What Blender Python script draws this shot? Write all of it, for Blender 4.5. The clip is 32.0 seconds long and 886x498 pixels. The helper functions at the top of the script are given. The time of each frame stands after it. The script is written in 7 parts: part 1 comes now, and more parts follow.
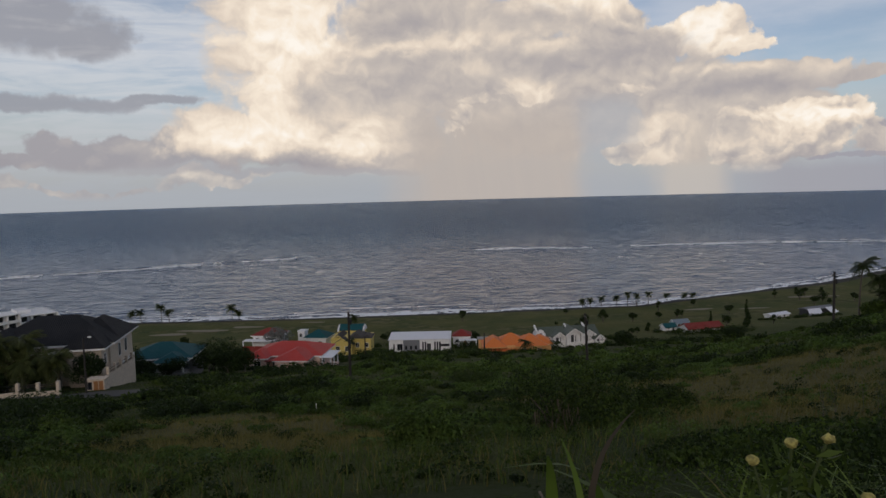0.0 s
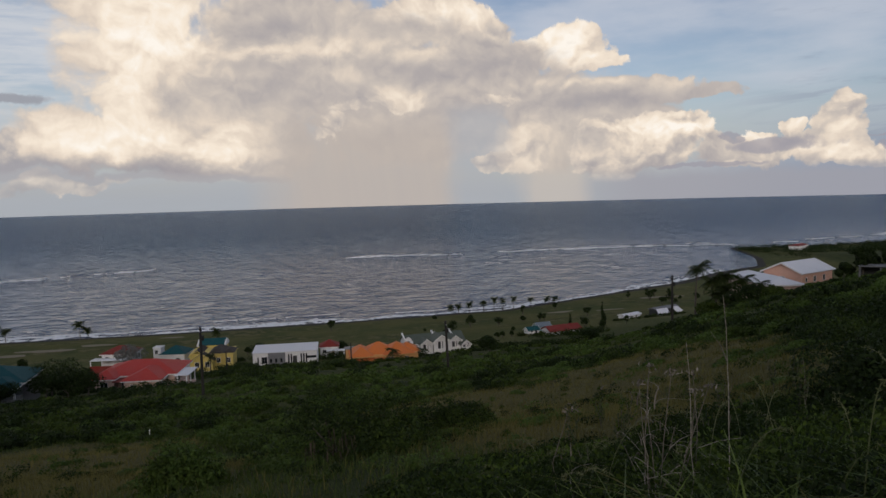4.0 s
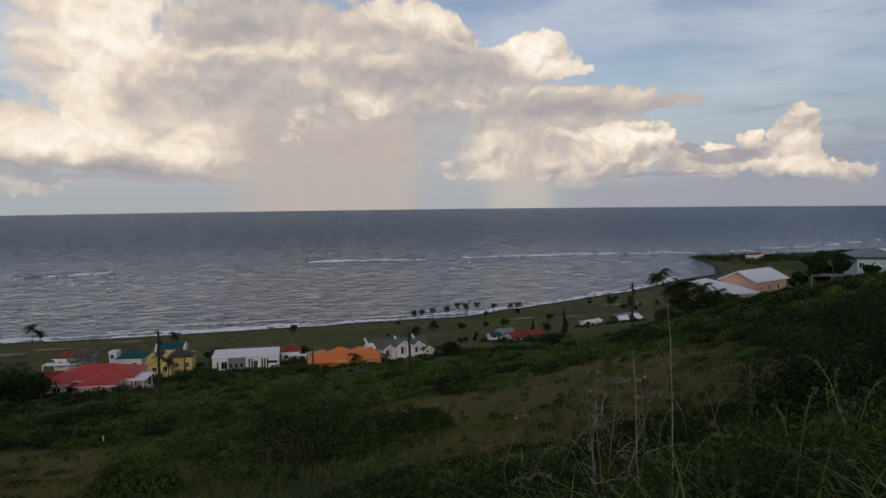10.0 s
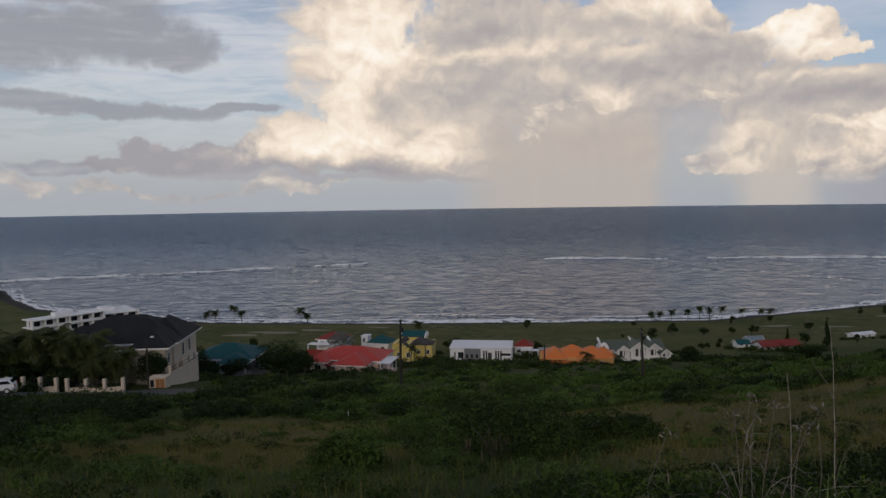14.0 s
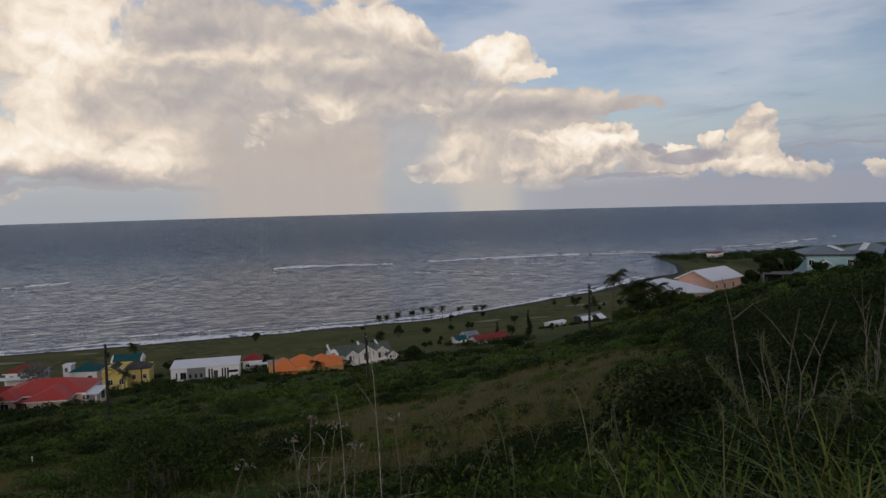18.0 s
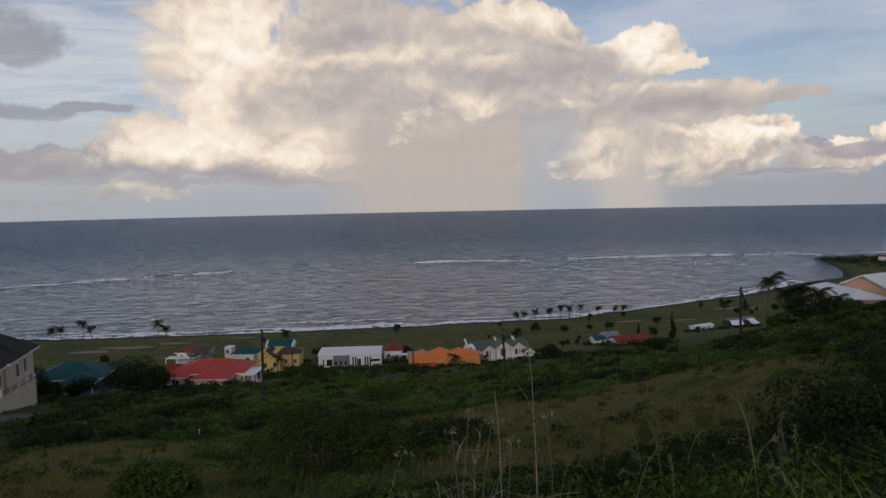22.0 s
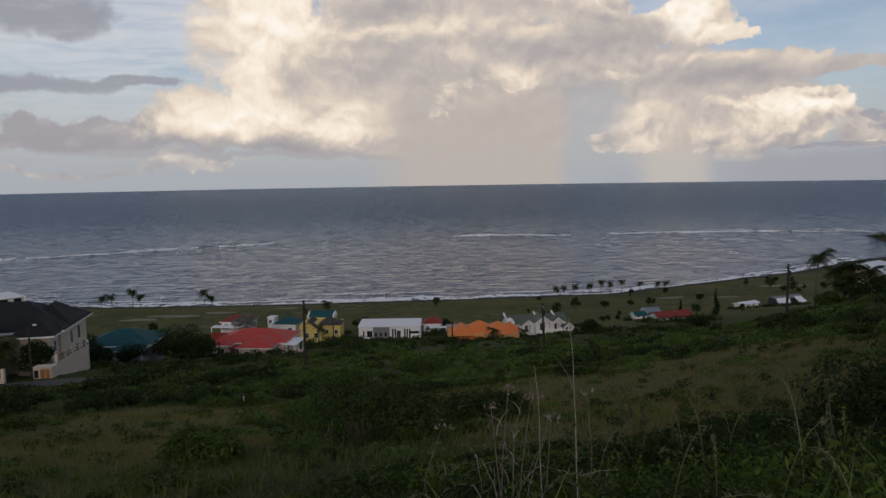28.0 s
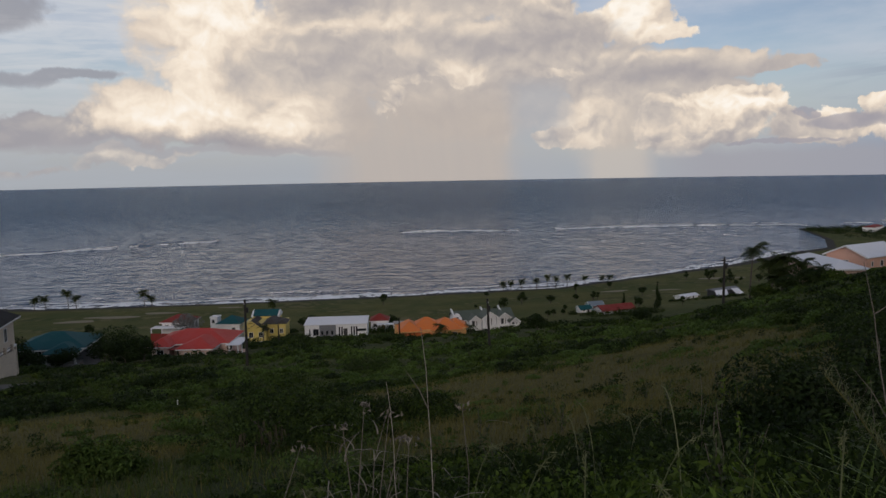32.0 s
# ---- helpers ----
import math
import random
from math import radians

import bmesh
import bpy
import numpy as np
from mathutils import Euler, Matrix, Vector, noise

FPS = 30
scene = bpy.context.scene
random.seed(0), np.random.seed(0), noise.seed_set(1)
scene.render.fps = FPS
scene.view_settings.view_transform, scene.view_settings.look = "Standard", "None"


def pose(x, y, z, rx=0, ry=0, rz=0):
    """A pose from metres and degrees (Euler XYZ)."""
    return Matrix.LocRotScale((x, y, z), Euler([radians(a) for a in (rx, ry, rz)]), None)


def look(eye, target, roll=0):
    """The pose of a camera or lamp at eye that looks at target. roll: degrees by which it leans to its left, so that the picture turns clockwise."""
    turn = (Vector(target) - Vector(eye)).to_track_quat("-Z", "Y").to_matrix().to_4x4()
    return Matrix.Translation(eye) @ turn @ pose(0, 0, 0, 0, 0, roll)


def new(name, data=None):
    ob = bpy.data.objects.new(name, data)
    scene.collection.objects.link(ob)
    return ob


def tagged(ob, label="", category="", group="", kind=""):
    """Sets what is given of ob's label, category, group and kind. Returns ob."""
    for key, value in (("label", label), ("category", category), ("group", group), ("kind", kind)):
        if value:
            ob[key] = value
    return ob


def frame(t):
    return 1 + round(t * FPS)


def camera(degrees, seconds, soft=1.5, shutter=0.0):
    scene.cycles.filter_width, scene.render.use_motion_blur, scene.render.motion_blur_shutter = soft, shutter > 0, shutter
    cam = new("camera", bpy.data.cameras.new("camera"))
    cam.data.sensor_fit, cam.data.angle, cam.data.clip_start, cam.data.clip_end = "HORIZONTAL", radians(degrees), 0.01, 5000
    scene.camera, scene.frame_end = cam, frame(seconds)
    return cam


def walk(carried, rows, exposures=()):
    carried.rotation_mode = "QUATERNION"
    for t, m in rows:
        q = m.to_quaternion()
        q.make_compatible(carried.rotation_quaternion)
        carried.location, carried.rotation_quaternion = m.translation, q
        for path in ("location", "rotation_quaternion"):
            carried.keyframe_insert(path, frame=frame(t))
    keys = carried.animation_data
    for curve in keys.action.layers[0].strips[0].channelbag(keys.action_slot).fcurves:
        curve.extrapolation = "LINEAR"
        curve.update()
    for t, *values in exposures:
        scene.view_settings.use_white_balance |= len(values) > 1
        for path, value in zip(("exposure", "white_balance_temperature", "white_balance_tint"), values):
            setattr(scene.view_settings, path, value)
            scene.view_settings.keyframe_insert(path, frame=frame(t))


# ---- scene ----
EXPOSURES = ()
cam = camera(64.58, 32.0, soft=1.5)
PATH = [
    (0.0, pose(-0.001, -0.001, 59.679, 85.329, 1.541, -0.126)),
    (0.5, pose(0.377, 0.005, 59.685, 85.143, 2.317, -3.457)),
    (1.0, pose(0.761, 0.037, 59.709, 85.110, 2.027, -5.291)),
    (1.5, pose(1.100, 0.131, 59.753, 84.768, 1.994, -8.404)),
    (2.0, pose(1.505, 0.161, 59.801, 84.792, 2.041, -13.676)),
    (2.5, pose(1.820, 0.205, 59.879, 84.835, 1.848, -14.399)),
    (4.5, pose(2.247, 0.366, 59.935, 85.884, 0.956, -5.183)),
    (5.0, pose(2.221, 0.373, 59.901, 85.616, 0.816, 1.820)),
    (5.5, pose(2.227, 0.371, 59.876, 85.400, 1.149, 3.213)),
    (6.0, pose(2.298, 0.392, 59.874, 85.388, 0.999, 3.440)),
    (6.5, pose(2.489, 0.410, 59.885, 85.737, 1.548, 2.054)),
    (7.0, pose(2.682, 0.428, 59.891, 85.665, 1.473, -6.540)),
    (7.5, pose(2.791, 0.431, 59.893, 85.599, 1.309, -15.302)),
    (8.0, pose(2.794, 0.410, 59.892, 85.694, 1.172, -18.478)),
    (8.5, pose(2.727, 0.378, 59.902, 85.641, 1.020, -19.110)),
    (9.0, pose(2.632, 0.343, 59.929, 85.621, 0.908, -19.273)),
    (9.5, pose(2.474, 0.294, 59.950, 85.853, 0.947, -18.531)),
    (10.0, pose(2.290, 0.247, 59.966, 86.043, 0.661, -13.331)),
    (10.5, pose(2.243, 0.213, 59.981, 85.940, 0.781, -4.322)),
    (11.0, pose(2.345, 0.213, 60.014, 85.651, 0.928, 6.142)),
    (11.5, pose(2.535, 0.224, 60.054, 85.635, 1.141, 9.808)),
    (12.0, pose(2.670, 0.196, 60.053, 86.321, 0.490, 10.344)),
    (12.5, pose(2.744, 0.123, 59.998, 86.519, 0.458, 10.873)),
    (13.0, pose(2.833, 0.087, 59.971, 86.133, 0.865, 11.034)),
    (13.5, pose(2.949, 0.119, 59.996, 85.914, 1.151, 10.435)),
    (14.0, pose(3.083, 0.160, 60.018, 86.039, 0.878, 5.848)),
    (14.5, pose(3.212, 0.180, 60.018, 86.312, 1.054, -0.828)),
    (16.5, pose(3.605, 0.242, 59.980, 86.035, 1.015, -7.458)),
    (17.0, pose(3.901, 0.285, 59.995, 86.236, 1.715, -9.213)),
    (17.5, pose(4.181, 0.346, 60.017, 86.305, 1.591, -13.077)),
    (18.0, pose(4.368, 0.419, 60.060, 86.275, 1.496, -16.011)),
    (18.5, pose(4.466, 0.449, 60.086, 86.808, 1.447, -17.397)),
    (19.0, pose(4.448, 0.432, 60.099, 86.757, 1.283, -17.533)),
    (19.5, pose(4.349, 0.385, 60.107, 86.766, 0.966, -17.021)),
    (20.0, pose(4.300, 0.339, 60.116, 86.939, 1.214, -16.261)),
    (20.5, pose(4.260, 0.302, 60.115, 86.678, 1.156, -15.802)),
    (21.0, pose(4.152, 0.283, 60.108, 86.608, 0.756, -12.636)),
    (21.5, pose(4.130, 0.308, 60.099, 86.403, 0.965, -6.201)),
    (22.0, pose(4.208, 0.370, 60.094, 86.235, 1.193, -4.718)),
    (22.5, pose(4.279, 0.424, 60.074, 86.073, 1.083, -4.460)),
    (23.0, pose(4.298, 0.469, 60.060, 86.047, 0.891, -4.497)),
    (23.5, pose(4.303, 0.493, 60.044, 85.768, 0.888, -4.622)),
    (24.0, pose(4.279, 0.509, 60.035, 85.420, 0.814, -4.787)),
    (24.5, pose(4.290, 0.513, 60.033, 85.270, 0.940, -4.863)),
    (25.0, pose(4.337, 0.503, 60.032, 85.201, 0.939, -5.008)),
    (25.5, pose(4.378, 0.488, 60.040, 84.807, 0.921, -5.343)),
    (27.5, pose(4.199, 0.387, 60.088, 84.393, 0.489, -6.260)),
    (28.0, pose(4.199, 0.393, 60.102, 84.131, 0.939, -1.430)),
    (28.5, pose(4.382, 0.457, 60.122, 84.203, 1.385, 7.232)),
    (29.0, pose(4.593, 0.564, 60.142, 84.040, 1.267, 9.867)),
    (29.5, pose(4.734, 0.679, 60.155, 83.954, 1.321, 9.518)),
    (30.0, pose(4.872, 0.776, 60.146, 84.576, 1.292, 7.055)),
    (30.5, pose(4.920, 0.832, 60.118, 84.364, 1.161, 1.470)),
    (31.0, pose(4.906, 0.858, 60.088, 84.054, 0.991, -3.173)),
    (31.5, pose(4.918, 0.886, 60.074, 84.137, 1.207, -4.402)),
    (32.0, pose(4.882, 0.911, 60.066, 83.749, 1.030, -5.658)),
]
walk(cam, PATH, EXPOSURES)

# ---- sky and light ----
# The sun is low behind the hill at the camera's back; the place lies in soft shade and the clouds over the sea catch its light.
SUN_EL, SUN_AZ = 18.0, 188.0   # degrees; azimuth clockwise from +y


class Nodes:
    """Short forms for wiring shader nodes."""
    def __init__(self, tree):
        self.tree = tree
        tree.nodes.clear()

    def node(self, kind):
        return self.tree.nodes.new(kind)

    def put(self, socket, value):
        if isinstance(value, bpy.types.NodeSocket):
            self.tree.links.new(value, socket)
        elif value is not None:
            if socket.type == 'RGBA' and len(value) == 3:
                value = (*value, 1.0)
            socket.default_value = value

    def math(self, op, a, b=None, c=None, clamp=False):
        n = self.node('ShaderNodeMath')
        n.operation, n.use_clamp = op, clamp
        for i, v in enumerate((a, b, c)):
            if v is not None:
                self.put(n.inputs[i], v)
        return n.outputs[0]

    def vec(self, op, a, b=None):
        n = self.node('ShaderNodeVectorMath')
        n.operation = op
        self.put(n.inputs[0], a)
        if b is not None:
            self.put(n.inputs[1], b)
        return n.outputs['Value'] if op in ('DOT_PRODUCT', 'LENGTH') else n.outputs[0]

    def xyz(self, x=0.0, y=0.0, z=0.0):
        n = self.node('ShaderNodeCombineXYZ')
        for i, v in enumerate((x, y, z)):
            self.put(n.inputs[i], v)
        return n.outputs[0]

    def split(self, v):
        n = self.node('ShaderNodeSeparateXYZ')
        self.put(n.inputs[0], v)
        return n.outputs

    def noise(self, vector, scale, detail=4.0, rough=0.55, distort=0.0):
        n = self.node('ShaderNodeTexNoise')
        self.put(n.inputs['Vector'], vector)
        n.inputs['Scale'].default_value, n.inputs['Detail'].default_value = scale, detail
        n.inputs['Roughness'].default_value, n.inputs['Distortion'].default_value = rough, distort
        return n.outputs

    def step(self, v, lo, hi, a=0.0, b=1.0, smooth=True):
        n = self.node('ShaderNodeMapRange')
        n.interpolation_type, n.clamp = 'SMOOTHSTEP' if smooth else 'LINEAR', True
        for i, x in enumerate((v, lo, hi, a, b)):
            self.put(n.inputs[i], x)
        return n.outputs[0]

    def mix(self, f, a, b, blend='MIX'):
        n = self.node('ShaderNodeMix')
        n.data_type, n.blend_type = 'RGBA', blend
        self.put(n.inputs[0], f)
        self.put(n.inputs[6], a)
        self.put(n.inputs[7], b)
        return n.outputs[2]

    def ramp(self, f, *stops):
        n = self.node('ShaderNodeValToRGB')
        self.put(n.inputs[0], f)
        els = n.color_ramp.elements
        while len(els) < len(stops):
            els.new(0.5)
        for e, (p, col) in zip(els, stops):
            e.position, e.color = p, (*col, 1.0)
        return n.outputs[0]


def build_sky():
    world = bpy.data.worlds.new("evening_sky")
    world.use_nodes = True
    scene.world = world
    n = Nodes(world.node_tree)
    way = n.vec('NORMALIZE', n.node('ShaderNodeTexCoord').outputs['Generated'])
    x, y, z = n.split(way)[:3]
    az = n.math('MULTIPLY', n.math('ARCTAN2', x, y), 57.2958)
    el = n.math('MULTIPLY', n.math('ARCSINE', z), 57.2958)
    plan = n.xyz(az, el, 0.0)

    sky = n.node('ShaderNodeTexSky')
    sky.sky_type, sky.sun_disc, sky.altitude = 'NISHITA', False, 60.0
    sky.sun_elevation, sky.sun_rotation = radians(SUN_EL), radians(SUN_AZ)
    sky.air_density, sky.dust_density, sky.ozone_density = 1.0, 0.6, 1.0
    air = n.vec('MULTIPLY', sky.outputs[0], (SKY_GAIN[0], SKY_GAIN[1], SKY_GAIN[2]))

    # billows: soft fields bend the outlines, rounded cells lit from the upper side give the light and shade within
    bend = n.vec('SUBTRACT', n.noise(way, 9.0, 4.0, 0.5)[1], (0.5, 0.5, 0.5))
    fine = n.vec('SUBTRACT', n.noise(way, 30.0, 6.0, 0.58)[1], (0.5, 0.5, 0.5))
    warp = n.vec('ADD', n.vec('MULTIPLY', bend, (0.10, 0.10, 0.10)), n.vec('MULTIPLY', fine, (0.022, 0.022, 0.022)))

    def cells(shift, scale, smooth):
        """Height of rounded billows, cauliflower-like, at the sky's directions moved by shift."""
        v = n.node('ShaderNodeTexVoronoi')
        v.feature = 'SMOOTH_F1'
        n.put(v.inputs['Vector'], n.vec('ADD', n.vec('MULTIPLY', n.vec('ADD', way, shift), (1.0, 1.0, 1.25)), warp))
        v.inputs['Scale'].default_value, v.inputs['Smoothness'].default_value = scale, smooth
        v.inputs['Detail'].default_value, v.inputs['Roughness'].default_value = 3.0, 0.5
        return n.math('SUBTRACT', 0.42, v.outputs['Distance'])
    still, lit_side = (0.0, 0.0, 0.0), (-0.006, 0.0, 0.012)
    puff, knob = cells(still, 15.0, 0.6), cells(still, 34.0, 0.5)
    relief = n.math('ADD', n.math('SUBTRACT', puff, cells(lit_side, 15.0, 0.6)), n.math('MULTIPLY', n.math('SUBTRACT', knob, cells(lit_side, 34.0, 0.5)), 0.38))
    bent = n.vec('ADD', plan, n.vec('ADD', n.vec('MULTIPLY', bend, (7.0, 4.6, 0.0)), n.vec('MULTIPLY', fine, (2.4, 2.0, 0.0))))
    soft = n.vec('ADD', plan, n.vec('ADD', n.vec('MULTIPLY', bend, (9.0, 2.0, 0.0)), n.vec('MULTIPLY', fine, (4.0, 1.1, 0.0))))
    mild = n.vec('ADD', plan, n.vec('ADD', n.vec('MULTIPLY', bend, (5.0, 3.0, 0.0)), n.vec('MULTIPLY', fine, (2.6, 1.6, 0.0))))
    flat = n.xyz(n.math('MULTIPLY', az, 0.022), n.math('MULTIPLY', el, 0.09), 0.3)
    streak = n.noise(flat, 2.6, 6.0, 0.55)[0]
    thread = n.noise(n.xyz(n.math('MULTIPLY', az, 0.05), n.math('MULTIPLY', n.math('MULTIPLY_ADD', az, -0.05, el), 0.34), 0.7), 2.4, 6.0, 0.6, 0.4)[0]
    broad = n.noise(way, 6.5, 4.0, 0.5, 0.2)[0]
    lump = n.noise(way, 13.0, 5.0, 0.45, 0.3)[0]
    grain = n.math('ADD', n.math('MULTIPLY', n.math('ADD', puff, n.math('MULTIPLY', knob, 0.45)), 0.62), n.math('ADD', n.math('MULTIPLY', n.math('SUBTRACT', broad, 0.5), 0.35), n.math('MULTIPLY', n.math('SUBTRACT', lump, 0.5), 0.34)))

    def nearest(where, *ovals):
        """Least squared distance to ovals: azimuth, elevation, half width, half height, in degrees."""
        least = None
        for a, e, w, h in ovals:
            off = n.vec('MULTIPLY', n.vec('SUBTRACT', where, (a, e, 0.0)), (1.0 / w, 1.0 / h, 0.0))
            q = n.vec('DOT_PRODUCT', off, off)
            least = q if least is None else n.math('SMOOTH_MIN', least, q, 0.3)
        return least

    def mass(where, edge, *ovals):
        """Cover of a cloud made of ovals, its edge frayed by the billows."""
        q = n.math('SUBTRACT', nearest(where, *ovals), n.math('MULTIPLY', grain, 1.25))
        return n.step(q, 1.5 + edge, 1.5 - edge)

    def glow(start, *spots):
        """How much of the low sun a cloud catches: azimuth, elevation, half width, half height, gain."""
        total = start
        for a, e, w, h, gain in spots:
            off = n.vec('MULTIPLY', n.vec('SUBTRACT', mild, (a, e, 0.0)), (1.0 / w, 1.0 / h, 0.0))
            bell = n.math('EXPONENT', n.math('MULTIPLY', n.vec('DOT_PRODUCT', off, off), -1.0))
            total = n.math('MULTIPLY_ADD', bell, gain, total)
        return total

    def base(level, fade=0.5):
        return n.step(n.math('ADD', el, n.math('MULTIPLY', n.split(bend)[1], 1.2)), level - fade, level + fade)

    def both(*v):
        out = v[0]
        for w in v[1:]:
            out = n.math('MULTIPLY', out, w)
        return out

    def billow(light, rough=0.5, deep=1.0):
        """Shower-cloud colour by the light it catches, its billows modelled by the sun from above and behind."""
        v = n.math('ADD', light, n.math('MULTIPLY', grain, rough))
        v = n.math('MULTIPLY_ADD', n.math('MULTIPLY', relief, n.math('MULTIPLY_ADD', light, 0.8, 0.1)), deep, v)
        return n.ramp(v, (0.0, (0.34, 0.32, 0.345)), (0.22, (0.45, 0.41, 0.40)), (0.40, (0.58, 0.515, 0.465)), (0.58, (0.76, 0.65, 0.545)), (0.78, (0.92, 0.80, 0.665)), (1.0, (0.99, 0.92, 0.83)))
    slate = n.ramp(n.math('ADD', thread, n.math('MULTIPLY', grain, 0.4)), (0.32, (0.31, 0.315, 0.355)), (0.55, (0.39, 0.39, 0.42)), (0.74, (0.53, 0.51, 0.51)))

    col = air
    # high thin veil and far cloud over the whole vault
    veil = both(n.step(streak, 0.34, 0.66), n.step(el, 60.0, 15.0, 0.3, 1.0))
    col = n.mix(n.math('MULTIPLY', veil, 0.6), col, (0.60, 0.62, 0.68))
    vault = both(n.step(el, 20.0, 30.0), n.step(broad, 0.50, 0.66))
    col = n.mix(n.math('MULTIPLY', vault, 0.7), col, billow(0.25))
    # thin bright veil in the north, in threads
    north = both(n.step(az, -4.0, -18.0), n.step(thread, 0.36, 0.58, 0.25, 1.0), n.step(el, 26.0, 16.0))
    col = n.mix(n.math('MULTIPLY', north, 0.62), col, (0.66, 0.67, 0.69))
    # haze on the sea's edge, bluer in the east
    col = n.mix(n.step(el, 10.0, -0.5, 0.0, 0.95), col, n.mix(n.step(az, 26.0, 44.0), (0.385, 0.41, 0.45), (0.25, 0.305, 0.41)))
    smear = both(n.step(az, 30.0, 40.0), n.step(n.math('ADD', thread, n.step(el, 1.0, 9.0, 0.10, -0.12)), 0.46, 0.62))
    col = n.mix(n.math('MULTIPLY', smear, 0.5), col, (0.275, 0.315, 0.40))
    # slate banks in the north, with pale gaps between
    for cover, edge, ovals in ((0.9, 0.5, ((-39.0, 11.6, 9.0, 2.3), (-29.5, 12.6, 5.4, 2.2), (-25.0, 11.7, 2.8, 1.5), (-33.0, 15.6, 6.0, 1.6))),
                               (0.85, 0.45, ((-39.0, 7.3, 7.0, 0.75), (-30.0, 7.0, 8.0, 0.7), (-23.0, 7.2, 4.6, 0.45))),
                               (0.8, 0.55, ((-33.8, 2.7, 3.5, 0.5), (-42.0, 2.3, 5.0, 0.7)))):
        col = n.mix(n.math('MULTIPLY', mass(soft, edge, *ovals), cover), col, slate)
    # far row of small cumulus low in the north
    low = both(mass(bent, 0.35, (-36.5, 1.4, 1.5, 0.7), (-32.3, 1.3, 2.0, 0.6), (-25.9, 1.0, 4.0, 0.35), (-17.9, 1.2, 3.7, 0.6), (-41.0, 1.0, 2.4, 0.4)), base(0.35, 0.3))
    col = n.mix(n.math('MULTIPLY', low, 0.6), col, billow(glow(0.40, (-18.0, 1.3, 4.0, 0.8, 0.25), (-36.5, 1.5, 1.4, 0.7, 0.2)), 0.4, 0.8))
    # grey cumulus running into the foot of the tower
    bank = both(mass(bent, 0.3, (-28.4, 4.1, 1.9, 1.0), (-25.4, 3.5, 3.4, 1.2), (-21.5, 3.4, 3.6, 1.3), (-30.5, 3.0, 2.4, 0.6)), base(2.3, 0.3))
    col = n.mix(n.math('MULTIPLY', bank, 0.85), col, billow(glow(0.10, (-28.0, 4.9, 2.0, 0.6, 0.16), (-21.5, 4.2, 2.5, 0.8, 0.3)), 0.32, 0.8))

    # the great shower cloud, one mass: lit tower, mauve anvil with white caps, sunlit cumulus in the east
    crown = mass(bent, 0.16, (20.6, 11.4, 2.5, 1.7), (21.4, 10.2, 2.6, 1.1), (10.0, 14.0, 5.6, 1.7), (14.5, 12.6, 3.4, 1.4), (17.6, 10.9, 2.8, 1.2), (-4.0, 15.2, 2.6, 1.1), (8.0, 20.0, 14.0, 4.6))
    col = n.mix(crown, col, billow(glow(0.50, (20.4, 11.9, 2.6, 1.6, 0.42), (21.4, 10.2, 3.0, 1.2, 0.36), (10.5, 14.3, 5.5, 1.4, 0.36), (-4.0, 15.0, 2.4, 1.0, 0.3)), 0.26, 0.8))
    body = both(mass(bent, 0.34, (-12.0, 15.0, 6.6, 4.6), (-12.0, 9.5, 5.6, 4.6), (-16.6, 4.6, 5.6, 2.0), (-8.0, 5.0, 8.0, 4.0), (-2.5, 10.8, 8.0, 5.0), (-4.0, 20.0, 11.0, 6.0), (5.0, 10.6, 9.0, 3.8), (8.0, 7.0, 9.0, 5.0), (0.0, 14.5, 6.0, 3.0),
                     (14.0, 10.4, 6.4, 2.2), (19.0, 6.0, 5.4, 4.4), (24.0, 6.4, 4.5, 1.9), (18.0, 3.5, 4.0, 2.5)), base(1.8, 0.5))
    tail = mass(soft, 0.22, (23.0, 7.7, 8.6, 1.15), (30.8, 7.5, 3.6, 0.55), (27.0, 8.3, 3.0, 0.7))
    body = n.math('MAXIMUM', body, tail)
    lights = ((-12.6, 12.6, 4.6, 3.6, 0.56), (-13.4, 8.4, 3.4, 2.2, 0.34), (-17.8, 4.7, 4.0, 1.5, 0.42), (-12.6, 4.6, 4.0, 1.7, 0.42), (-6.4, 4.3, 3.0, 1.8, 0.46), (-8.2, 12.2, 2.4, 2.4, 0.26),
              (-9.7, 7.2, 1.5, 1.4, -0.22), (-3.4, 12.9, 4.2, 0.7, -0.20), (-3.4, 10.6, 4.0, 0.6, -0.12), (1.4, 11.6, 4.0, 1.0, 0.26), (-2.6, 11.6, 2.0, 0.4, 0.20), (7.3, 12.0, 4.5, 0.7, 0.20), (8.0, 8.4, 2.0, 0.9, 0.26), (5.0, 9.6, 3.0, 0.7, 0.12),
              (15.0, 10.4, 4.0, 0.9, -0.16), (9.0, 10.4, 4.0, 0.5, -0.10), (24.0, 8.5, 6.0, 0.4, 0.16), (24.0, 7.0, 7.0, 0.6, -0.14), (17.2, 3.8, 2.4, 1.9, 0.36), (15.0, 2.5, 1.8, 0.9, 0.30), (-13.0, 2.5, 9.5, 0.8, -0.42), (20.0, 1.8, 5.0, 0.7, -0.25), (0.0, 8.4, 4.5, 1.8, -0.08), (10.0, 9.6, 5.0, 0.7, -0.10))
    col = n.mix(body, col, billow(glow(0.40, *lights), 0.13, 0.55))
    foot = mass(soft, 0.7, (-11.0, 1.9, 8.0, 0.35), (-21.0, 2.3, 4.0, 0.5))
    col = n.mix(n.math('MULTIPLY', foot, 0.6), col, (0.38, 0.365, 0.39))
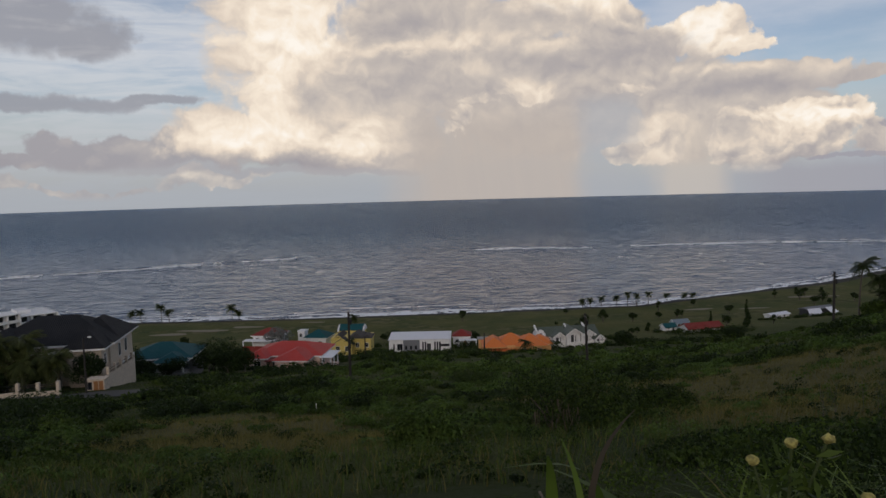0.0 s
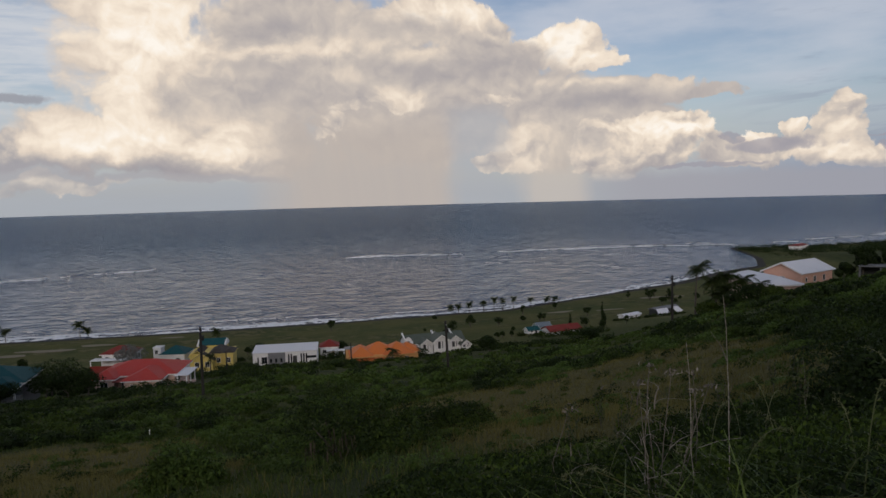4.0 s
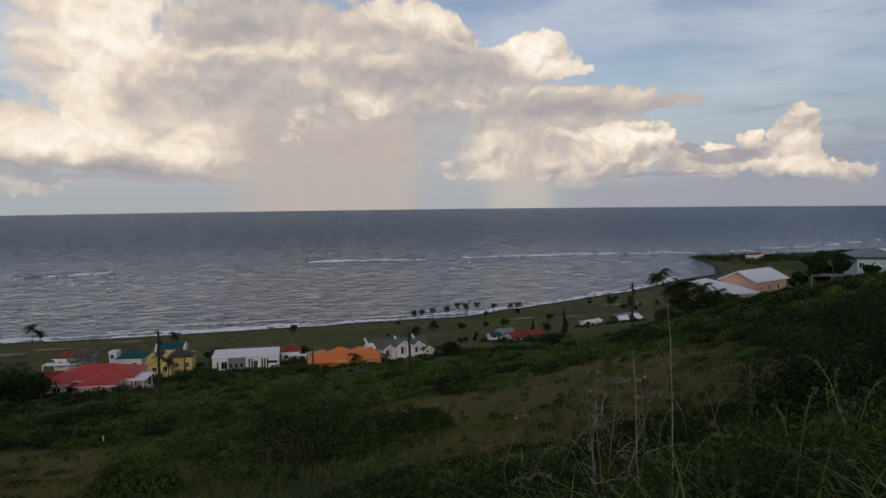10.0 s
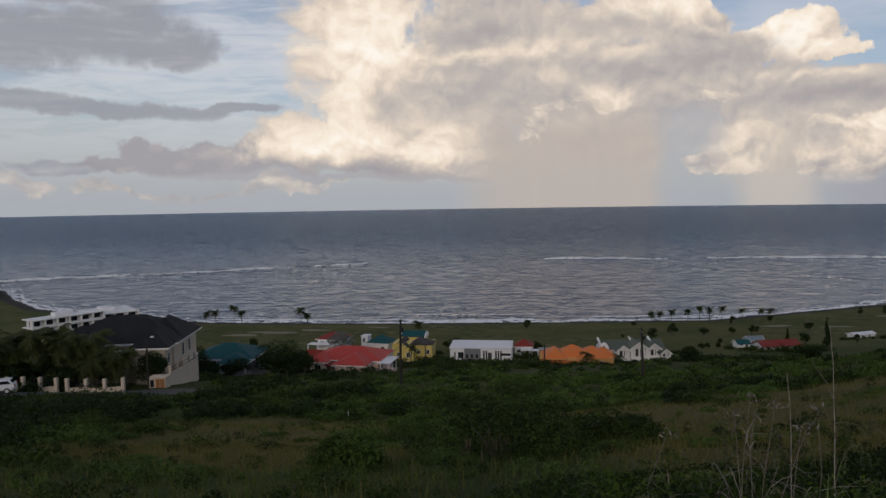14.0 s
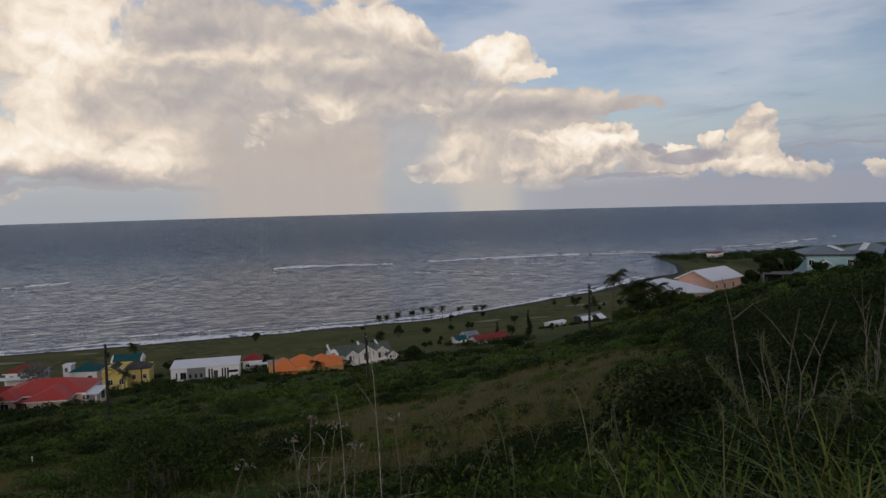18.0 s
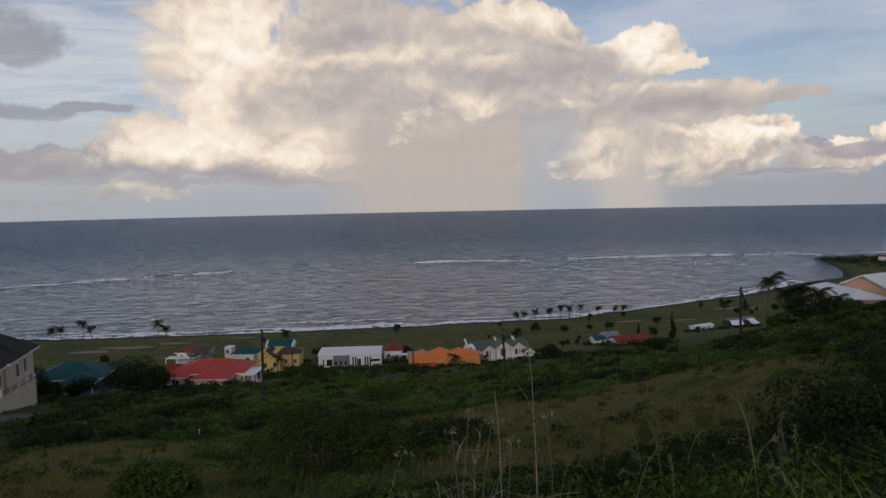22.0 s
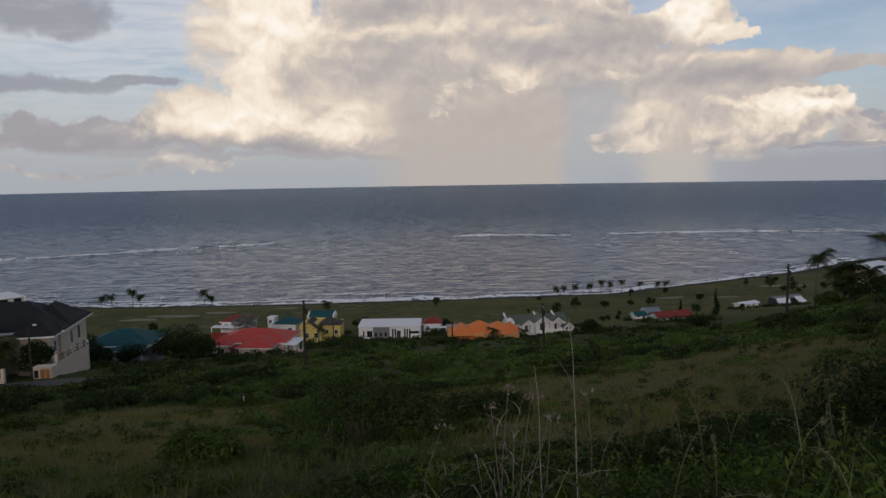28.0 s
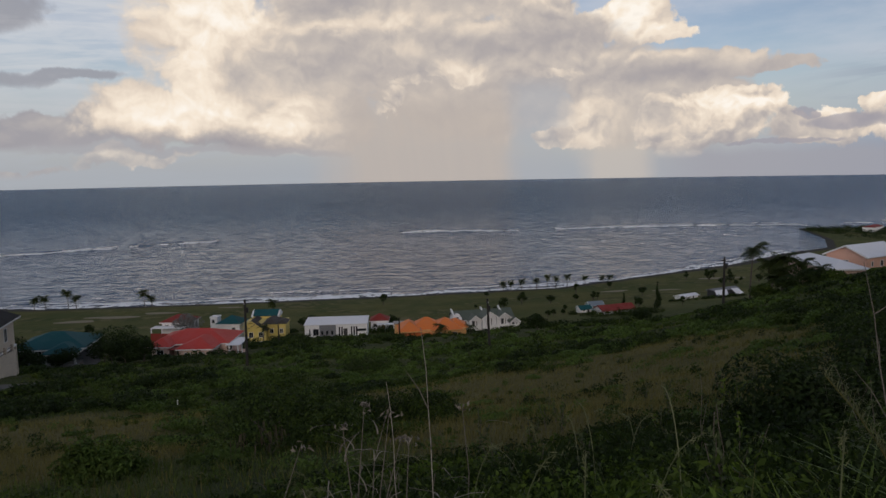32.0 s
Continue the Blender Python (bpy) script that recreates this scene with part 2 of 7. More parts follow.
    # blue-grey clear lane beside the rain
    lane = n.math('ADD', az, n.math('ADD', n.math('MULTIPLY', n.split(bend)[0], 4.0), n.math('MULTIPLY', n.noise(n.xyz(n.math('MULTIPLY', az, 0.5), n.math('MULTIPLY', el, 0.02), 0.0), 1.5, 3.0)[0], 1.0)))
    gap = both(n.step(lane, 10.6, 13.0), n.step(lane, 16.6, 14.6), n.step(el, 8.0, 5.8), n.step(el, 1.0, 3.0, 0.5, 1.0))
    col = n.mix(n.math('MULTIPLY', gap, 0.75), col, (0.41, 0.42, 0.45))
    # rain: grey curtains hanging down to the sea
    shaft = n.noise(n.xyz(n.math('MULTIPLY_ADD', el, 0.14, az), n.math('MULTIPLY', el, 0.03), 0.0), 0.9, 4.0, 0.6)[0]
    curtain = both(n.step(lane, -5.2, 0.0), n.step(lane, 13.4, 10.6), n.step(el, 8.6, 4.0), n.step(shaft, 0.25, 0.75, 0.97, 1.0))
    col = n.mix(n.math('MULTIPLY', curtain, 0.88), col, n.mix(n.step(shaft, 0.3, 0.7), (0.490, 0.432, 0.395), (0.502, 0.442, 0.400)))
    second = both(n.step(lane, 16.2, 18.6), n.step(lane, 23.6, 21.6), n.step(el, 6.5, 2.0))
    col = n.mix(n.math('MULTIPLY', second, 0.6), col, (0.60, 0.525, 0.455))
    # sunlit rags of cloud before the rain, rising to the east
    rags = mass(bent, 0.6, (0.6, 5.0, 1.1, 0.35), (2.1, 5.9, 1.0, 0.65), (3.6, 6.9, 1.4, 0.45), (8.2, 8.0, 2.0, 0.7), (6.0, 7.4, 1.6, 0.35), (14.0, 7.8, 2.2, 0.35))
    col = n.mix(n.math('MULTIPLY', rags, 0.7), col, billow(0.62, 0.3, 1.0))
    # lit eastern cumulus over its grey foot
    puffy = mass(bent, 0.18, (15.0, 2.4, 2.0, 1.0), (17.2, 3.6, 1.6, 1.5))
    col = n.mix(n.math('MULTIPLY', both(puffy, base(1.2, 0.4)), 0.7), col, billow(0.62, 0.3, 0.9))
    murk = both(n.step(az, 20.0, 27.0), n.step(az, 60.0, 42.0), n.step(n.math('ADD', el, n.math('MULTIPLY', n.split(fine)[0], 1.2)), 2.1, 0.8))
    col = n.mix(n.math('MULTIPLY', murk, 0.8), col, (0.35, 0.345, 0.385))
    east = both(mass(bent, 0.16, (27.0, 4.1, 4.6, 2.0), (29.4, 4.8, 2.7, 1.5), (23.4, 3.4, 3.0, 2.2), (35.3, 3.9, 1.6, 0.9), (38.1, 4.4, 1.0, 1.0), (40.7, 4.5, 1.5, 2.0), (34.5, 2.4, 4.6, 0.8), (41.6, 2.0, 3.6, 0.9), (47.7, 1.6, 1.1, 0.8), (38.0, 3.0, 2.6, 0.9), (32.6, 3.0, 2.4, 1.4)),
                base(1.3, 0.6))
    col = n.mix(east, col, billow(glow(0.50, (29.6, 5.0, 2.4, 1.3, 0.40), (26.4, 4.6, 3.2, 1.3, 0.34), (23.4, 2.6, 2.6, 1.0, 0.18), (35.0, 4.4, 1.3, 0.7, 0.32), (38.1, 4.8, 1.0, 0.9, 0.34), (40.6, 5.0, 1.4, 1.6, 0.16), (41.5, 2.2, 3.2, 0.7, 0.30), (34.5, 2.2, 4.0, 0.5, 0.18), (27.0, 2.0, 6.0, 0.7, -0.30), (36.0, 1.5, 8.0, 0.4, -0.2)), 0.28, 1.0))
    # grey streaks drawn across the eastern clouds
    bars = mass(soft, 0.35, (36.8, 3.2, 3.4, 0.6), (34.0, 4.0, 1.0, 0.5), (43.1, 2.8, 1.2, 0.35), (31.0, 1.9, 4.0, 0.2), (46.0, 3.5, 4.0, 0.12))
    col = n.mix(n.math('MULTIPLY', bars, 0.75), col, (0.34, 0.325, 0.37))
    far = mass(bent, 0.25, (53.2, 7.2, 2.8, 2.4), (53.0, 4.6, 2.4, 2.4))
    col = n.mix(far, col, billow(glow(0.35, (52.0, 8.2, 1.8, 1.5, 0.35))))
    # below the sea's edge
    col = n.mix(n.step(el, -0.75, -1.6), col, (0.12, 0.14, 0.19))

    back = n.node('ShaderNodeBackground')
    n.put(back.inputs[0], col)
    back.inputs[1].default_value = SKY_STRENGTH
    n.tree.links.new(back.outputs[0], n.node('ShaderNodeOutputWorld').inputs[0])


SKY_GAIN, SKY_STRENGTH = (0.085, 0.078, 0.082), 1.0
build_sky()

sun = new("sun", bpy.data.lights.new("sun", 'SUN'))
sun.data.energy, sun.data.angle, sun.data.color = 0.85, radians(25.0), (1.0, 0.87, 0.74)
sun.matrix_world = look((0, 0, 0), (-math.sin(radians(SUN_AZ)) * math.cos(radians(18.0)), -math.cos(radians(SUN_AZ)) * math.cos(radians(18.0)), -math.sin(radians(18.0))))

# ---- materials ----
def material(name):
    m = bpy.data.materials.new(name)
    m.use_nodes = True
    n = Nodes(m.node_tree)
    out, bsdf = n.node('ShaderNodeOutputMaterial'), n.node('ShaderNodeBsdfPrincipled')
    n.tree.links.new(bsdf.outputs[0], out.inputs[0])
    return m, n, bsdf.inputs


def bump(n, height, strength, distance):
    b = n.node('ShaderNodeBump')
    b.inputs['Strength'].default_value, b.inputs['Distance'].default_value = strength, distance
    n.put(b.inputs['Height'], height)
    return b.outputs[0]


def plain(name, rgb, rough=0.7, grain=6.0, vary=0.25, relief=0.01, metal=0.0, grime=0.2):
    """Paint, render, timber or metal: grain and larger stains over one colour, a little different on each object."""
    m, n, p = material(name)
    at = n.node('ShaderNodeTexCoord').outputs['Object']
    small, large = n.noise(at, grain, 5.0)[0], n.noise(at, grain * 0.09, 4.0, 0.6)[0]
    col = n.mix(n.step(small, 0.3, 0.7), tuple(c * (1 - vary) for c in rgb), tuple(min(1.0, c * (1 + vary * 0.5)) for c in rgb))
    dirt = tuple(c * 0.45 + 0.02 for c in rgb)
    col = n.mix(n.step(large, 0.48, 0.78, 0.0, grime), col, dirt)
    n.put(p['Base Color'], col)
    n.put(p['Roughness'], n.step(small, 0.2, 0.8, max(0.05, rough - 0.1), min(1.0, rough + 0.1)))
    p['Metallic'].default_value = metal
    n.put(p['Normal'], bump(n, small, 0.5, relief))
    return m


def roofing(name, rgb, pitch=0.45, rough=0.55, fade=0.3):
    """Ribbed sheet roofing with sun-bleached and stained areas."""
    m, n, p = material(name)
    at = n.node('ShaderNodeTexCoord').outputs['Object']
    x, y, z = n.split(at)[:3]
    rib = n.math('POWER', n.math('ABSOLUTE', n.math('SINE', n.math('MULTIPLY', n.math('ADD', x, n.math('MULTIPLY', y, 0.0)), 3.1416 / pitch))), 6.0)
    small, large = n.noise(at, 5.0, 5.0)[0], n.noise(at, 0.35, 5.0, 0.65)[0]
    col = n.mix(n.step(large, 0.35, 0.75), rgb, tuple(min(1.0, c * (1 - fade) + fade * 0.28) for c in rgb))
    col = n.mix(n.step(small, 0.5, 0.8, 0.0, 0.35), col, tuple(c * 0.6 for c in rgb))
    n.put(p['Base Color'], col)
    n.put(p['Roughness'], n.step(small, 0.2, 0.8, rough - 0.12, rough + 0.12))
    p['Specular IOR Level'].default_value = 0.25
    n.put(p['Normal'], bump(n, rib, 0.7, 0.05))
    return m


def leafy(name, dark, light, rough=0.55, thin=0.25):
    """Leaves: each leaf its own shade, a little light through them."""
    m, n, p = material(name)
    r = n.node('ShaderNodeNewGeometry').outputs['Random Per Island']
    at = n.node('ShaderNodeTexCoord').outputs['Object']
    patch = n.noise(at, 0.42, 3.0)[0]
    tone = n.math('ADD', n.math('MULTIPLY', r, 0.65), n.math('MULTIPLY', n.math('SUBTRACT', patch, 0.42), 1.7), clamp=True)
    col = n.mix(tone, dark, light)
    n.put(p['Base Color'], col)
    p['Roughness'].default_value = rough
    p['Specular IOR Level'].default_value = 0.14
    soft = n.node('ShaderNodeBsdfTranslucent')
    n.put(soft.inputs[0], n.mix(0.5, col, light))
    blend = n.node('ShaderNodeMixShader')
    blend.inputs[0].default_value = thin
    bsdf = [x for x in n.tree.nodes if x.bl_idname == 'ShaderNodeBsdfPrincipled'][0]
    out = [x for x in n.tree.nodes if x.bl_idname == 'ShaderNodeOutputMaterial'][0]
    n.tree.links.new(bsdf.outputs[0], blend.inputs[1])
    n.tree.links.new(soft.outputs[0], blend.inputs[2])
    n.tree.links.new(blend.outputs[0], out.inputs[0])
    return m


def earth():
    """Hillside scrub, mown coastal grass and dark beach sand, told apart by how far the sea is."""
    m, n, p = material("hillside_ground")
    at = n.node('ShaderNodeNewGeometry').outputs['Position']

    def weight(name):
        a = n.node('ShaderNodeAttribute')
        a.attribute_name = name
        return a.outputs['Fac']
    shore, bare = weight("shore"), weight("clearing")
    big, mid, small = n.noise(at, 0.035, 4.0)[0], n.noise(at, 0.22, 5.0, 0.6)[0], n.noise(at, 2.4, 6.0, 0.65)[0]
    scrub = n.mix(n.step(mid, 0.35, 0.68), (0.026, 0.038, 0.008), (0.056, 0.066, 0.013))
    straw = n.mix(n.step(small, 0.3, 0.7), (0.080, 0.074, 0.024), (0.140, 0.122, 0.042))
    col = n.mix(n.math('MAXIMUM', n.math('MULTIPLY', bare, n.step(mid, 0.25, 0.5, 0.5, 1.0)), n.step(big, 0.58, 0.72, 0.0, 0.4)), scrub, straw)
    col = n.mix(n.step(small, 0.45, 0.75, 0.0, 0.5), col, (0.026, 0.036, 0.009))
    turf = n.mix(n.step(big, 0.35, 0.65), (0.060, 0.074, 0.018), (0.100, 0.098, 0.030))
    lane = n.noise(n.vec('MULTIPLY', at, (0.25, 1.0, 1.0)), 0.09, 5.0, 0.65)[0]
    turf = n.mix(n.step(lane, 0.48, 0.66, 0.0, 0.75), turf, (0.034, 0.050, 0.012))
    turf = n.mix(n.step(n.math('MULTIPLY', mid, lane), 0.28, 0.36, 0.0, 0.7), turf, (0.150, 0.128, 0.060))
    edge = n.math('ADD', shore, n.math('MULTIPLY', n.math('SUBTRACT', mid, 0.5), 40.0))
    col = n.mix(n.step(edge, 128.0, 98.0), col, turf)
    line = n.math('ADD', shore, n.math('MULTIPLY', n.math('SUBTRACT', mid, 0.5), 6.0))
    sand = n.mix(n.step(small, 0.3, 0.7), (0.030, 0.028, 0.026), (0.060, 0.055, 0.050))
    col = n.mix(n.step(line, 12.0, 9.0), col, sand)
    n.put(p['Base Color'], col)
    p['Roughness'].default_value = 0.95
    p['Specular IOR Level'].default_value = 0.15
    n.put(p['Normal'], bump(n, n.math('ADD', small, n.math('MULTIPLY', mid, 2.0)), 0.8, 0.25))
    return m


def sea_water():
    m, n, p = material("sea_water")
    at = n.node('ShaderNodeNewGeometry').outputs['Position']
    swell = n.noise(n.vec('MULTIPLY', at, (0.30, 1.0, 1.0)), 0.045, 2.0, 0.5, 0.5)[0]
    chop = n.noise(n.vec('MULTIPLY', at, (0.50, 1.0, 1.0)), 0.14, 3.0, 0.6, 0.6)[0]
    ripple = n.noise(n.vec('MULTIPLY', at, (0.55, 1.0, 1.0)), 0.6, 4.0, 0.62)[0]
    crest = n.math('POWER', n.math('SUBTRACT', 1.0, n.math('ABSOLUTE', n.math('MULTIPLY_ADD', chop, 2.0, -1.0))), 2.0)
    patch = n.noise(at, 0.008, 4.0, 0.6)[0]
    n.put(p['Base Color'], n.mix(n.step(patch, 0.35, 0.65), (0.018, 0.046, 0.100), (0.028, 0.060, 0.118)))
    height = n.math('ADD', n.math('MULTIPLY', swell, 5.0), n.math('ADD', n.math('MULTIPLY', chop, 5.0), n.math('ADD', n.math('MULTIPLY', crest, 3.2), n.math('MULTIPLY', ripple, 0.9))))
    open_sea = n.step(n.split(at)[1], 480.0, 1300.0, 0.75, 2.0)
    height = n.math('MULTIPLY', height, open_sea)
    facet = bump(n, height, 1.0, SEA_BUMP)
    n.put(p['Normal'], facet)
    p['Roughness'].default_value, p['Specular IOR Level'].default_value = 0.9, 0.0
    # steep ripples hide part of the water's mirror at low angles
    mirror, gloss, blend = n.node('ShaderNodeFresnel'), n.node('ShaderNodeBsdfGlossy'), n.node('ShaderNodeMixShader')
    mirror.inputs['IOR'].default_value = 1.33
    n.put(mirror.inputs['Normal'], facet)
    n.put(gloss.inputs['Normal'], facet)
    # reflection tint painted by distance: near grey, open sea darker and bluer
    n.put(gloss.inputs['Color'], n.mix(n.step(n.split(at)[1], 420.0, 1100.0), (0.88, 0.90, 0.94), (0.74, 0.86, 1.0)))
    gloss.inputs['Roughness'].default_value = 0.09
    n.put(blend.inputs[0], mirror.outputs[0])
    bsdf = [x for x in n.tree.nodes if x.bl_idname == 'ShaderNodeBsdfPrincipled'][0]
    out = [x for x in n.tree.nodes if x.bl_idname == 'ShaderNodeOutputMaterial'][0]
    n.tree.links.new(bsdf.outputs[0], blend.inputs[1])
    n.tree.links.new(gloss.outputs[0], blend.inputs[2])
    n.tree.links.new(blend.outputs[0], out.inputs[0])
    return m


SEA_BUMP = 0.5
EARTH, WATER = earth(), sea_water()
FOAM = plain("sea_foam", (0.90, 0.91, 0.92), 0.9, 1.2, 0.2, 0.1, grime=0.1)
CREAM_WALL = plain("cream_render", (0.60, 0.50, 0.39))
WHITE_WALL = plain("white_render", (0.78, 0.78, 0.79))
PINK_WALL = plain("pink_render", (0.72, 0.42, 0.31))
PALE_PINK = plain("pale_pink_render", (0.66, 0.47, 0.40))
YELLOW_WALL = plain("yellow_render", (0.66, 0.52, 0.15))
ORANGE_WALL = plain("peach_render", (0.66, 0.36, 0.14))
BLUE_WALL = plain("pale_blue_render", (0.36, 0.56, 0.62))
GREY_WALL = plain("grey_cladding", (0.17, 0.175, 0.19))
TRIM_WHITE = plain("white_paint", (0.80, 0.79, 0.77), 0.55)
# dark trim paint, also used for flat sheets that stand for shade
TRIM_DARK = plain("dark_paint_and_shade", (0.035, 0.035, 0.04), 0.5)
DARK_ROOF = roofing("charcoal_roof", (0.011, 0.012, 0.014), 0.3, 0.8, 0.03)
RED_ROOF = roofing("red_roof", (0.46, 0.050, 0.038), 0.4, 0.6, 0.08)
BRICK_ROOF = roofing("dull_red_roof", (0.22, 0.032, 0.024), 0.4, 0.75, 0.08)
ORANGE_ROOF = roofing("orange_roof", (0.68, 0.19, 0.045), 0.4, 0.6, 0.08)
TEAL_ROOF = roofing("teal_roof", (0.008, 0.072, 0.080), 0.4, 0.75, 0.03)
BROWN_ROOF = roofing("dark_brown_roof", (0.050, 0.042, 0.036), 0.4, 0.75, 0.06)
GREEN_ROOF = roofing("grey_green_roof", (0.085, 0.105, 0.080), 0.4, 0.6, 0.15)
GREY_ROOF = roofing("blue_grey_roof", (0.17, 0.215, 0.25), 0.4, 0.5, 0.2)
WHITE_ROOF = roofing("white_roof", (0.74, 0.75, 0.79), 0.5, 0.5, 0.1)
GLASS = plain("dark_glass", (0.014, 0.017, 0.022), 0.12, 2.0, 0.3, 0.0, grime=0.0)
TIMBER = plain("varnished_timber", (0.34, 0.15, 0.05), 0.5, 9.0, 0.35)
POLE_WOOD = plain("weathered_pole_wood", (0.024, 0.021, 0.018), 0.85, 8.0, 0.35)
CONCRETE = plain("stained_concrete", (0.30, 0.29, 0.27), 0.9, 4.0, 0.25, 0.01, grime=0.45)
ASPHALT = plain("worn_asphalt", (0.055, 0.053, 0.050), 0.9, 7.0, 0.3, 0.01)
IRON = plain("dark_iron", (0.03, 0.03, 0.032), 0.5, 8.0, 0.3, 0.002, 0.6)
CAR_WHITE = plain("white_car_paint", (0.76, 0.77, 0.78), 0.25, 3.0, 0.04, 0.0, grime=0.08)
RUBBER = plain("tyre_rubber", (0.02, 0.02, 0.02), 0.85)
LENS = plain("lamp_glass", (0.62, 0.62, 0.60), 0.2, 4.0, 0.1, 0.0)
SAND = plain("pale_sand", (0.21, 0.18, 0.12), 0.95, 2.0, 0.25, 0.03)
ROCK = plain("shore_rock", (0.10, 0.09, 0.08), 0.9, 1.2, 0.4, 0.2)
BARK = plain("grey_bark", (0.10, 0.085, 0.07), 0.9, 10.0, 0.35, 0.02)
DEADWOOD = plain("dead_twig", (0.15, 0.13, 0.105), 0.9, 30.0, 0.35, 0.002)
STRAW = leafy("dry_grass", (0.100, 0.094, 0.0280), (0.200, 0.176, 0.0560), 0.8, 0.25)
DEADFROND = leafy("dead_frond", (0.030, 0.024, 0.016), (0.130, 0.105, 0.075), 0.8, 0.15)
DEADLEAF = leafy("dead_leaf", (0.035, 0.026, 0.020), (0.36, 0.32, 0.27), 0.8, 0.15)
SCRUB = leafy("scrub_leaf", (0.018, 0.034, 0.0060), (0.078, 0.116, 0.0200))
MEADOW = leafy("low_growth_leaf", (0.038, 0.072, 0.0130), (0.112, 0.172, 0.0360))
SCRUB_DARK = leafy("dark_scrub_leaf", (0.008, 0.016, 0.0042), (0.036, 0.060, 0.0130))
FRESH = leafy("fresh_leaf", (0.044, 0.080, 0.0121), (0.118, 0.175, 0.0275), 0.5, 0.3)
GRASS = leafy("grass_blade", (0.034, 0.058, 0.0110), (0.104, 0.140, 0.0280), 0.5, 0.3)
LONG_GRASS = leafy("long_grass_blade", (0.044, 0.080, 0.0140), (0.190, 0.255, 0.0520), 0.45, 0.3)
LUSH_GRASS = leafy("lush_grass_blade", (0.034, 0.060, 0.0100), (0.165, 0.225, 0.0420), 0.4, 0.25)
PALE_TWIG = plain("bleached_twig", (0.30, 0.27, 0.23), 0.9, 30.0, 0.35, 0.002)
YELLOW_HEAD = plain("yellow_seed_head", (0.34, 0.30, 0.085), 0.85, 60.0, 0.5, 0.006)
PALM_LEAF = leafy("palm_frond", (0.016, 0.028, 0.0066), (0.049, 0.064, 0.0154))
GARDEN_PALM = leafy("garden_palm_frond", (0.022, 0.034, 0.0090), (0.088, 0.098, 0.0300))
PLUME = leafy("pale_grass_plume", (0.080, 0.095, 0.036), (0.220, 0.225, 0.120), 0.7, 0.3)
WEED_PALE = leafy("pale_weed_leaf", (0.036, 0.056, 0.018), (0.110, 0.140, 0.058), 0.6, 0.25)
PALM_PALE = leafy("silvery_leaf", (0.10, 0.11, 0.10), (0.24, 0.25, 0.235))
SEEDHEAD = plain("pale_seed_head", (0.34, 0.33, 0.18), 0.85, 20.0, 0.4, 0.004)

# ---- the lie of the land ----
# shore: x along the coast, y of the water's edge
SHORE_X = (-4600, -900, -430, -390, -359, -322, -275, -224, -151, -69, 14, 97, 148, 235, 283, 335, 372, 392, 410, 520, 900, 4600)
SHORE_Y = (900, 700, 462, 472, 462, 421, 380, 358, 338, 337, 341, 349, 374, 418, 456, 482, 540, 590, 640, 625, 700, 1200)
# rise inland: metres from the water's edge, height
RISE_D = (-300, -60, 0, 6, 50, 85, 116, 145, 181, 222, 246, 274, 310, 340, 360, 450, 700, 2500, 6000)
RISE_Z = (-8, -4, 0, 1.1, 2.4, 4.2, 8.0, 13.6, 20.3, 29.3, 34.0, 39.8, 49.0, 58.3, 60.0, 66.0, 88.0, 230.0, 420.0)
CLEARINGS = ((-10, 36, 6, 17), (-15, 45, 9, 8), (-9, 24, 6, 7), (14, 31, 10, 15), (23, 43, 10, 9), (9, 47, 6, 9), (8.5, 16, 3.5, 5.5), (16, 23, 5, 8), (30, 50, 8, 8), (-3, 19, 3.5, 5))


def ease(v, lo, hi):
    s = np.clip((v - lo) / (hi - lo), 0, 1)
    return s * s * (3 - 2 * s)


def shore_gap(x, y):
    return np.interp(x, SHORE_X, SHORE_Y) - y


def land(x, y):
    """Height of the ground."""
    x, y = np.asarray(x, float), np.asarray(y, float)
    gap = shore_gap(x, y)
    z = np.interp(gap, RISE_D, RISE_Z)
    z = np.where(z > 0, z * (1 - 0.62 * ease(x, 130, 270) * ease(y, -120, 0)), z)
    ridge = 11.0 * ease(x - 0.55 * y, -40, 50) * np.clip(np.hypot(x, y) / 110, 0, 1) * (1 - ease(y, 150, 260)) * (1 - ease(np.hypot(x, y), 160, 270))
    rough = 0.35 * np.sin(x * 0.11 + 1.3 * np.sin(y * 0.07)) * np.sin(y * 0.13 + 0.8) + 0.22 * np.sin(x * 0.31 + y * 0.17) * np.sin(y * 0.29 - x * 0.11)
    return z + ridge + rough * ease(gap, 60, 200) * ease(np.hypot(x - 2.5, y), 6, 30)


def gz(x, y):
    return float(land(x, y))


def in_clearing(x, y):
    best = np.zeros_like(np.asarray(x, float))
    for cx, cy, rx, ry in CLEARINGS:
        q = ((x - cx) / rx) ** 2 + ((y - cy) / ry) ** 2
        best = np.maximum(best, 1 - ease(q, 0.5, 1.5))
    return best


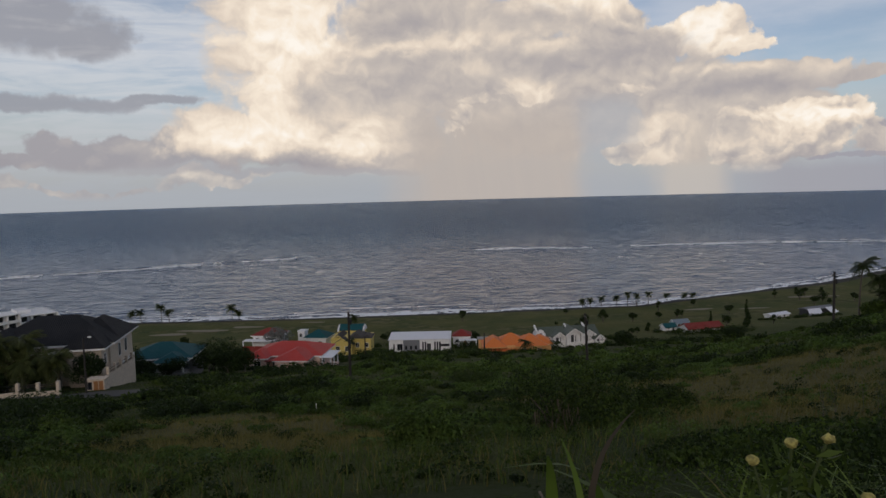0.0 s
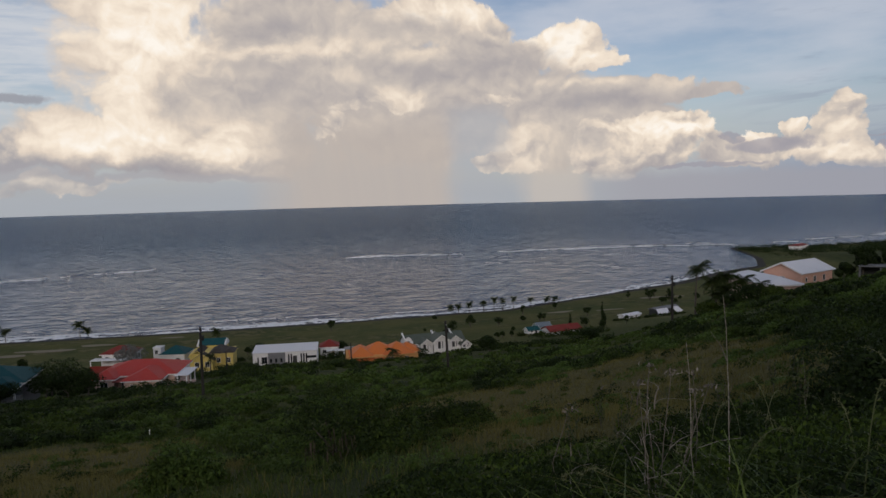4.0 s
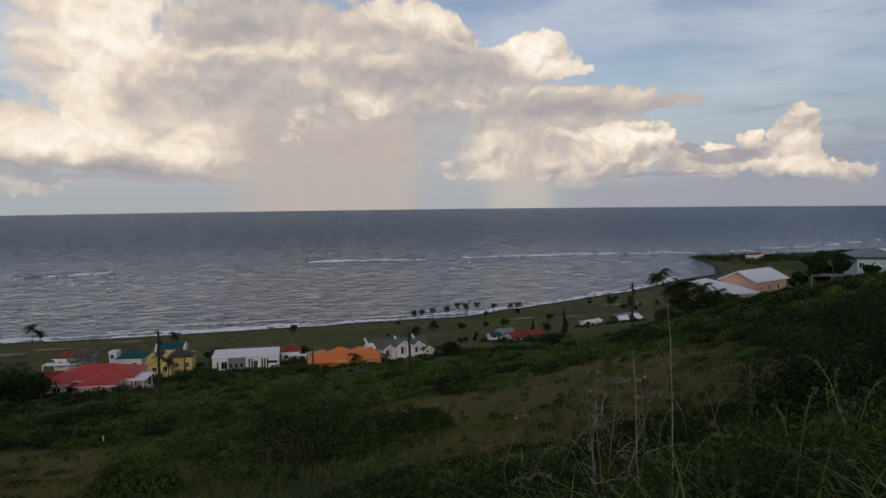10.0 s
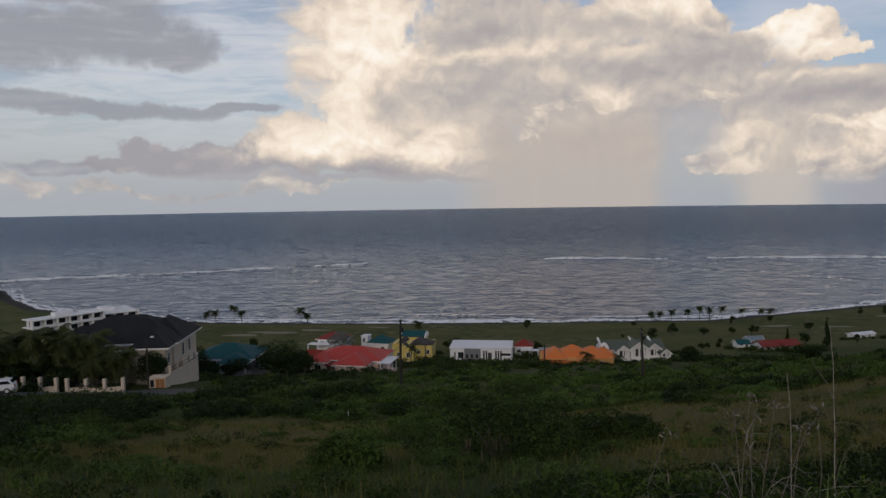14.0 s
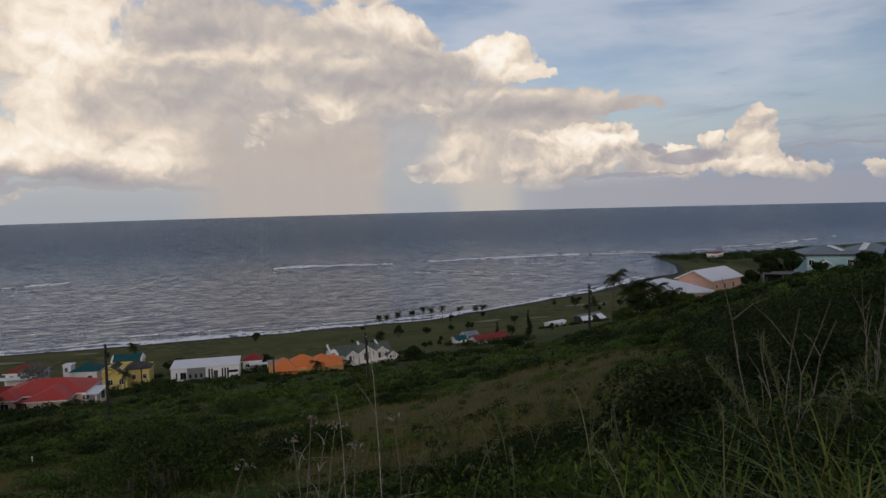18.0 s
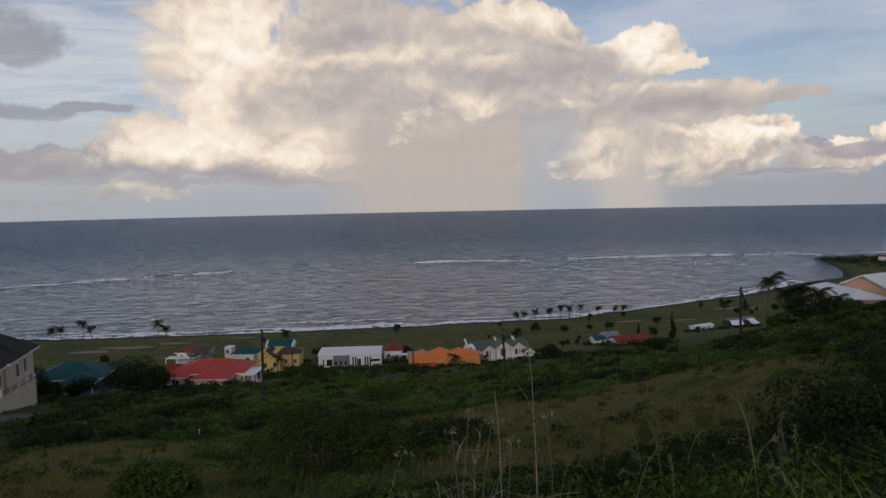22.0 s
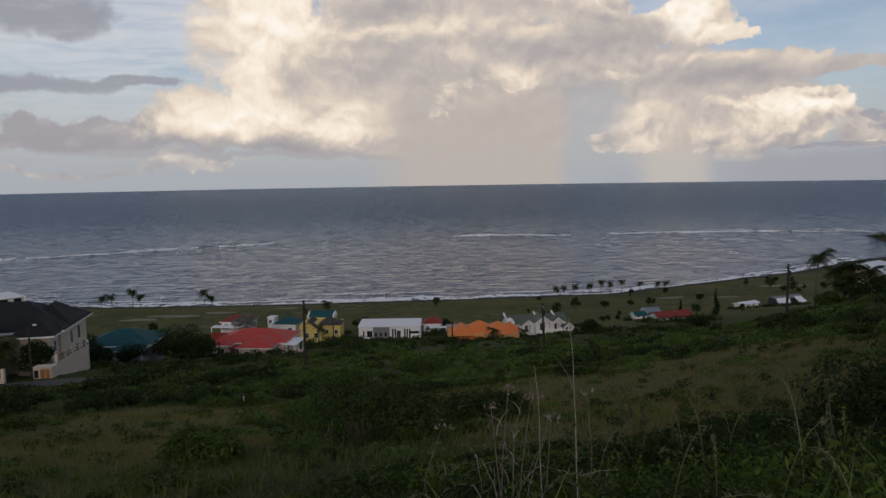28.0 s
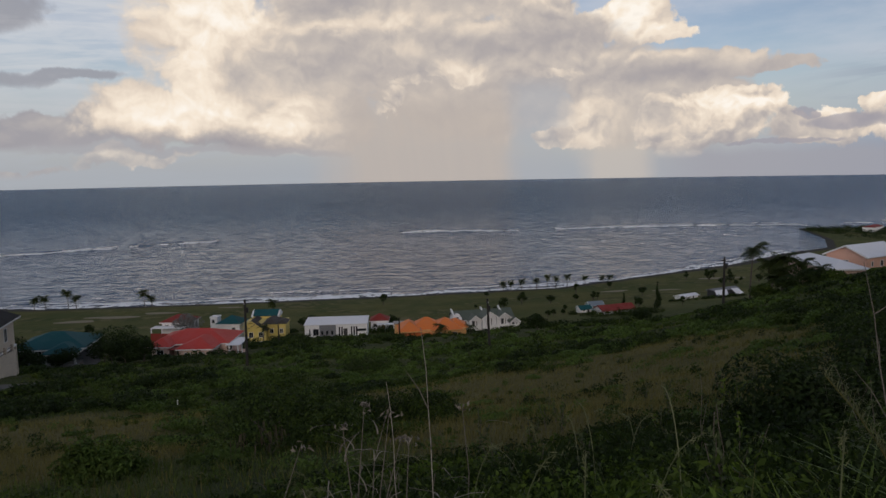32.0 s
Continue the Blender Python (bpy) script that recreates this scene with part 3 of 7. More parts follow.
def fast_mesh(name, verts, faces, mats, smooth=False, index=None):
    """A mesh from arrays of corners and of equal-sided faces."""
    me = bpy.data.meshes.new(name)
    verts, faces = np.asarray(verts, np.float32), np.asarray(faces, np.int32)
    me.vertices.add(len(verts))
    me.vertices.foreach_set("co", verts.ravel())
    k = faces.shape[1]
    me.loops.add(faces.size)
    me.loops.foreach_set("vertex_index", faces.ravel())
    me.polygons.add(len(faces))
    me.polygons.foreach_set("loop_start", np.arange(0, faces.size, k, dtype=np.int32))
    me.polygons.foreach_set("loop_total", np.full(len(faces), k, np.int32))
    if smooth:
        me.polygons.foreach_set("use_smooth", np.ones(len(faces), bool))
    for m in mats:
        me.materials.append(m)
    if index is not None:
        me.polygons.foreach_set("material_index", np.asarray(index, np.int32))
    me.update(calc_edges=True)
    me.validate()
    return me


def stretch(*runs):
    out = []
    for lo, hi, stepping in runs:
        out.append(np.arange(lo, hi, stepping))
    return np.concatenate(out)


def grid_faces(nx, ny):
    i, j = np.meshgrid(np.arange(nx - 1), np.arange(ny - 1))
    a = (j * nx + i).ravel()
    return np.stack([a, a + 1, a + nx + 1, a + nx], 1)


def build_ground():
    xs = stretch((-4600, -700, 300), (-700, -150, 8), (-150, 160, 2.2), (160, 700, 8), (700, 4700, 300))
    ys = stretch((-4600, -200, 250), (-200, -10, 10), (-10, 170, 2.0), (170, 400, 3.5), (400, 760, 6), (760, 1500, 60))
    gx, gy = np.meshgrid(xs, ys)
    gx, gy = gx.ravel(), gy.ravel()
    me = fast_mesh("ground", np.stack([gx, gy, land(gx, gy)], 1), grid_faces(len(xs), len(ys)), [EARTH], True)
    for name, value in (("shore", shore_gap(gx, gy)), ("clearing", in_clearing(gx, gy))):
        me.attributes.new(name, 'FLOAT', 'POINT').data.foreach_set("value", value.astype(np.float32))
    tagged(new("ground", me), "scrub-covered hillside falling to a mown coastal plain", "ground", kind="structure")


def build_sea():
    ring = np.concatenate([[0.0], np.geomspace(60, 4930, 40)])
    turn = np.linspace(0, 2 * np.pi, 97)
    r, a = np.meshgrid(ring, turn)
    v = np.stack([(r * np.sin(a)).ravel(), (r * np.cos(a)).ravel(), np.zeros(r.size)], 1)
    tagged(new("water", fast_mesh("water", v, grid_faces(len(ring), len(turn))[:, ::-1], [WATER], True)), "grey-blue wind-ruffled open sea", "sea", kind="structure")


def foam_line(points, width, seed, fill=0.5, high=0.25, step_m=1.6, label="broken line of white surf"):
    """A ragged ribbon of foam along a line on the water; gaps where the wave is not breaking."""
    pts = np.array(points, float)
    along = np.concatenate([[0], np.cumsum(np.hypot(*np.diff(pts, axis=0).T))])
    s = np.arange(0, along[-1], step_m)
    cx, cy = np.interp(s, along, pts[:, 0]), np.interp(s, along, pts[:, 1])
    rng = np.random.default_rng(seed)

    def wave(length, k):
        knots = np.arange(0, along[-1] + 2 * length, length)
        return np.interp(s, knots, rng.normal(0, 1, len(knots)))
    cy = cy + 0.35 * width * (wave(14, 0) + 0.5 * wave(5, 1))
    power = wave(32, 2) + 0.6 * wave(9, 3)
    keep = power > np.quantile(power, 1 - fill)
    wide = width * np.clip(0.25 + 0.5 * (power - np.quantile(power, 1 - fill)), 0.15, 1.3)
    rows = 5
    t = np.linspace(-0.5, 0.5, rows)
    vx = np.repeat(cx[:, None], rows, 1) + rng.normal(0, 0.5, (len(s), rows))
    vy = cy[:, None] + t[None] * wide[:, None] * (1 + 0.35 * rng.normal(0, 1, (len(s), rows)))
    vz = 0.06 + high * (0.25 - t[None] ** 2) * 4 * (0.4 + 0.6 * rng.random((len(s), rows)))
    faces = grid_faces(rows, len(s))
    ok = keep[faces[:, 0] // rows] & (rng.random(len(faces)) < 0.93)
    me = fast_mesh("foam", np.stack([vx.ravel(), vy.ravel(), vz.ravel()], 1), faces[ok], [FOAM], True)
    tagged(new("foam", me), label, "surf", kind="stuff")


def build_surf():
    sx = np.arange(-380, 296, 3.0)
    edge = np.interp(sx, SHORE_X, SHORE_Y)
    for off, width, fill, seed in ((3.0, 6.5, 1.0, 1), (9.0, 4.5, 0.8, 2), (15.0, 2.4, 0.30, 3), (25.0, 1.8, 0.10, 4)):
        foam_line(np.stack([sx, edge + off], 1), width, seed, fill, 0.2, label="white surf washing onto the dark beach")
    for k, (off, width, fill) in enumerate(((0, 11.0, 0.90), (7, 6.0, 0.5), (-8, 3.0, 0.3))):
        foam_line(((-560, 440 + off), (-464, 497 + off), (-387, 542 + off), (-303, 582 + off), (-240, 618 + off), (-171, 652 + off), (-140, 664 + off)), width, 11 + k, fill, 0.7)
        foam_line(((28, 716 + off), (60, 714 + off), (105, 708 + off), (150, 700 + off)), width * 0.9, 41 + k, fill, 0.7)
        foam_line(((190, 706 + off), (250, 706 + off), (320, 708 + off), (400, 690 + off), (440, 672 + off)), width * 0.9, 51 + k, fill, 0.7)
    foam_line(((300, 730), (380, 716), (470, 690), (560, 670)), 6.0, 25, 0.35, 0.5)
    foam_line(((520, 690), (640, 720), (800, 790)), 12.0, 16, 0.6, 0.6)
    for k, (x0, y0, x1, y1) in enumerate(((120, 640, 215, 560), (170, 660, 260, 560), (230, 660, 300, 590), (280, 640, 330, 560), (150, 600, 240, 520))):
        foam_line(((x0, y0), ((x0 + x1) / 2 + 12, (y0 + y1) / 2), (x1, y1)), 2.2, 30 + k, 0.35, 0.05, label="thin foam trail drifting inside the reef")


def swell_ridges(points, seed, fill, tall=0.55):
    """Steep unbroken wave fronts standing behind the surf: short raised ridges of water."""
    pts = np.array(points, float)
    along = np.concatenate([[0], np.cumsum(np.hypot(*np.diff(pts, axis=0).T))])
    rng = np.random.default_rng(seed)
    verts, faces = [], []
    s = 0.0
    while s < along[-1]:
        run = rng.uniform(10, 40)
        if rng.random() < fill:
            u = np.linspace(s, s + run, 9)
            cx, cy = np.interp(u, along, pts[:, 0]), np.interp(u, along, pts[:, 1]) + rng.normal(0, 2.5)
            up = tall * rng.uniform(0.6, 1.2) * np.sin(np.linspace(0.0, np.pi, 9)) ** 0.6
            base = len(verts)
            for k in range(9):
                verts += [(cx[k], cy[k] - 1.3, -0.1), (cx[k], cy[k] - 0.35, up[k] * 0.75), (cx[k], cy[k], up[k] + 0.02), (cx[k], cy[k] + 3.5, -0.1)]
            faces += [(base + 4 * k + e, base + 4 * k + 4 + e, base + 4 * k + 5 + e, base + 4 * k + 1 + e) for k in range(8) for e in range(3)]
        s += run + rng.uniform(2, 14)
    tagged(new("swell", fast_mesh("swell", verts, faces, [WATER], True)), "dark steep wave fronts rising behind the surf", "waves", kind="stuff")


build_ground()
build_sea()
build_surf()
swell_ridges(((-464, 511), (-387, 556), (-303, 596), (-240, 632), (-150, 672)), 61, 0.6)
swell_ridges(((30, 728), (105, 720), (150, 714)), 62, 0.9)
swell_ridges(((190, 716), (320, 720), (430, 690)), 63, 0.4)

# ---- building kit ----
def link_mesh(name, bm, mat, parent=None, label="", smooth=False):
    bmesh.ops.recalc_face_normals(bm, faces=bm.faces)
    me = bpy.data.meshes.new(name)
    bm.to_mesh(me)
    bm.free()
    for m in (mat if isinstance(mat, (list, tuple)) else [mat]):
        me.materials.append(m)
    if smooth:
        me.polygons.foreach_set("use_smooth", np.ones(len(me.polygons), bool))
    ob = new(name, me)
    if parent is not None:
        ob.parent = parent
    return tagged(ob, label)


part = link_mesh


def thing(name, x, y, z, turn, label, category, group="", size=1.0):
    ob = new(name)
    ob.empty_display_size = 0.5
    ob.matrix_world = pose(x, y, z, 0, 0, turn) @ Matrix.Scale(size, 4)
    return tagged(ob, label, category, group)


def box_bm(x0, x1, y0, y1, z0, z1, bevel=0.0, bm=None):
    own = bm is None
    bm = bmesh.new() if own else bm
    v = [bm.verts.new((x, y, z)) for z in (z0, z1) for x, y in ((x0, y0), (x1, y0), (x1, y1), (x0, y1))]
    for f in ((0, 1, 2, 3), (4, 5, 6, 7), (0, 1, 5, 4), (1, 2, 6, 5), (2, 3, 7, 6), (3, 0, 4, 7)):
        bm.faces.new([v[i] for i in f])
    if bevel and own:
        bmesh.ops.bevel(bm, geom=bm.edges[:], offset=bevel, segments=2, affect='EDGES', profile=0.6)
    return bm


def box(parent, name, x0, x1, y0, y1, z0, z1, mat, label="", bevel=0.03):
    return part(name, box_bm(x0, x1, y0, y1, z0, z1, bevel), mat, parent, label)


def prism_bm(outline, y0, y1):
    """A solid from an outline in x and z, drawn out along y."""
    bm = bmesh.new()
    a, b = [bm.verts.new((x, y0, z)) for x, z in outline], [bm.verts.new((x, y1, z)) for x, z in outline]
    bm.faces.new(a)
    bm.faces.new(b)
    for i in range(len(outline)):
        j = (i + 1) % len(outline)
        bm.faces.new((a[i], a[j], b[j], b[i]))
    return bm


def hip_bm(x0, x1, y0, y1, z, rise, thick=0.18, ridge=None):
    """A hipped roof with a fascia; ridge along the longer side, or to a given half length."""
    bm = bmesh.new()
    w, d = x1 - x0, y1 - y0
    cx, cy = (x0 + x1) / 2, (y0 + y1) / 2
    half = abs(w - d) / 2 if ridge is None else ridge
    ends = ((cx - half, cy), (cx + half, cy)) if w >= d else ((cx, cy - half), (cx, cy + half))
    low = [bm.verts.new((x, y, z - thick)) for x, y in ((x0, y0), (x1, y0), (x1, y1), (x0, y1))]
    eave = [bm.verts.new((x, y, z)) for x, y in ((x0, y0), (x1, y0), (x1, y1), (x0, y1))]
    top = [bm.verts.new((x, y, z + rise)) for x, y in ends]
    bm.faces.new(low)
    for i in range(4):
        bm.faces.new((low[i], low[(i + 1) % 4], eave[(i + 1) % 4], eave[i]))
    if w >= d:
        sides = ((eave[0], eave[1], top[1], top[0]), (eave[1], eave[2], top[1]), (eave[2], eave[3], top[0], top[1]), (eave[3], eave[0], top[0]))
    else:
        sides = ((eave[0], eave[1], top[0]), (eave[1], eave[2], top[1], top[0]), (eave[2], eave[3], top[1]), (eave[3], eave[0], top[0], top[1]))
    for s in sides:
        bm.faces.new(s)
    return bm


def hip(parent, x0, x1, y0, y1, z, rise, mat, over=0.6, label="", ridge=None, fascia=TRIM_WHITE):
    ob = part("roof", hip_bm(x0 - over, x1 + over, y0 - over, y1 + over, z, rise, 0.06, ridge), mat, parent, label)
    bm = bmesh.new()
    for bx in ((x0 - over, x1 + over, y0 - over, y0 - over + 0.08), (x0 - over, x1 + over, y1 + over - 0.08, y1 + over),
               (x0 - over, x0 - over + 0.08, y0 - over + 0.09, y1 + over - 0.09), (x1 + over - 0.08, x1 + over, y0 - over + 0.09, y1 + over - 0.09)):
        box_bm(*bx, z - 0.32, z - 0.065, bm=bm)
    part("fascia", bm, fascia, ob)
    return ob


def gable(parent, x0, x1, y0, y1, z, rise, mat, over=0.5, along='y', label="", fascia=TRIM_WHITE, thick=0.16):
    """A two-slope roof of real thickness whose ridge runs along x or y, with bargeboards on the gable ends."""
    if along == 'x':
        lo, hi, a, b = y0 - over, y1 + over, x0 - over, x1 + over
    else:
        lo, hi, a, b = x0 - over, x1 + over, y0 - over, y1 + over
    mid = (lo + hi) / 2
    drop = rise * over / ((hi - lo) / 2 - over)
    outline = [(lo, z - drop), (mid, z + rise), (hi, z - drop), (hi, z - drop - thick), (mid, z + rise - thick), (lo, z - drop - thick)]
    bm = prism_bm(outline, a, b)
    turn = Matrix(((0, 1, 0, 0), (1, 0, 0, 0), (0, 0, 1, 0), (0, 0, 0, 1)))
    if along == 'x':
        bm.transform(turn)
    ob = part("roof", bm, mat, parent, label)
    for e in (a - 0.06, b + 0.005):
        bm = prism_bm([(u, v + 0.03 if v > z - drop - thick + 0.01 and i < 3 else v - 0.12) for i, (u, v) in enumerate(outline)], e, e + 0.055)
        if along == 'x':
            bm.transform(turn)
        part("bargeboard", bm, fascia, ob)
    return ob


def gable_wall(parent, x0, x1, y0, y1, z, rise, mat, along='y'):
    """The triangle of wall under a gable roof."""
    lo, hi, a, b = (y0, y1, x0, x1) if along == 'x' else (x0, x1, y0, y1)
    bm = prism_bm([(lo, z), (hi, z), ((lo + hi) / 2, z + rise - 0.2)], a, b)
    if along == 'x':
        bm.transform(Matrix(((0, 1, 0, 0), (1, 0, 0, 0), (0, 0, 1, 0), (0, 0, 0, 1))))
    return part("gable_wall", bm, mat, parent)


def opening(parent, name, side, u, z, w, h, face, trim=TRIM_WHITE, glass=GLASS, bars=1, label=""):
    """A window or door on a wall: a raised surround with its pane set back inside it. side: f front, b back, l left, r right; u along the wall; face: where the wall stands."""
    bm = bmesh.new()
    t, depth = 0.09, 0.06
    for a, b, c, d in ((u - w / 2 - t, u + w / 2 + t, z - t, z), (u - w / 2 - t, u + w / 2 + t, z + h, z + h + t), (u - w / 2 - t, u - w / 2, z, z + h), (u + w / 2, u + w / 2 + t, z, z + h)):
        box_bm(a, b, -depth, 0.05, c, d, bm=bm)
    for k in range(bars):
        c = u - w / 2 + w * (k + 1) / (bars + 1)
        box_bm(c - 0.025, c + 0.025, -depth * 0.6, 0.05, z, z + h, bm=bm)
    pane = box_bm(u - w / 2, u + w / 2, -0.012, 0.04, z, z + h)
    turn = {'f': Matrix.Identity(4), 'b': pose(0, 0, 0, 0, 0, 180), 'l': pose(0, 0, 0, 0, 0, -90), 'r': pose(0, 0, 0, 0, 0, 90)}[side]
    shift = {'f': (0, face, 0), 'b': (0, face, 0), 'l': (face, 0, 0), 'r': (face, 0, 0)}[side]
    m = Matrix.Translation(shift) @ turn
    bm.transform(m)
    pane.transform(m)
    ob = part(name, bm, trim, parent, label)
    part("pane" if name == "window" else "leaf", pane, glass, ob)
    return ob


def window(parent, side, u, z, w, h, face, trim=TRIM_WHITE, bars=1):
    return opening(parent, "window", side, u, z, w, h, face, trim, GLASS, bars)


def door(parent, side, u, z, w, h, face, trim=TRIM_WHITE, leaf=TIMBER):
    return opening(parent, "door", side, u, z, w, h, face, trim, leaf, 0)


def tube_bm(points, radii, sides=8, bm=None):
    """A tapered round stem through points."""
    bm = bmesh.new() if bm is None else bm
    pts = [Vector(p) for p in points]
    prev = None
    for i, p in enumerate(pts):
        d = (pts[min(i + 1, len(pts) - 1)] - pts[max(i - 1, 0)]).normalized()
        a = d.cross(Vector((0.31, 0.95, 0.05))).normalized()
        b = d.cross(a)
        ring = [bm.verts.new(p + radii[i] * (math.cos(k * 2 * math.pi / sides) * a + math.sin(k * 2 * math.pi / sides) * b)) for k in range(sides)]
        if prev:
            for k in range(sides):
                bm.faces.new((prev[k], prev[(k + 1) % sides], ring[(k + 1) % sides], ring[k]))
        else:
            bm.faces.new(ring[::-1])
        prev = ring
    bm.faces.new(prev)
    return bm


def columns(parent, spots, z0, z1, half, mat, name="column"):
    for x, y in spots:
        box(parent, name, x - half, x + half, y - half, y + half, z0, z1, mat, bevel=0.02)


# ---- houses on the slope ----
def dark_roofed_villa():
    """The large two-storey villa above the road."""
    h = thing("villa", -61.2, 107.5, 32.0, 10.0, "large two-storey cream villa with a charcoal hipped roof", "house")
    box(h, "wall", -8.8, 9.5, -3.6, 9.0, -4.0, 6.1, CREAM_WALL)
    box(h, "wing_wall", 4.6, 9.2, -7.0, -3.63, -4.0, 6.0, CREAM_WALL)
    box(h, "wing_wall", -8.8, -2.6, -6.4, -3.63, -3.0, 5.6, CREAM_WALL)
    main = hip(h, -8.8, 9.5, -3.6, 9.0, 6.3, 3.5, DARK_ROOF, 0.9)
    hip(h, 4.6, 9.2, -7.0, 2.0, 6.15, 2.2, DARK_ROOF, 0.8)
    hip(h, -8.8, -2.6, -6.4, 3.0, 5.75, 3.0, DARK_ROOF, 0.8)
    hip(h, 3.0, 9.4, 0.0, 8.6, 6.5, 2.7, DARK_ROOF, 0.7)
    for u in (1.2, 4.8):
        window(h, 'r', u, 3.1, 1.2, 2.0, 9.5)
    window(h, 'r', -5.4, 3.3, 1.0, 1.6, 9.2)
    window(h, 'f', 7.0, 3.2, 1.5, 1.6, -7.0)
    window(h, 'f', 1.2, 3.2, 1.6, 1.7, -3.6)
    window(h, 'f', -5.6, 2.8, 2.0, 1.7, -6.4)
    window(h, 'f', -5.6, -0.2, 2.0, 1.6, -6.4)
    door(h, 'f', 1.0, -0.6, 1.4, 2.3, -3.6)
    # porch under a lean-to roof
    box(h, "porch_roof", -2.4, 4.4, -5.2, -3.65, 5.05, 5.2, TRIM_WHITE)
    columns(h, ((-2.2, -5.0), (1.0, -5.0), (4.2, -5.0)), -3.0, 5.05, 0.2, CREAM_WALL)
    # terrace below the bedroom windows: its recess shade is a flat dark sheet
    box(h, "terrace_shade", 9.505, 9.53, 0.2, 8.0, -0.7, 1.6, TRIM_DARK, "flat dark sheet painted as the terrace's shade", 0.0)
    box(h, "terrace_beam", 9.54, 9.9, 0.0, 8.4, 1.65, 1.95, TRIM_WHITE)
    columns(h, ((9.75, 0.2), (9.75, 4.2), (9.75, 8.2)), -3.0, 1.65, 0.16, CREAM_WALL)
    for x, y, z, up in ((-8.9, -6.6, 6.4, 1.6), (-3.2, -6.4, 6.4, 1.6), (3.4, 0.6, 8.2, 1.2)):
        part("hip_cap", tube_bm(((x, y, z), (x + 0.7, y + 1.5, z + up)), (0.09, 0.09), 6), GREY_ROOF, main, "pale hip flashing")
    return h


def garden_wall():
    """The stepped cream wall that runs down beside the villa to its gate lodge."""
    w = thing("garden_wall", -49.6, 104.5, 31.5, 0.0, "tall cream rendered garden wall with posts and rails", "wall")
    bm = prism_bm([(-7.5, -4.0), (-7.5, 3.6), (10.2, 2.2), (10.2, -5.0)], -0.12, 0.12)
    bm.transform(pose(0, 0, 0, 0, 0, 102))
    part("wall_panel", bm, CREAM_WALL, w)
    for k in range(5):
        s = -6.0 + 3.7 * k
        p = pose(0, 0, 0, 0, 0, 102) @ Vector((s, 0, 0))
        top = 3.45 - 0.08 * (s + 7.5)
        box(w, "post", p.x - 0.2, p.x + 0.2, p.y - 0.2, p.y + 0.2, top - 0.3, top + 1.25, CREAM_WALL, bevel=0.04)
        if k:
            q = pose(0, 0, 0, 0, 0, 102) @ Vector((s - 3.7, 0, 0))
            for r in (0.35, 0.8):
                bm = tube_bm(((q.x, q.y, top + 0.27 + r), (p.x, p.y, top + r)), (0.05, 0.05), 6)
                part("rail", bm, IRON, w)


def gate_lodge():
    g = thing("gate_lodge", -47.9, 95.0, 33.6, 4.0, "small cream gate lodge with a wooden double door", "gatehouse")
    box(g, "wall", -1.25, 1.1, -1.0, 0.6, -1.5, 1.75, CREAM_WALL)
    box(g, "roof_slab", -1.35, 1.2, -1.1, 0.7, 1.75, 1.87, CREAM_WALL)
    opening(g, "door", 'f', 0.3, -0.1, 1.3, 1.7, -1.0, CREAM_WALL, TIMBER, 1, "varnished wooden double door")
    window(g, 'f', -0.85, 0.5, 0.4, 0.9, -1.0, TRIM_DARK, 0)


def fence_run(x0, y0, x1, y1, bays, label):
    """Low rendered wall with square pillars and iron rails between."""
    f = thing("fence", x0, y0, gz(x0, y0), 0.0, label, "fence", "roadside fences")
    z = [gz(x0 + (x1 - x0) * k / bays, y0 + (y1 - y0) * k / bays) - gz(x0, y0) for k in range(bays + 1)]
    dx, dy = (x1 - x0) / bays, (y1 - y0) / bays
    for k in range(bays + 1):
        px, py = dx * k, dy * k
        box(f, "pillar", px - 0.22, px + 0.22, py - 0.22, py + 0.22, z[k] - 1.0, z[k] + 2.0, CREAM_WALL, bevel=0.04)
        if k < bays:
            a = math.degrees(math.atan2(dy, dx))
            bm = box_bm(0.23, math.hypot(dx, dy) - 0.23, -0.1, 0.1, -1.0, 0.75, 0.02)
            bm.transform(pose(px, py, (z[k] + z[k + 1]) / 2, 0, 0, a))
            part("low_wall", bm, CREAM_WALL, f)
            for r in (1.15, 1.6):
                bm = tube_bm(((px, py, z[k] + r), (px + dx, py + dy, z[k + 1] + r)), (0.045, 0.045), 6)
                part("rail", bm, IRON, f)


def teal_house():
    h = thing("house", -57.6, 143.0, 25.2, 4.0, "low house with a teal hipped metal roof and open porch", "house")
    box(h, "wall", -7.0, 5.2, -3.0, 7.0, -3.0, 2.2, GREY_WALL)
    hip(h, -7.0, 5.2, -3.0, 7.0, 2.5, 2.3, TEAL_ROOF, 0.9)
    hip(h, -0.6, 5.0, -6.5, 0.0, 2.2, 1.5, TEAL_ROOF, 0.5)
    columns(h, ((-0.4, -6.3), (2.2, -6.3), (4.8, -6.3)), -3.0, 2.0, 0.18, TRIM_WHITE)
    box(h, "porch_floor", -0.8, 5.2, -6.6, -3.03, -3.0, 0.0, CONCRETE)
    door(h, 'f', 2.4, 0.0, 1.6, 2.1, -3.0, TRIM_WHITE, TRIM_DARK)
    for u in (-5.2, -2.8):
        window(h, 'f', u, 0.9, 1.2, 1.1, -3.0)
    window(h, 'r', 2.0, 0.9, 1.4, 1.1, 5.2)


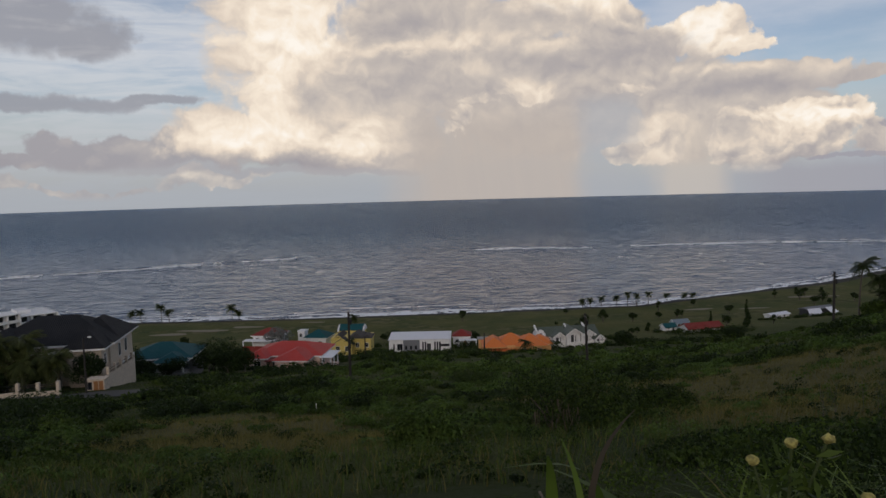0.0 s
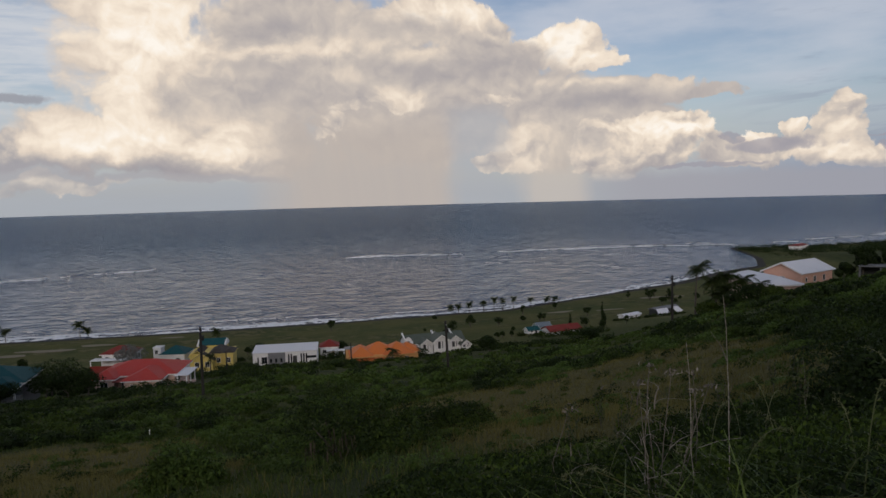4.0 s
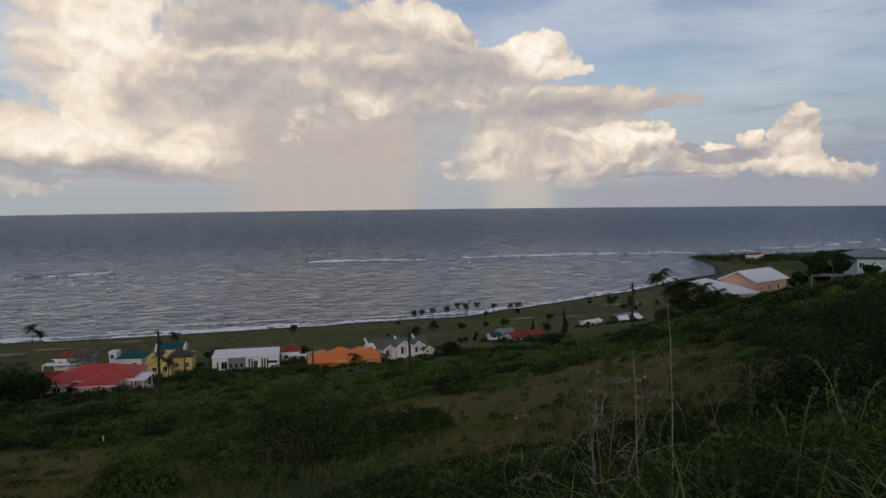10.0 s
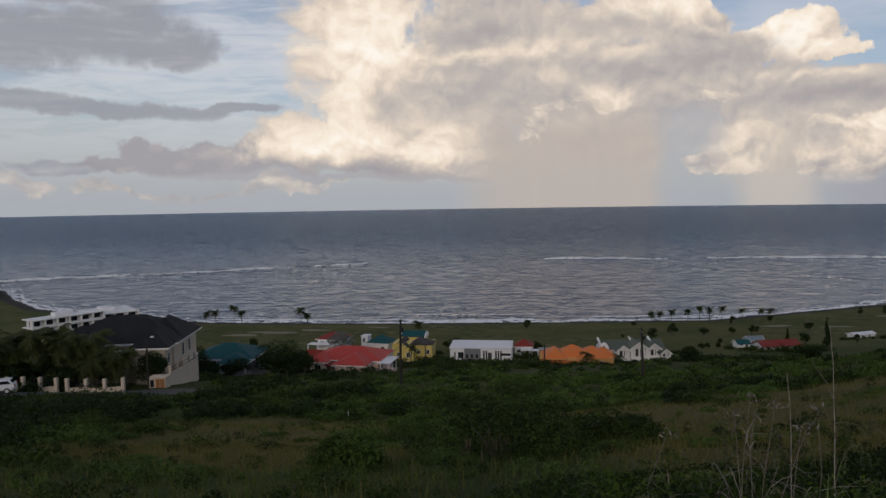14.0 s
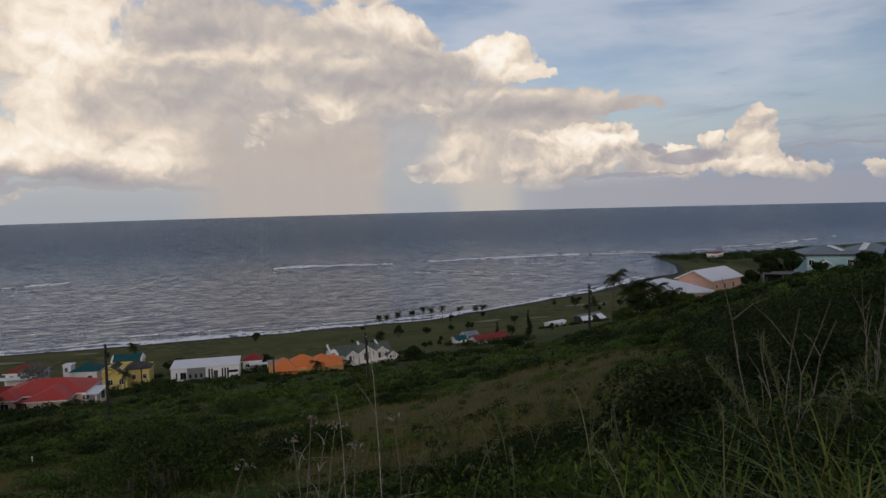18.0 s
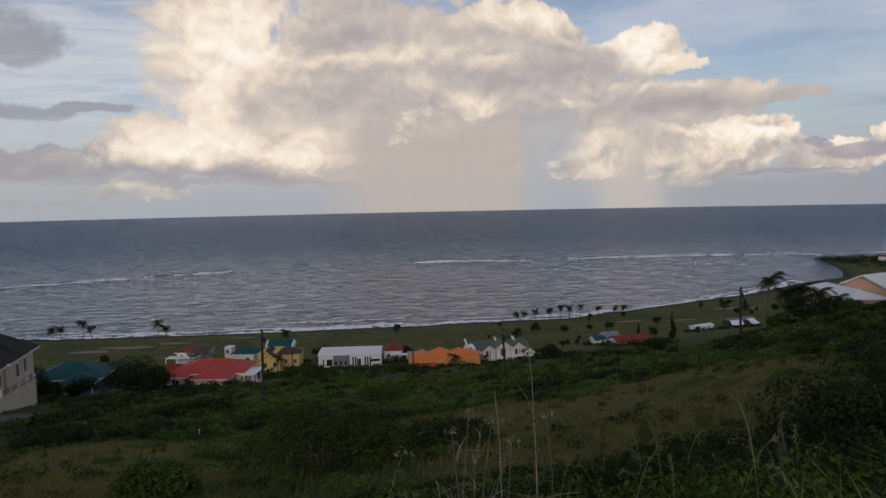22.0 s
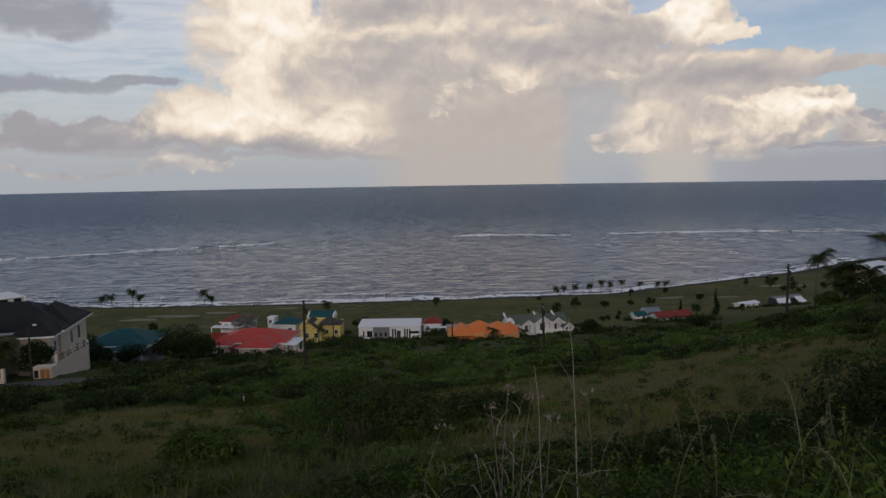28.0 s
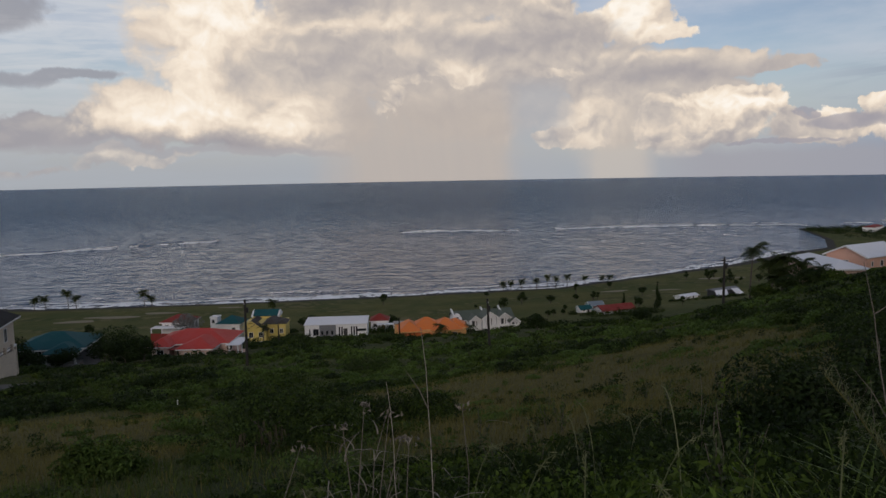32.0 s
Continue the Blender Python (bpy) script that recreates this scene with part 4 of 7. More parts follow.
def red_house():
    h = thing("house", -37.5, 166.5, 18.6, -6.0, "sprawling pale pink bungalow under a bright red hipped roof", "house")
    box(h, "wall", -8.3, 8.0, -2.5, 8.5, -3.0, 3.4, PALE_PINK)
    box(h, "wing_wall", -1.0, 6.2, -7.6, -2.53, -3.0, 3.2, PALE_PINK)
    box(h, "wing_wall", -8.3, -4.3, -5.2, -2.53, -3.0, 3.2, PALE_PINK)
    hip(h, -8.3, 8.0, -2.5, 8.5, 3.5, 2.2, RED_ROOF, 0.8)
    hip(h, -1.0, 6.2, -7.6, 2.6, 3.45, 1.75, RED_ROOF, 0.7)
    hip(h, -8.3, -4.3, -5.2, 1.0, 3.4, 1.6, RED_ROOF, 0.7)
    box(h, "porch_roof", -4.2, -1.4, -6.2, -2.6, 2.7, 2.9, BRICK_ROOF)
    columns(h, ((-4.0, -6.0), (-1.6, -6.0)), -3.0, 2.7, 0.16, PALE_PINK)
    window(h, 'f', -6.3, 1.0, 1.5, 1.5, -5.2)
    door(h, 'f', -2.8, 0.2, 1.4, 2.2, -2.5, TRIM_WHITE, TRIM_DARK)
    for u in (0.8, 3.8):
        window(h, 'f', u, 1.0, 1.3, 1.4, -7.6)
    for u in (-5.5, 0.5, 4.5):
        window(h, 'r', u, 1.0, 1.3, 1.3, 6.2 if u < -2.5 else 8.0)
    box(h, "terrace", 8.2, 11.0, -3.5, 3.5, -3.0, 0.4, PALE_PINK)
    box(h, "terrace_roof", 8.1, 11.4, -3.8, 3.8, 3.0, 3.15, WHITE_ROOF)
    columns(h, ((10.8, -3.3), (10.8, -0.2), (10.8, 3.2), (8.8, -3.3)), 0.4, 3.0, 0.12, WHITE_WALL)
    for k in range(8):
        box(h, "step", 11.05 + 0.35 * k, 11.4 + 0.35 * k, -3.4, -1.8, -3.2, 0.25 - 0.3 * k, WHITE_WALL, bevel=0.0)


def small_red_house():
    h = thing("house", -58.8, 231.0, 10.4, -8.0, "small white cottage with a dull red gable roof", "house")
    box(h, "wall", -4.4, 4.6, -3.0, 4.5, -2.5, 3.6, WHITE_WALL)
    hip(h, -4.4, 4.6, -3.0, 4.5, 3.7, 1.9, BRICK_ROOF, 0.6)
    for u in (-2.8, 0.2, 3.0):
        window(h, 'f', u, 1.7, 1.0, 1.1, -3.0)
    box(h, "verandah_roof", -6.6, 4.0, -6.6, -3.03, 2.3, 2.5, WHITE_WALL)
    columns(h, ((-6.4, -6.4), (-3.0, -6.4), (0.5, -6.4), (3.8, -6.4)), -2.5, 2.3, 0.14, WHITE_WALL)
    box(h, "verandah_wall", -6.6, 4.0, -6.58, -6.42, -2.5, 0.8, BRICK_ROOF)


def teal_back_house():
    h = thing("house", -43.2, 235.0, 8.4, -10.0, "small house with a steep teal roof and white parapets", "house")
    box(h, "wall", -3.6, 3.8, -3.0, 4.0, -2.0, 3.6, WHITE_WALL)
    hip(h, -3.6, 3.8, -3.0, 4.0, 3.7, 2.2, TEAL_ROOF, 0.6)
    box(h, "stair_tower", -6.8, -4.4, -1.0, 2.2, -2.0, 5.3, WHITE_WALL)
    box(h, "tower_cap", -7.0, -4.2, -1.2, 2.4, 5.3, 5.5, WHITE_WALL)
    window(h, 'f', 1.8, 1.2, 1.2, 1.2, -3.0)
    window(h, 'f', -5.8, 3.4, 0.9, 1.2, -1.0)


def yellow_house():
    h = thing("house", -30.0, 225.5, 7.6, -3.0, "two-storey yellow house with dark gables and a teal upper roof", "house")
    box(h, "wall", -6.8, 5.8, -3.0, 6.0, -3.0, 6.0, YELLOW_WALL)
    box(h, "wing_wall", -5.4, 0.6, -6.0, -3.03, -3.0, 4.6, YELLOW_WALL)
    gable(h, -5.4, 0.6, -6.0, -3.03, 4.7, 1.9, BROWN_ROOF, 0.5, 'y', fascia=YELLOW_WALL)
    gable_wall(h, -5.4, 0.6, -5.98, -3.05, 4.6, 1.9, YELLOW_WALL)
    gable(h, -6.8, -2.0, -3.0, 6.0, 5.4, 1.6, BROWN_ROOF, 0.4, 'y', fascia=YELLOW_WALL)
    hip(h, -0.6, 3.4, -3.8, 5.0, 6.05, 1.5, BROWN_ROOF, 0.5, fascia=YELLOW_WALL)
    box(h, "tower", 3.6, 6.2, -3.4, 3.0, -3.0, 5.9, YELLOW_WALL)
    hip(h, 3.5, 6.3, -3.5, 3.1, 6.0, 0.9, BROWN_ROOF, 0.35, fascia=YELLOW_WALL)
    # rear block under a teal roof between white stepped parapets
    box(h, "rear_wall", -6.0, 2.5, 6.03, 11.0, -3.0, 6.8, YELLOW_WALL)
    gable(h, -5.6, 2.1, 6.0, 11.0, 7.0, 1.5, TEAL_ROOF, 0.3, 'x', fascia=TRIM_WHITE)
    for x in (-6.3, 2.2):
        bm = prism_bm([(5.4, 6.4), (5.4, 7.1), (8.2, 8.2), (8.8, 8.2), (11.4, 7.0), (11.4, 6.4)], x, x + 0.5)
        bm.transform(Matrix(((0, 1, 0, 0), (1, 0, 0, 0), (0, 0, 1, 0), (0, 0, 0, 1))))
        part("parapet", bm, TRIM_WHITE, h)
    for u in (-4.0, -1.0):
        window(h, 'f', u, 2.4, 1.2, 1.5, -6.0)
        window(h, 'f', u, -0.6, 1.2, 1.6, -6.0)
    for u in (1.8, 4.9):
        window(h, 'f', u, 3.0, 1.0, 1.4, -3.0 if u < 3 else -3.4)
    box(h, "carport_roof", -7.5, 0.5, -9.8, -6.1, 0.9, 1.1, WHITE_ROOF)
    columns(h, ((-7.3, -9.6), (-3.5, -9.6), (0.3, -9.6)), -3.5, 0.9, 0.15, WHITE_WALL)


def white_modern_house():
    h = thing("house", -8.3, 229.0, 8.0, -2.0, "long flat-roofed white modern house with a grey panel", "house")
    box(h, "wall", -10.0, 10.0, -4.0, 6.0, -2.5, 3.9, WHITE_WALL)
    bm = prism_bm([(-4.6, 3.95), (6.4, 4.35), (6.4, 4.55), (-4.6, 4.15)], -10.2, 10.2)
    bm.transform(Matrix(((0, 1, 0, 0), (1, 0, 0, 0), (0, 0, 1, 0), (0, 0, 0, 1))))
    part("roof", bm, WHITE_ROOF, h, "white sheet roof sloping to the front")
    box(h, "panel", -5.3, 0.0, -4.45, -4.03, -2.0, 3.9, GREY_WALL, "grey cladding panel")
    for u, w in ((-8.4, 0.25), (-6.9, 0.7), (-6.0, 0.7)):
        window(h, 'f', u, 0.6, w, 1.9, -4.0, TRIM_DARK, 0)
    for u in (-4.4, -2.8, -1.2):
        window(h, 'f', u, 0.9, 0.5, 1.1, -4.45, TRIM_DARK, 0)
    for u in (0.7, 1.5, 4.6, 5.4, 6.2):
        box(h, "fin", u - 0.14, u + 0.14, -4.5, -4.03, -1.0, 3.4, WHITE_WALL, bevel=0.0)
        window(h, 'f', u + 0.4, 0.3, 0.32, 2.8, -4.0, TRIM_DARK, 0)
    door(h, 'f', 3.0, 0.0, 1.3, 2.6, -4.0, TRIM_WHITE, TRIM_DARK)
    window(h, 'f', 8.2, 1.7, 2.8, 0.6, -4.0, TRIM_DARK, 2)
    box(h, "planter_wall", -10.2, 10.4, -6.4, -6.1, -2.6, -0.4, WHITE_WALL)


def low_house_red_annex():
    h = thing("house", 5.4, 241.5, 6.8, -4.0, "small house with a dull red roof beside a white porch", "house")
    box(h, "wall", -2.6, 3.2, -2.5, 3.5, -2.0, 2.9, WHITE_WALL)
    hip(h, -2.6, 3.2, -2.5, 3.5, 3.0, 2.0, BRICK_ROOF, 0.5)
    box(h, "porch_roof", -0.5, 5.6, -5.0, -2.53, 1.9, 2.1, WHITE_ROOF)
    columns(h, ((-0.3, -4.8), (2.6, -4.8), (5.4, -4.8)), -2.0, 1.9, 0.14, WHITE_WALL)
    window(h, 'f', -1.2, 0.8, 1.1, 1.1, -2.5)
    door(h, 'f', 1.6, 0.0, 1.0, 2.0, -2.5)


def orange_house():
    h = thing("house", 21.6, 205.5, 11.2, 1.0, "peach house with a bright orange many-hipped roof", "house")
    box(h, "wall", -10.2, 9.2, -3.6, 5.0, -3.0, 3.1, ORANGE_WALL)
    for x0, x1, y0, y1, rise in ((-10.2, -4.6, -4.6, 4.5, 2.3), (-6.4, 2.2, -2.6, 5.0, 2.8), (-0.6, 7.4, -4.2, 4.6, 2.7), (4.0, 9.4, -2.0, 5.0, 2.0)):
        hip(h, x0, x1, y0, y1, 3.2, rise, ORANGE_ROOF, 0.7, fascia=ORANGE_WALL)
    box(h, "lean_to_roof", -9.8, -1.0, -6.2, -3.63, 2.1, 2.3, ORANGE_ROOF)
    box(h, "boundary_wall", -9.6, 9.0, -7.2, -6.95, -3.0, 0.7, ORANGE_WALL)
    columns(h, ((-9.6, -6.0), (-6.8, -6.0), (-4.0, -6.0), (-1.2, -6.0)), -3.0, 2.1, 0.16, ORANGE_WALL)
    box(h, "rear_block", -11.4, -8.6, 4.0, 7.0, -3.0, 3.6, ORANGE_WALL)
    box(h, "rear_slab", -11.8, -8.3, 3.6, 7.4, 3.6, 3.8, CONCRETE)
    for u in (-8.0, -3.5, 1.2, 5.8):
        window(h, 'f', u, 0.8, 1.2, 1.3, -3.6)


def white_gabled_house():
    h = thing("house", 39.6, 221.5, 10.0, 9.0, "white house with a row of small gables and a grey-green roof", "house")
    box(h, "wall", -10.4, 8.8, -2.0, 5.5, -2.5, 3.5, WHITE_WALL)
    gable(h, -10.4, 8.8, -2.0, 5.5, 3.6, 2.0, GREEN_ROOF, 0.4, 'x', fascia=GREEN_ROOF)
    gable_wall(h, -10.38, 8.78, -2.0, 5.5, 3.5, 2.0, WHITE_WALL, 'x')
    for x0, x1, y0, z, rise, posts in ((-6.6, -2.7, -4.6, 3.5, 1.4, 3), (-2.6, 2.6, -5.4, 4.2, 1.8, 3), (2.7, 7.2, -4.8, 3.7, 1.6, 3), (6.4, 9.4, -6.6, 2.7, 1.2, 3)):
        box(h, "wing_wall", x0 + 0.3, x1 - 0.3, y0 + 1.2, -2.03, -2.5, z, WHITE_WALL)
        gable(h, x0, x1, y0, 1.0, z + 0.1, rise, GREEN_ROOF, 0.3, 'y', thick=0.3)
        gable_wall(h, x0 + 0.3, x1 - 0.3, y0 + 1.0, y0 + 1.18, z, rise * 0.9, WHITE_WALL)
        mid = (x0 + x1) / 2
        # no hole in the wall: porch shade painted as a thin dark sheet
        box(h, "opening", mid - 0.8, mid + 0.8, y0 + 1.12, y0 + 1.19, 0.2, z - 0.5, TRIM_DARK, "dark sheet painted as the shade inside the porch", 0.0)
        for k in range(posts):
            c = x0 + 0.25 + (x1 - x0 - 0.5) * k / (posts - 1)
            box(h, "pillar", c - 0.2, c + 0.2, y0, y0 + 0.4, -2.5, z, TRIM_WHITE)
        box(h, "balustrade", x0 + 0.3, x1 - 0.3, y0 + 0.05, y0 + 0.25, 0.6, 1.7, TRIM_WHITE)
    # curved pediment over the end bay
    curve = [(-11.8, -2.5), (-11.8, 4.4)] + [(-10.2 - 1.1 * math.cos(k * math.pi / 8), 4.5 + 1.2 * math.sin(k * math.pi / 8)) for k in range(9)] + [(-8.7, 4.4), (-8.7, -2.5)]
    part("pediment", prism_bm(curve, -3.0, -2.6), WHITE_WALL, h)
    part("oculus", tube_bm(((-10.2, -3.03, 4.2), (-10.2, -3.0, 4.2)), (0.4, 0.4), 14), TRIM_DARK, h)
    # raised white parapets across the roof
    for x in (-11.0, -1.0, 5.0):
        bm = prism_bm([(-1.4, 4.6), (2.2, 6.3), (2.6, 6.3), (2.6, 5.8), (-1.0, 4.0)], x, x + 0.45)
        bm.transform(Matrix(((0, 1, 0, 0), (1, 0, 0, 0), (0, 0, 1, 0), (0, 0, 0, 1))))
        part("parapet", bm, TRIM_WHITE, h)
    for u in (-8.0, -7.2):
        window(h, 'f', u, 1.6, 0.5, 1.2, -2.0)


def low_red_shed():
    h = thing("house", 97.0, 261.5, gz(97, 261.5), 14.0, "low white bungalow with a long red gable roof", "house")
    box(h, "wall", -7.0, 7.0, -2.6, 3.5, -2.0, 1.9, WHITE_WALL)
    gable(h, -7.0, 7.0, -2.6, 3.5, 2.0, 1.5, BRICK_ROOF, 0.6, 'x', fascia=BRICK_ROOF)
    gable_wall(h, -6.98, 6.98, -2.6, 3.5, 1.9, 1.5, WHITE_WALL, 'x')
    for u in (-5.0, -1.6, 1.8, 5.0):
        window(h, 'f', u, 0.5, 1.0, 0.9, -2.6)


def tin_roofed_barn():
    """A dark barn with two white sheet lean-to roofs."""
    h = thing("barn", 157.0, 292.0, gz(157, 292), 22.0, "dark barn with white sheet lean-to roofs", "barn")
    box(h, "wall", -7.5, 7.5, -1.5, 2.5, -1.0, 2.6, TRIM_DARK)
    gable(h, -7.5, 7.5, -1.5, 2.5, 2.7, 0.7, GREY_WALL, 0.4, 'x', fascia=GREY_WALL)
    for x0, x1, cut in ((-7.6, -0.4, 1.6), (2.6, 6.6, -0.6)):
        bm = bmesh.new()
        lo, hi = [], []
        for dz in (0.0, 0.14):
            q = [bm.verts.new(p) for p in ((x0 - cut, -4.6, 0.4 + dz), (x1 - cut, -4.4, 1.0 + dz), (x1, -1.6, 2.7 + dz), (x0, -1.6, 2.8 + dz))]
            (lo if dz == 0 else hi).extend(q)
        bm.faces.new(lo[::-1])
        bm.faces.new(hi)
        for k in range(4):
            bm.faces.new((lo[k], lo[(k + 1) % 4], hi[(k + 1) % 4], hi[k]))
        part("lean_to_roof", bm, WHITE_ROOF, h, "white sheet roof")
        columns(h, ((x0 - cut + 0.3, -4.3), (x1 - cut - 0.3, -4.1)), -1.0, 0.4, 0.1, POLE_WOOD, "post")


def hut(x, y, turn, w, d, tall, rise, roof, wall, label, along='x'):
    h = thing("shed", x, y, gz(x, y), turn, label, "shed")
    box(h, "wall", -w / 2, w / 2, -d / 2, d / 2, -1.5, tall, wall)
    gable(h, -w / 2, w / 2, -d / 2, d / 2, tall + 0.1, rise, roof, 0.4, along)
    gable_wall(h, -w / 2 + 0.02, w / 2 - 0.02, -d / 2 + 0.02, d / 2 - 0.02, tall, rise, wall, along)
    door(h, 'f', w * 0.2, 0.0, 0.9, min(1.9, tall - 0.2), -d / 2, TRIM_WHITE, TRIM_DARK)
    window(h, 'f', -w * 0.2, 0.8, 0.9, 0.7, -d / 2, TRIM_WHITE)


def pink_house():
    h = thing("house", 106.5, 137.0, 37.6, 24.0, "two-storey salmon pink house with a white gable roof", "house")
    box(h, "wall", -6.5, 6.2, -4.2, 4.2, -4.0, 4.2, PINK_WALL)
    gable(h, -6.5, 6.2, -4.2, 4.2, 4.3, 1.9, WHITE_ROOF, 0.5, 'x')
    gable_wall(h, -6.48, 6.18, -4.2, 4.2, 4.2, 1.9, PINK_WALL, 'x')
    for u in (-1.2, 2.6):
        window(h, 'f', u, 2.0, 0.9, 1.1, -4.2, TRIM_WHITE)
    window(h, 'f', -4.6, 2.2, 0.5, 0.8, -4.2, TRIM_WHITE, 0)
    window(h, 'l', 0.0, 2.0, 1.0, 1.1, -6.5, TRIM_WHITE)
    for u in (-4.0, 0.0, 3.6):
        window(h, 'f', u, -0.9, 1.0, 1.2, -4.2, TRIM_WHITE)
    box(h, "side_porch", 6.23, 9.6, -3.0, 2.5, -4.0, 0.8, WHITE_WALL)
    box(h, "side_roof", 6.23, 10.2, -3.5, 3.0, 0.8, 1.0, WHITE_ROOF)


def white_roofed_annex():
    h = thing("house", 95.9, 134.5, 36.9, -7.0, "single-storey annex under a broad white hipped roof", "house")
    box(h, "wall", -2.9, 3.2, -9.3, 9.3, -3.0, 3.4, PALE_PINK)
    hip(h, -2.9, 3.2, -9.3, 9.3, 3.5, 1.3, WHITE_ROOF, 0.7)
    for u in (-1.4, 1.4):
        window(h, 'f', u, 0.9, 1.1, 1.2, -9.3)
    for u in (-6.0, -2.0, 2.0, 6.0):
        window(h, 'l', u, 0.9, 1.1, 1.2, -2.9)


def blue_house():
    h = thing("house", 109.9, 101.4, 45.0, -27.4, "pale blue house with blue-grey hipped roofs and white flashing", "house")
    box(h, "wall", -7.6, 1.4, 0.0, 8.0, -4.5, 4.0, BLUE_WALL)
    box(h, "wing_wall", 1.43, 9.0, 0.8, 9.5, -4.5, 4.0, BLUE_WALL)
    hip(h, -7.6, 1.4, 0.0, 8.0, 4.1, 1.5, GREY_ROOF, 0.5, fascia=TRIM_DARK)
    hip(h, 1.0, 9.0, 0.6, 9.5, 4.1, 1.7, GREY_ROOF, 0.5, fascia=TRIM_DARK)
    for p, q in (((-1.4, 0.6, 4.55), (-2.9, 3.2, 5.35)), ((1.9, 0.9, 4.6), (3.9, 4.2, 5.65))):
        bm = prism_bm([(-0.55, 0.0), (0.55, 0.0), (0.55, 0.12), (-0.55, 0.12)], 0.0, (Vector(q) - Vector(p)).length)
        bm.transform(Matrix.Translation(p) @ (Vector(q) - Vector(p)).to_track_quat('Y', 'Z').to_matrix().to_4x4())
        part("flashing", bm, TRIM_WHITE, h, "bright white roof flashing")
    box(h, "entry_wall", -6.0, -3.6, -1.2, -0.03, -4.5, 2.2, BLUE_WALL)
    gable(h, -6.0, -3.6, -1.2, -0.03, 2.3, 0.8, GREY_ROOF, 0.25, 'y')
    for u, w in ((-6.8, 0.8), (-0.4, 0.7), (0.5, 0.7)):
        window(h, 'f', u, 2.0, w, 1.0, 0.0, TRIM_WHITE)
    door(h, 'f', -4.8, -1.8, 1.0, 2.1, -1.2, TRIM_WHITE, TRIM_DARK)
    for u in (3.4, 6.6):
        window(h, 'f', u, 1.8, 1.3, 1.2, 0.8, TRIM_WHITE)


def carport():
    h = thing("carport", 96.6, 103.6, gz(96.6, 103.6), -40.0, "dark flat-roofed open carport among trees", "carport")
    box(h, "roof", -3.2, 3.2, -2.2, 2.2, 1.9, 2.03, GREY_WALL)
    columns(h, ((-3.0, -2.0), (0.0, -2.0), (3.0, -2.0), (-3.0, 1.95), (3.0, 1.95)), -1.5, 1.9, 0.1, GREY_WALL)
    box(h, "back_wall", -2.8, 2.8, 2.05, 2.18, -1.5, 1.895, TRIM_DARK)


def hotel_wing(x, y, z, turn, length, depth, floors, label):
    """A white hotel wing: floor slabs, piers and open galleries before dark windows."""
    h = thing("hotel", x, y, z, turn, label, "hotel", "hotel wings by the shore")
    tall = floors * 3.1
    box(h, "wall", 1.6, length - 0.3, 2.0, depth, -4.0, tall, WHITE_WALL)
    for k in range(floors + 1):
        box(h, "floor_slab", 0, length, 0, depth + 0.2, k * 3.1 - 0.12, k * 3.1 + 0.22, TRIM_WHITE, bevel=0.0)
    count = int(length / 4.4)
    for k in range(count + 1):
        c = 0.25 + (length - 0.5) * k / count
        box(h, "pier", c - 0.22, c + 0.22, 0.05, 1.97, -4.0, tall - 0.13, TRIM_WHITE, bevel=0.0)
    for f in range(floors):
        box(h, "gallery_parapet", 0, length, -0.1, -0.005, f * 3.1 + 0.23, f * 3.1 + 1.0, TRIM_WHITE, bevel=0.0)
        for k in range(count):
            opening(h, "window", 'f', length * (k + 0.5) / count, f * 3.1 + 0.5, 2.6, 2.0, 2.0, TRIM_DARK, GLASS, 1)
        for s in range(max(1, int(depth / 6))):
            opening(h, "window", 'l', -(4.5 + 5 * s), f * 3.1 + 0.6, 2.4, 1.7, 1.6, TRIM_DARK, GLASS, 1)
    box(h, "roof_room", length * 0.35, length * 0.6, depth * 0.4, depth * 0.8, tall + 0.23, tall + 1.6, WHITE_WALL)


def hotel():
    hotel_wing(-180.0, 247.0, 4.0, 62.0, 29.0, 8.0, 4, "four-storey white hotel wing with open galleries")
    hotel_wing(-174.0, 273.5, 1.8, 46.0, 20.0, 20.0, 4, "flat-roofed white hotel wing facing the sea")


def far_building(x, y, turn, w, d, tall, roof, label):
    h = thing("house", x, y, gz(x, y), turn, label, "house")
    box(h, "wall", -w / 2, w / 2, -d / 2, d / 2, -1.5, tall, WHITE_WALL)
    hip(h, -w / 2, w / 2, -d / 2, d / 2, tall + 0.1, 1.6, roof, 0.5)
    for k in range(max(2, int(w / 4))):
        window(h, 'f', -w / 2 + w * (k + 0.5) / max(2, int(w / 4)), 0.9, 1.2, 1.2, -d / 2)


dark_roofed_villa()
garden_wall()
gate_lodge()
fence_run(-72.1, 83.9, -70.1, 84.6, 1, "cream pillared fence with iron rails beside the road")
fence_run(-66.9, 85.7, -63.3, 87.2, 2, "cream pillared fence with iron rails beside the road")
fence_run(-61.2, 87.7, -59.3, 88.3, 1, "cream pillared fence with iron rails beside the road")
fence_run(-58.0, 88.7, -51.6, 91.5, 3, "cream pillared fence with iron rails beside the road")
teal_house()
red_house()
small_red_house()
teal_back_house()
yellow_house()
white_modern_house()
low_house_red_annex()
orange_house()
white_gabled_house()
low_red_shed()
hut(86.5, 268.0, 15, 5.0, 3.4, 1.6, 1.1, TEAL_ROOF, WHITE_WALL, "little white shed with a teal roof")
hut(93.0, 274.5, 10, 6.0, 3.6, 2.0, 1.2, GREY_ROOF, BLUE_WALL, "pale blue shed with a blue-grey roof")
hut(138.5, 289.0, 24, 10.0, 4.0, 1.3, 0.6, WHITE_ROOF, WHITE_WALL, "long low shed with a white sheet roof")
tin_roofed_barn()
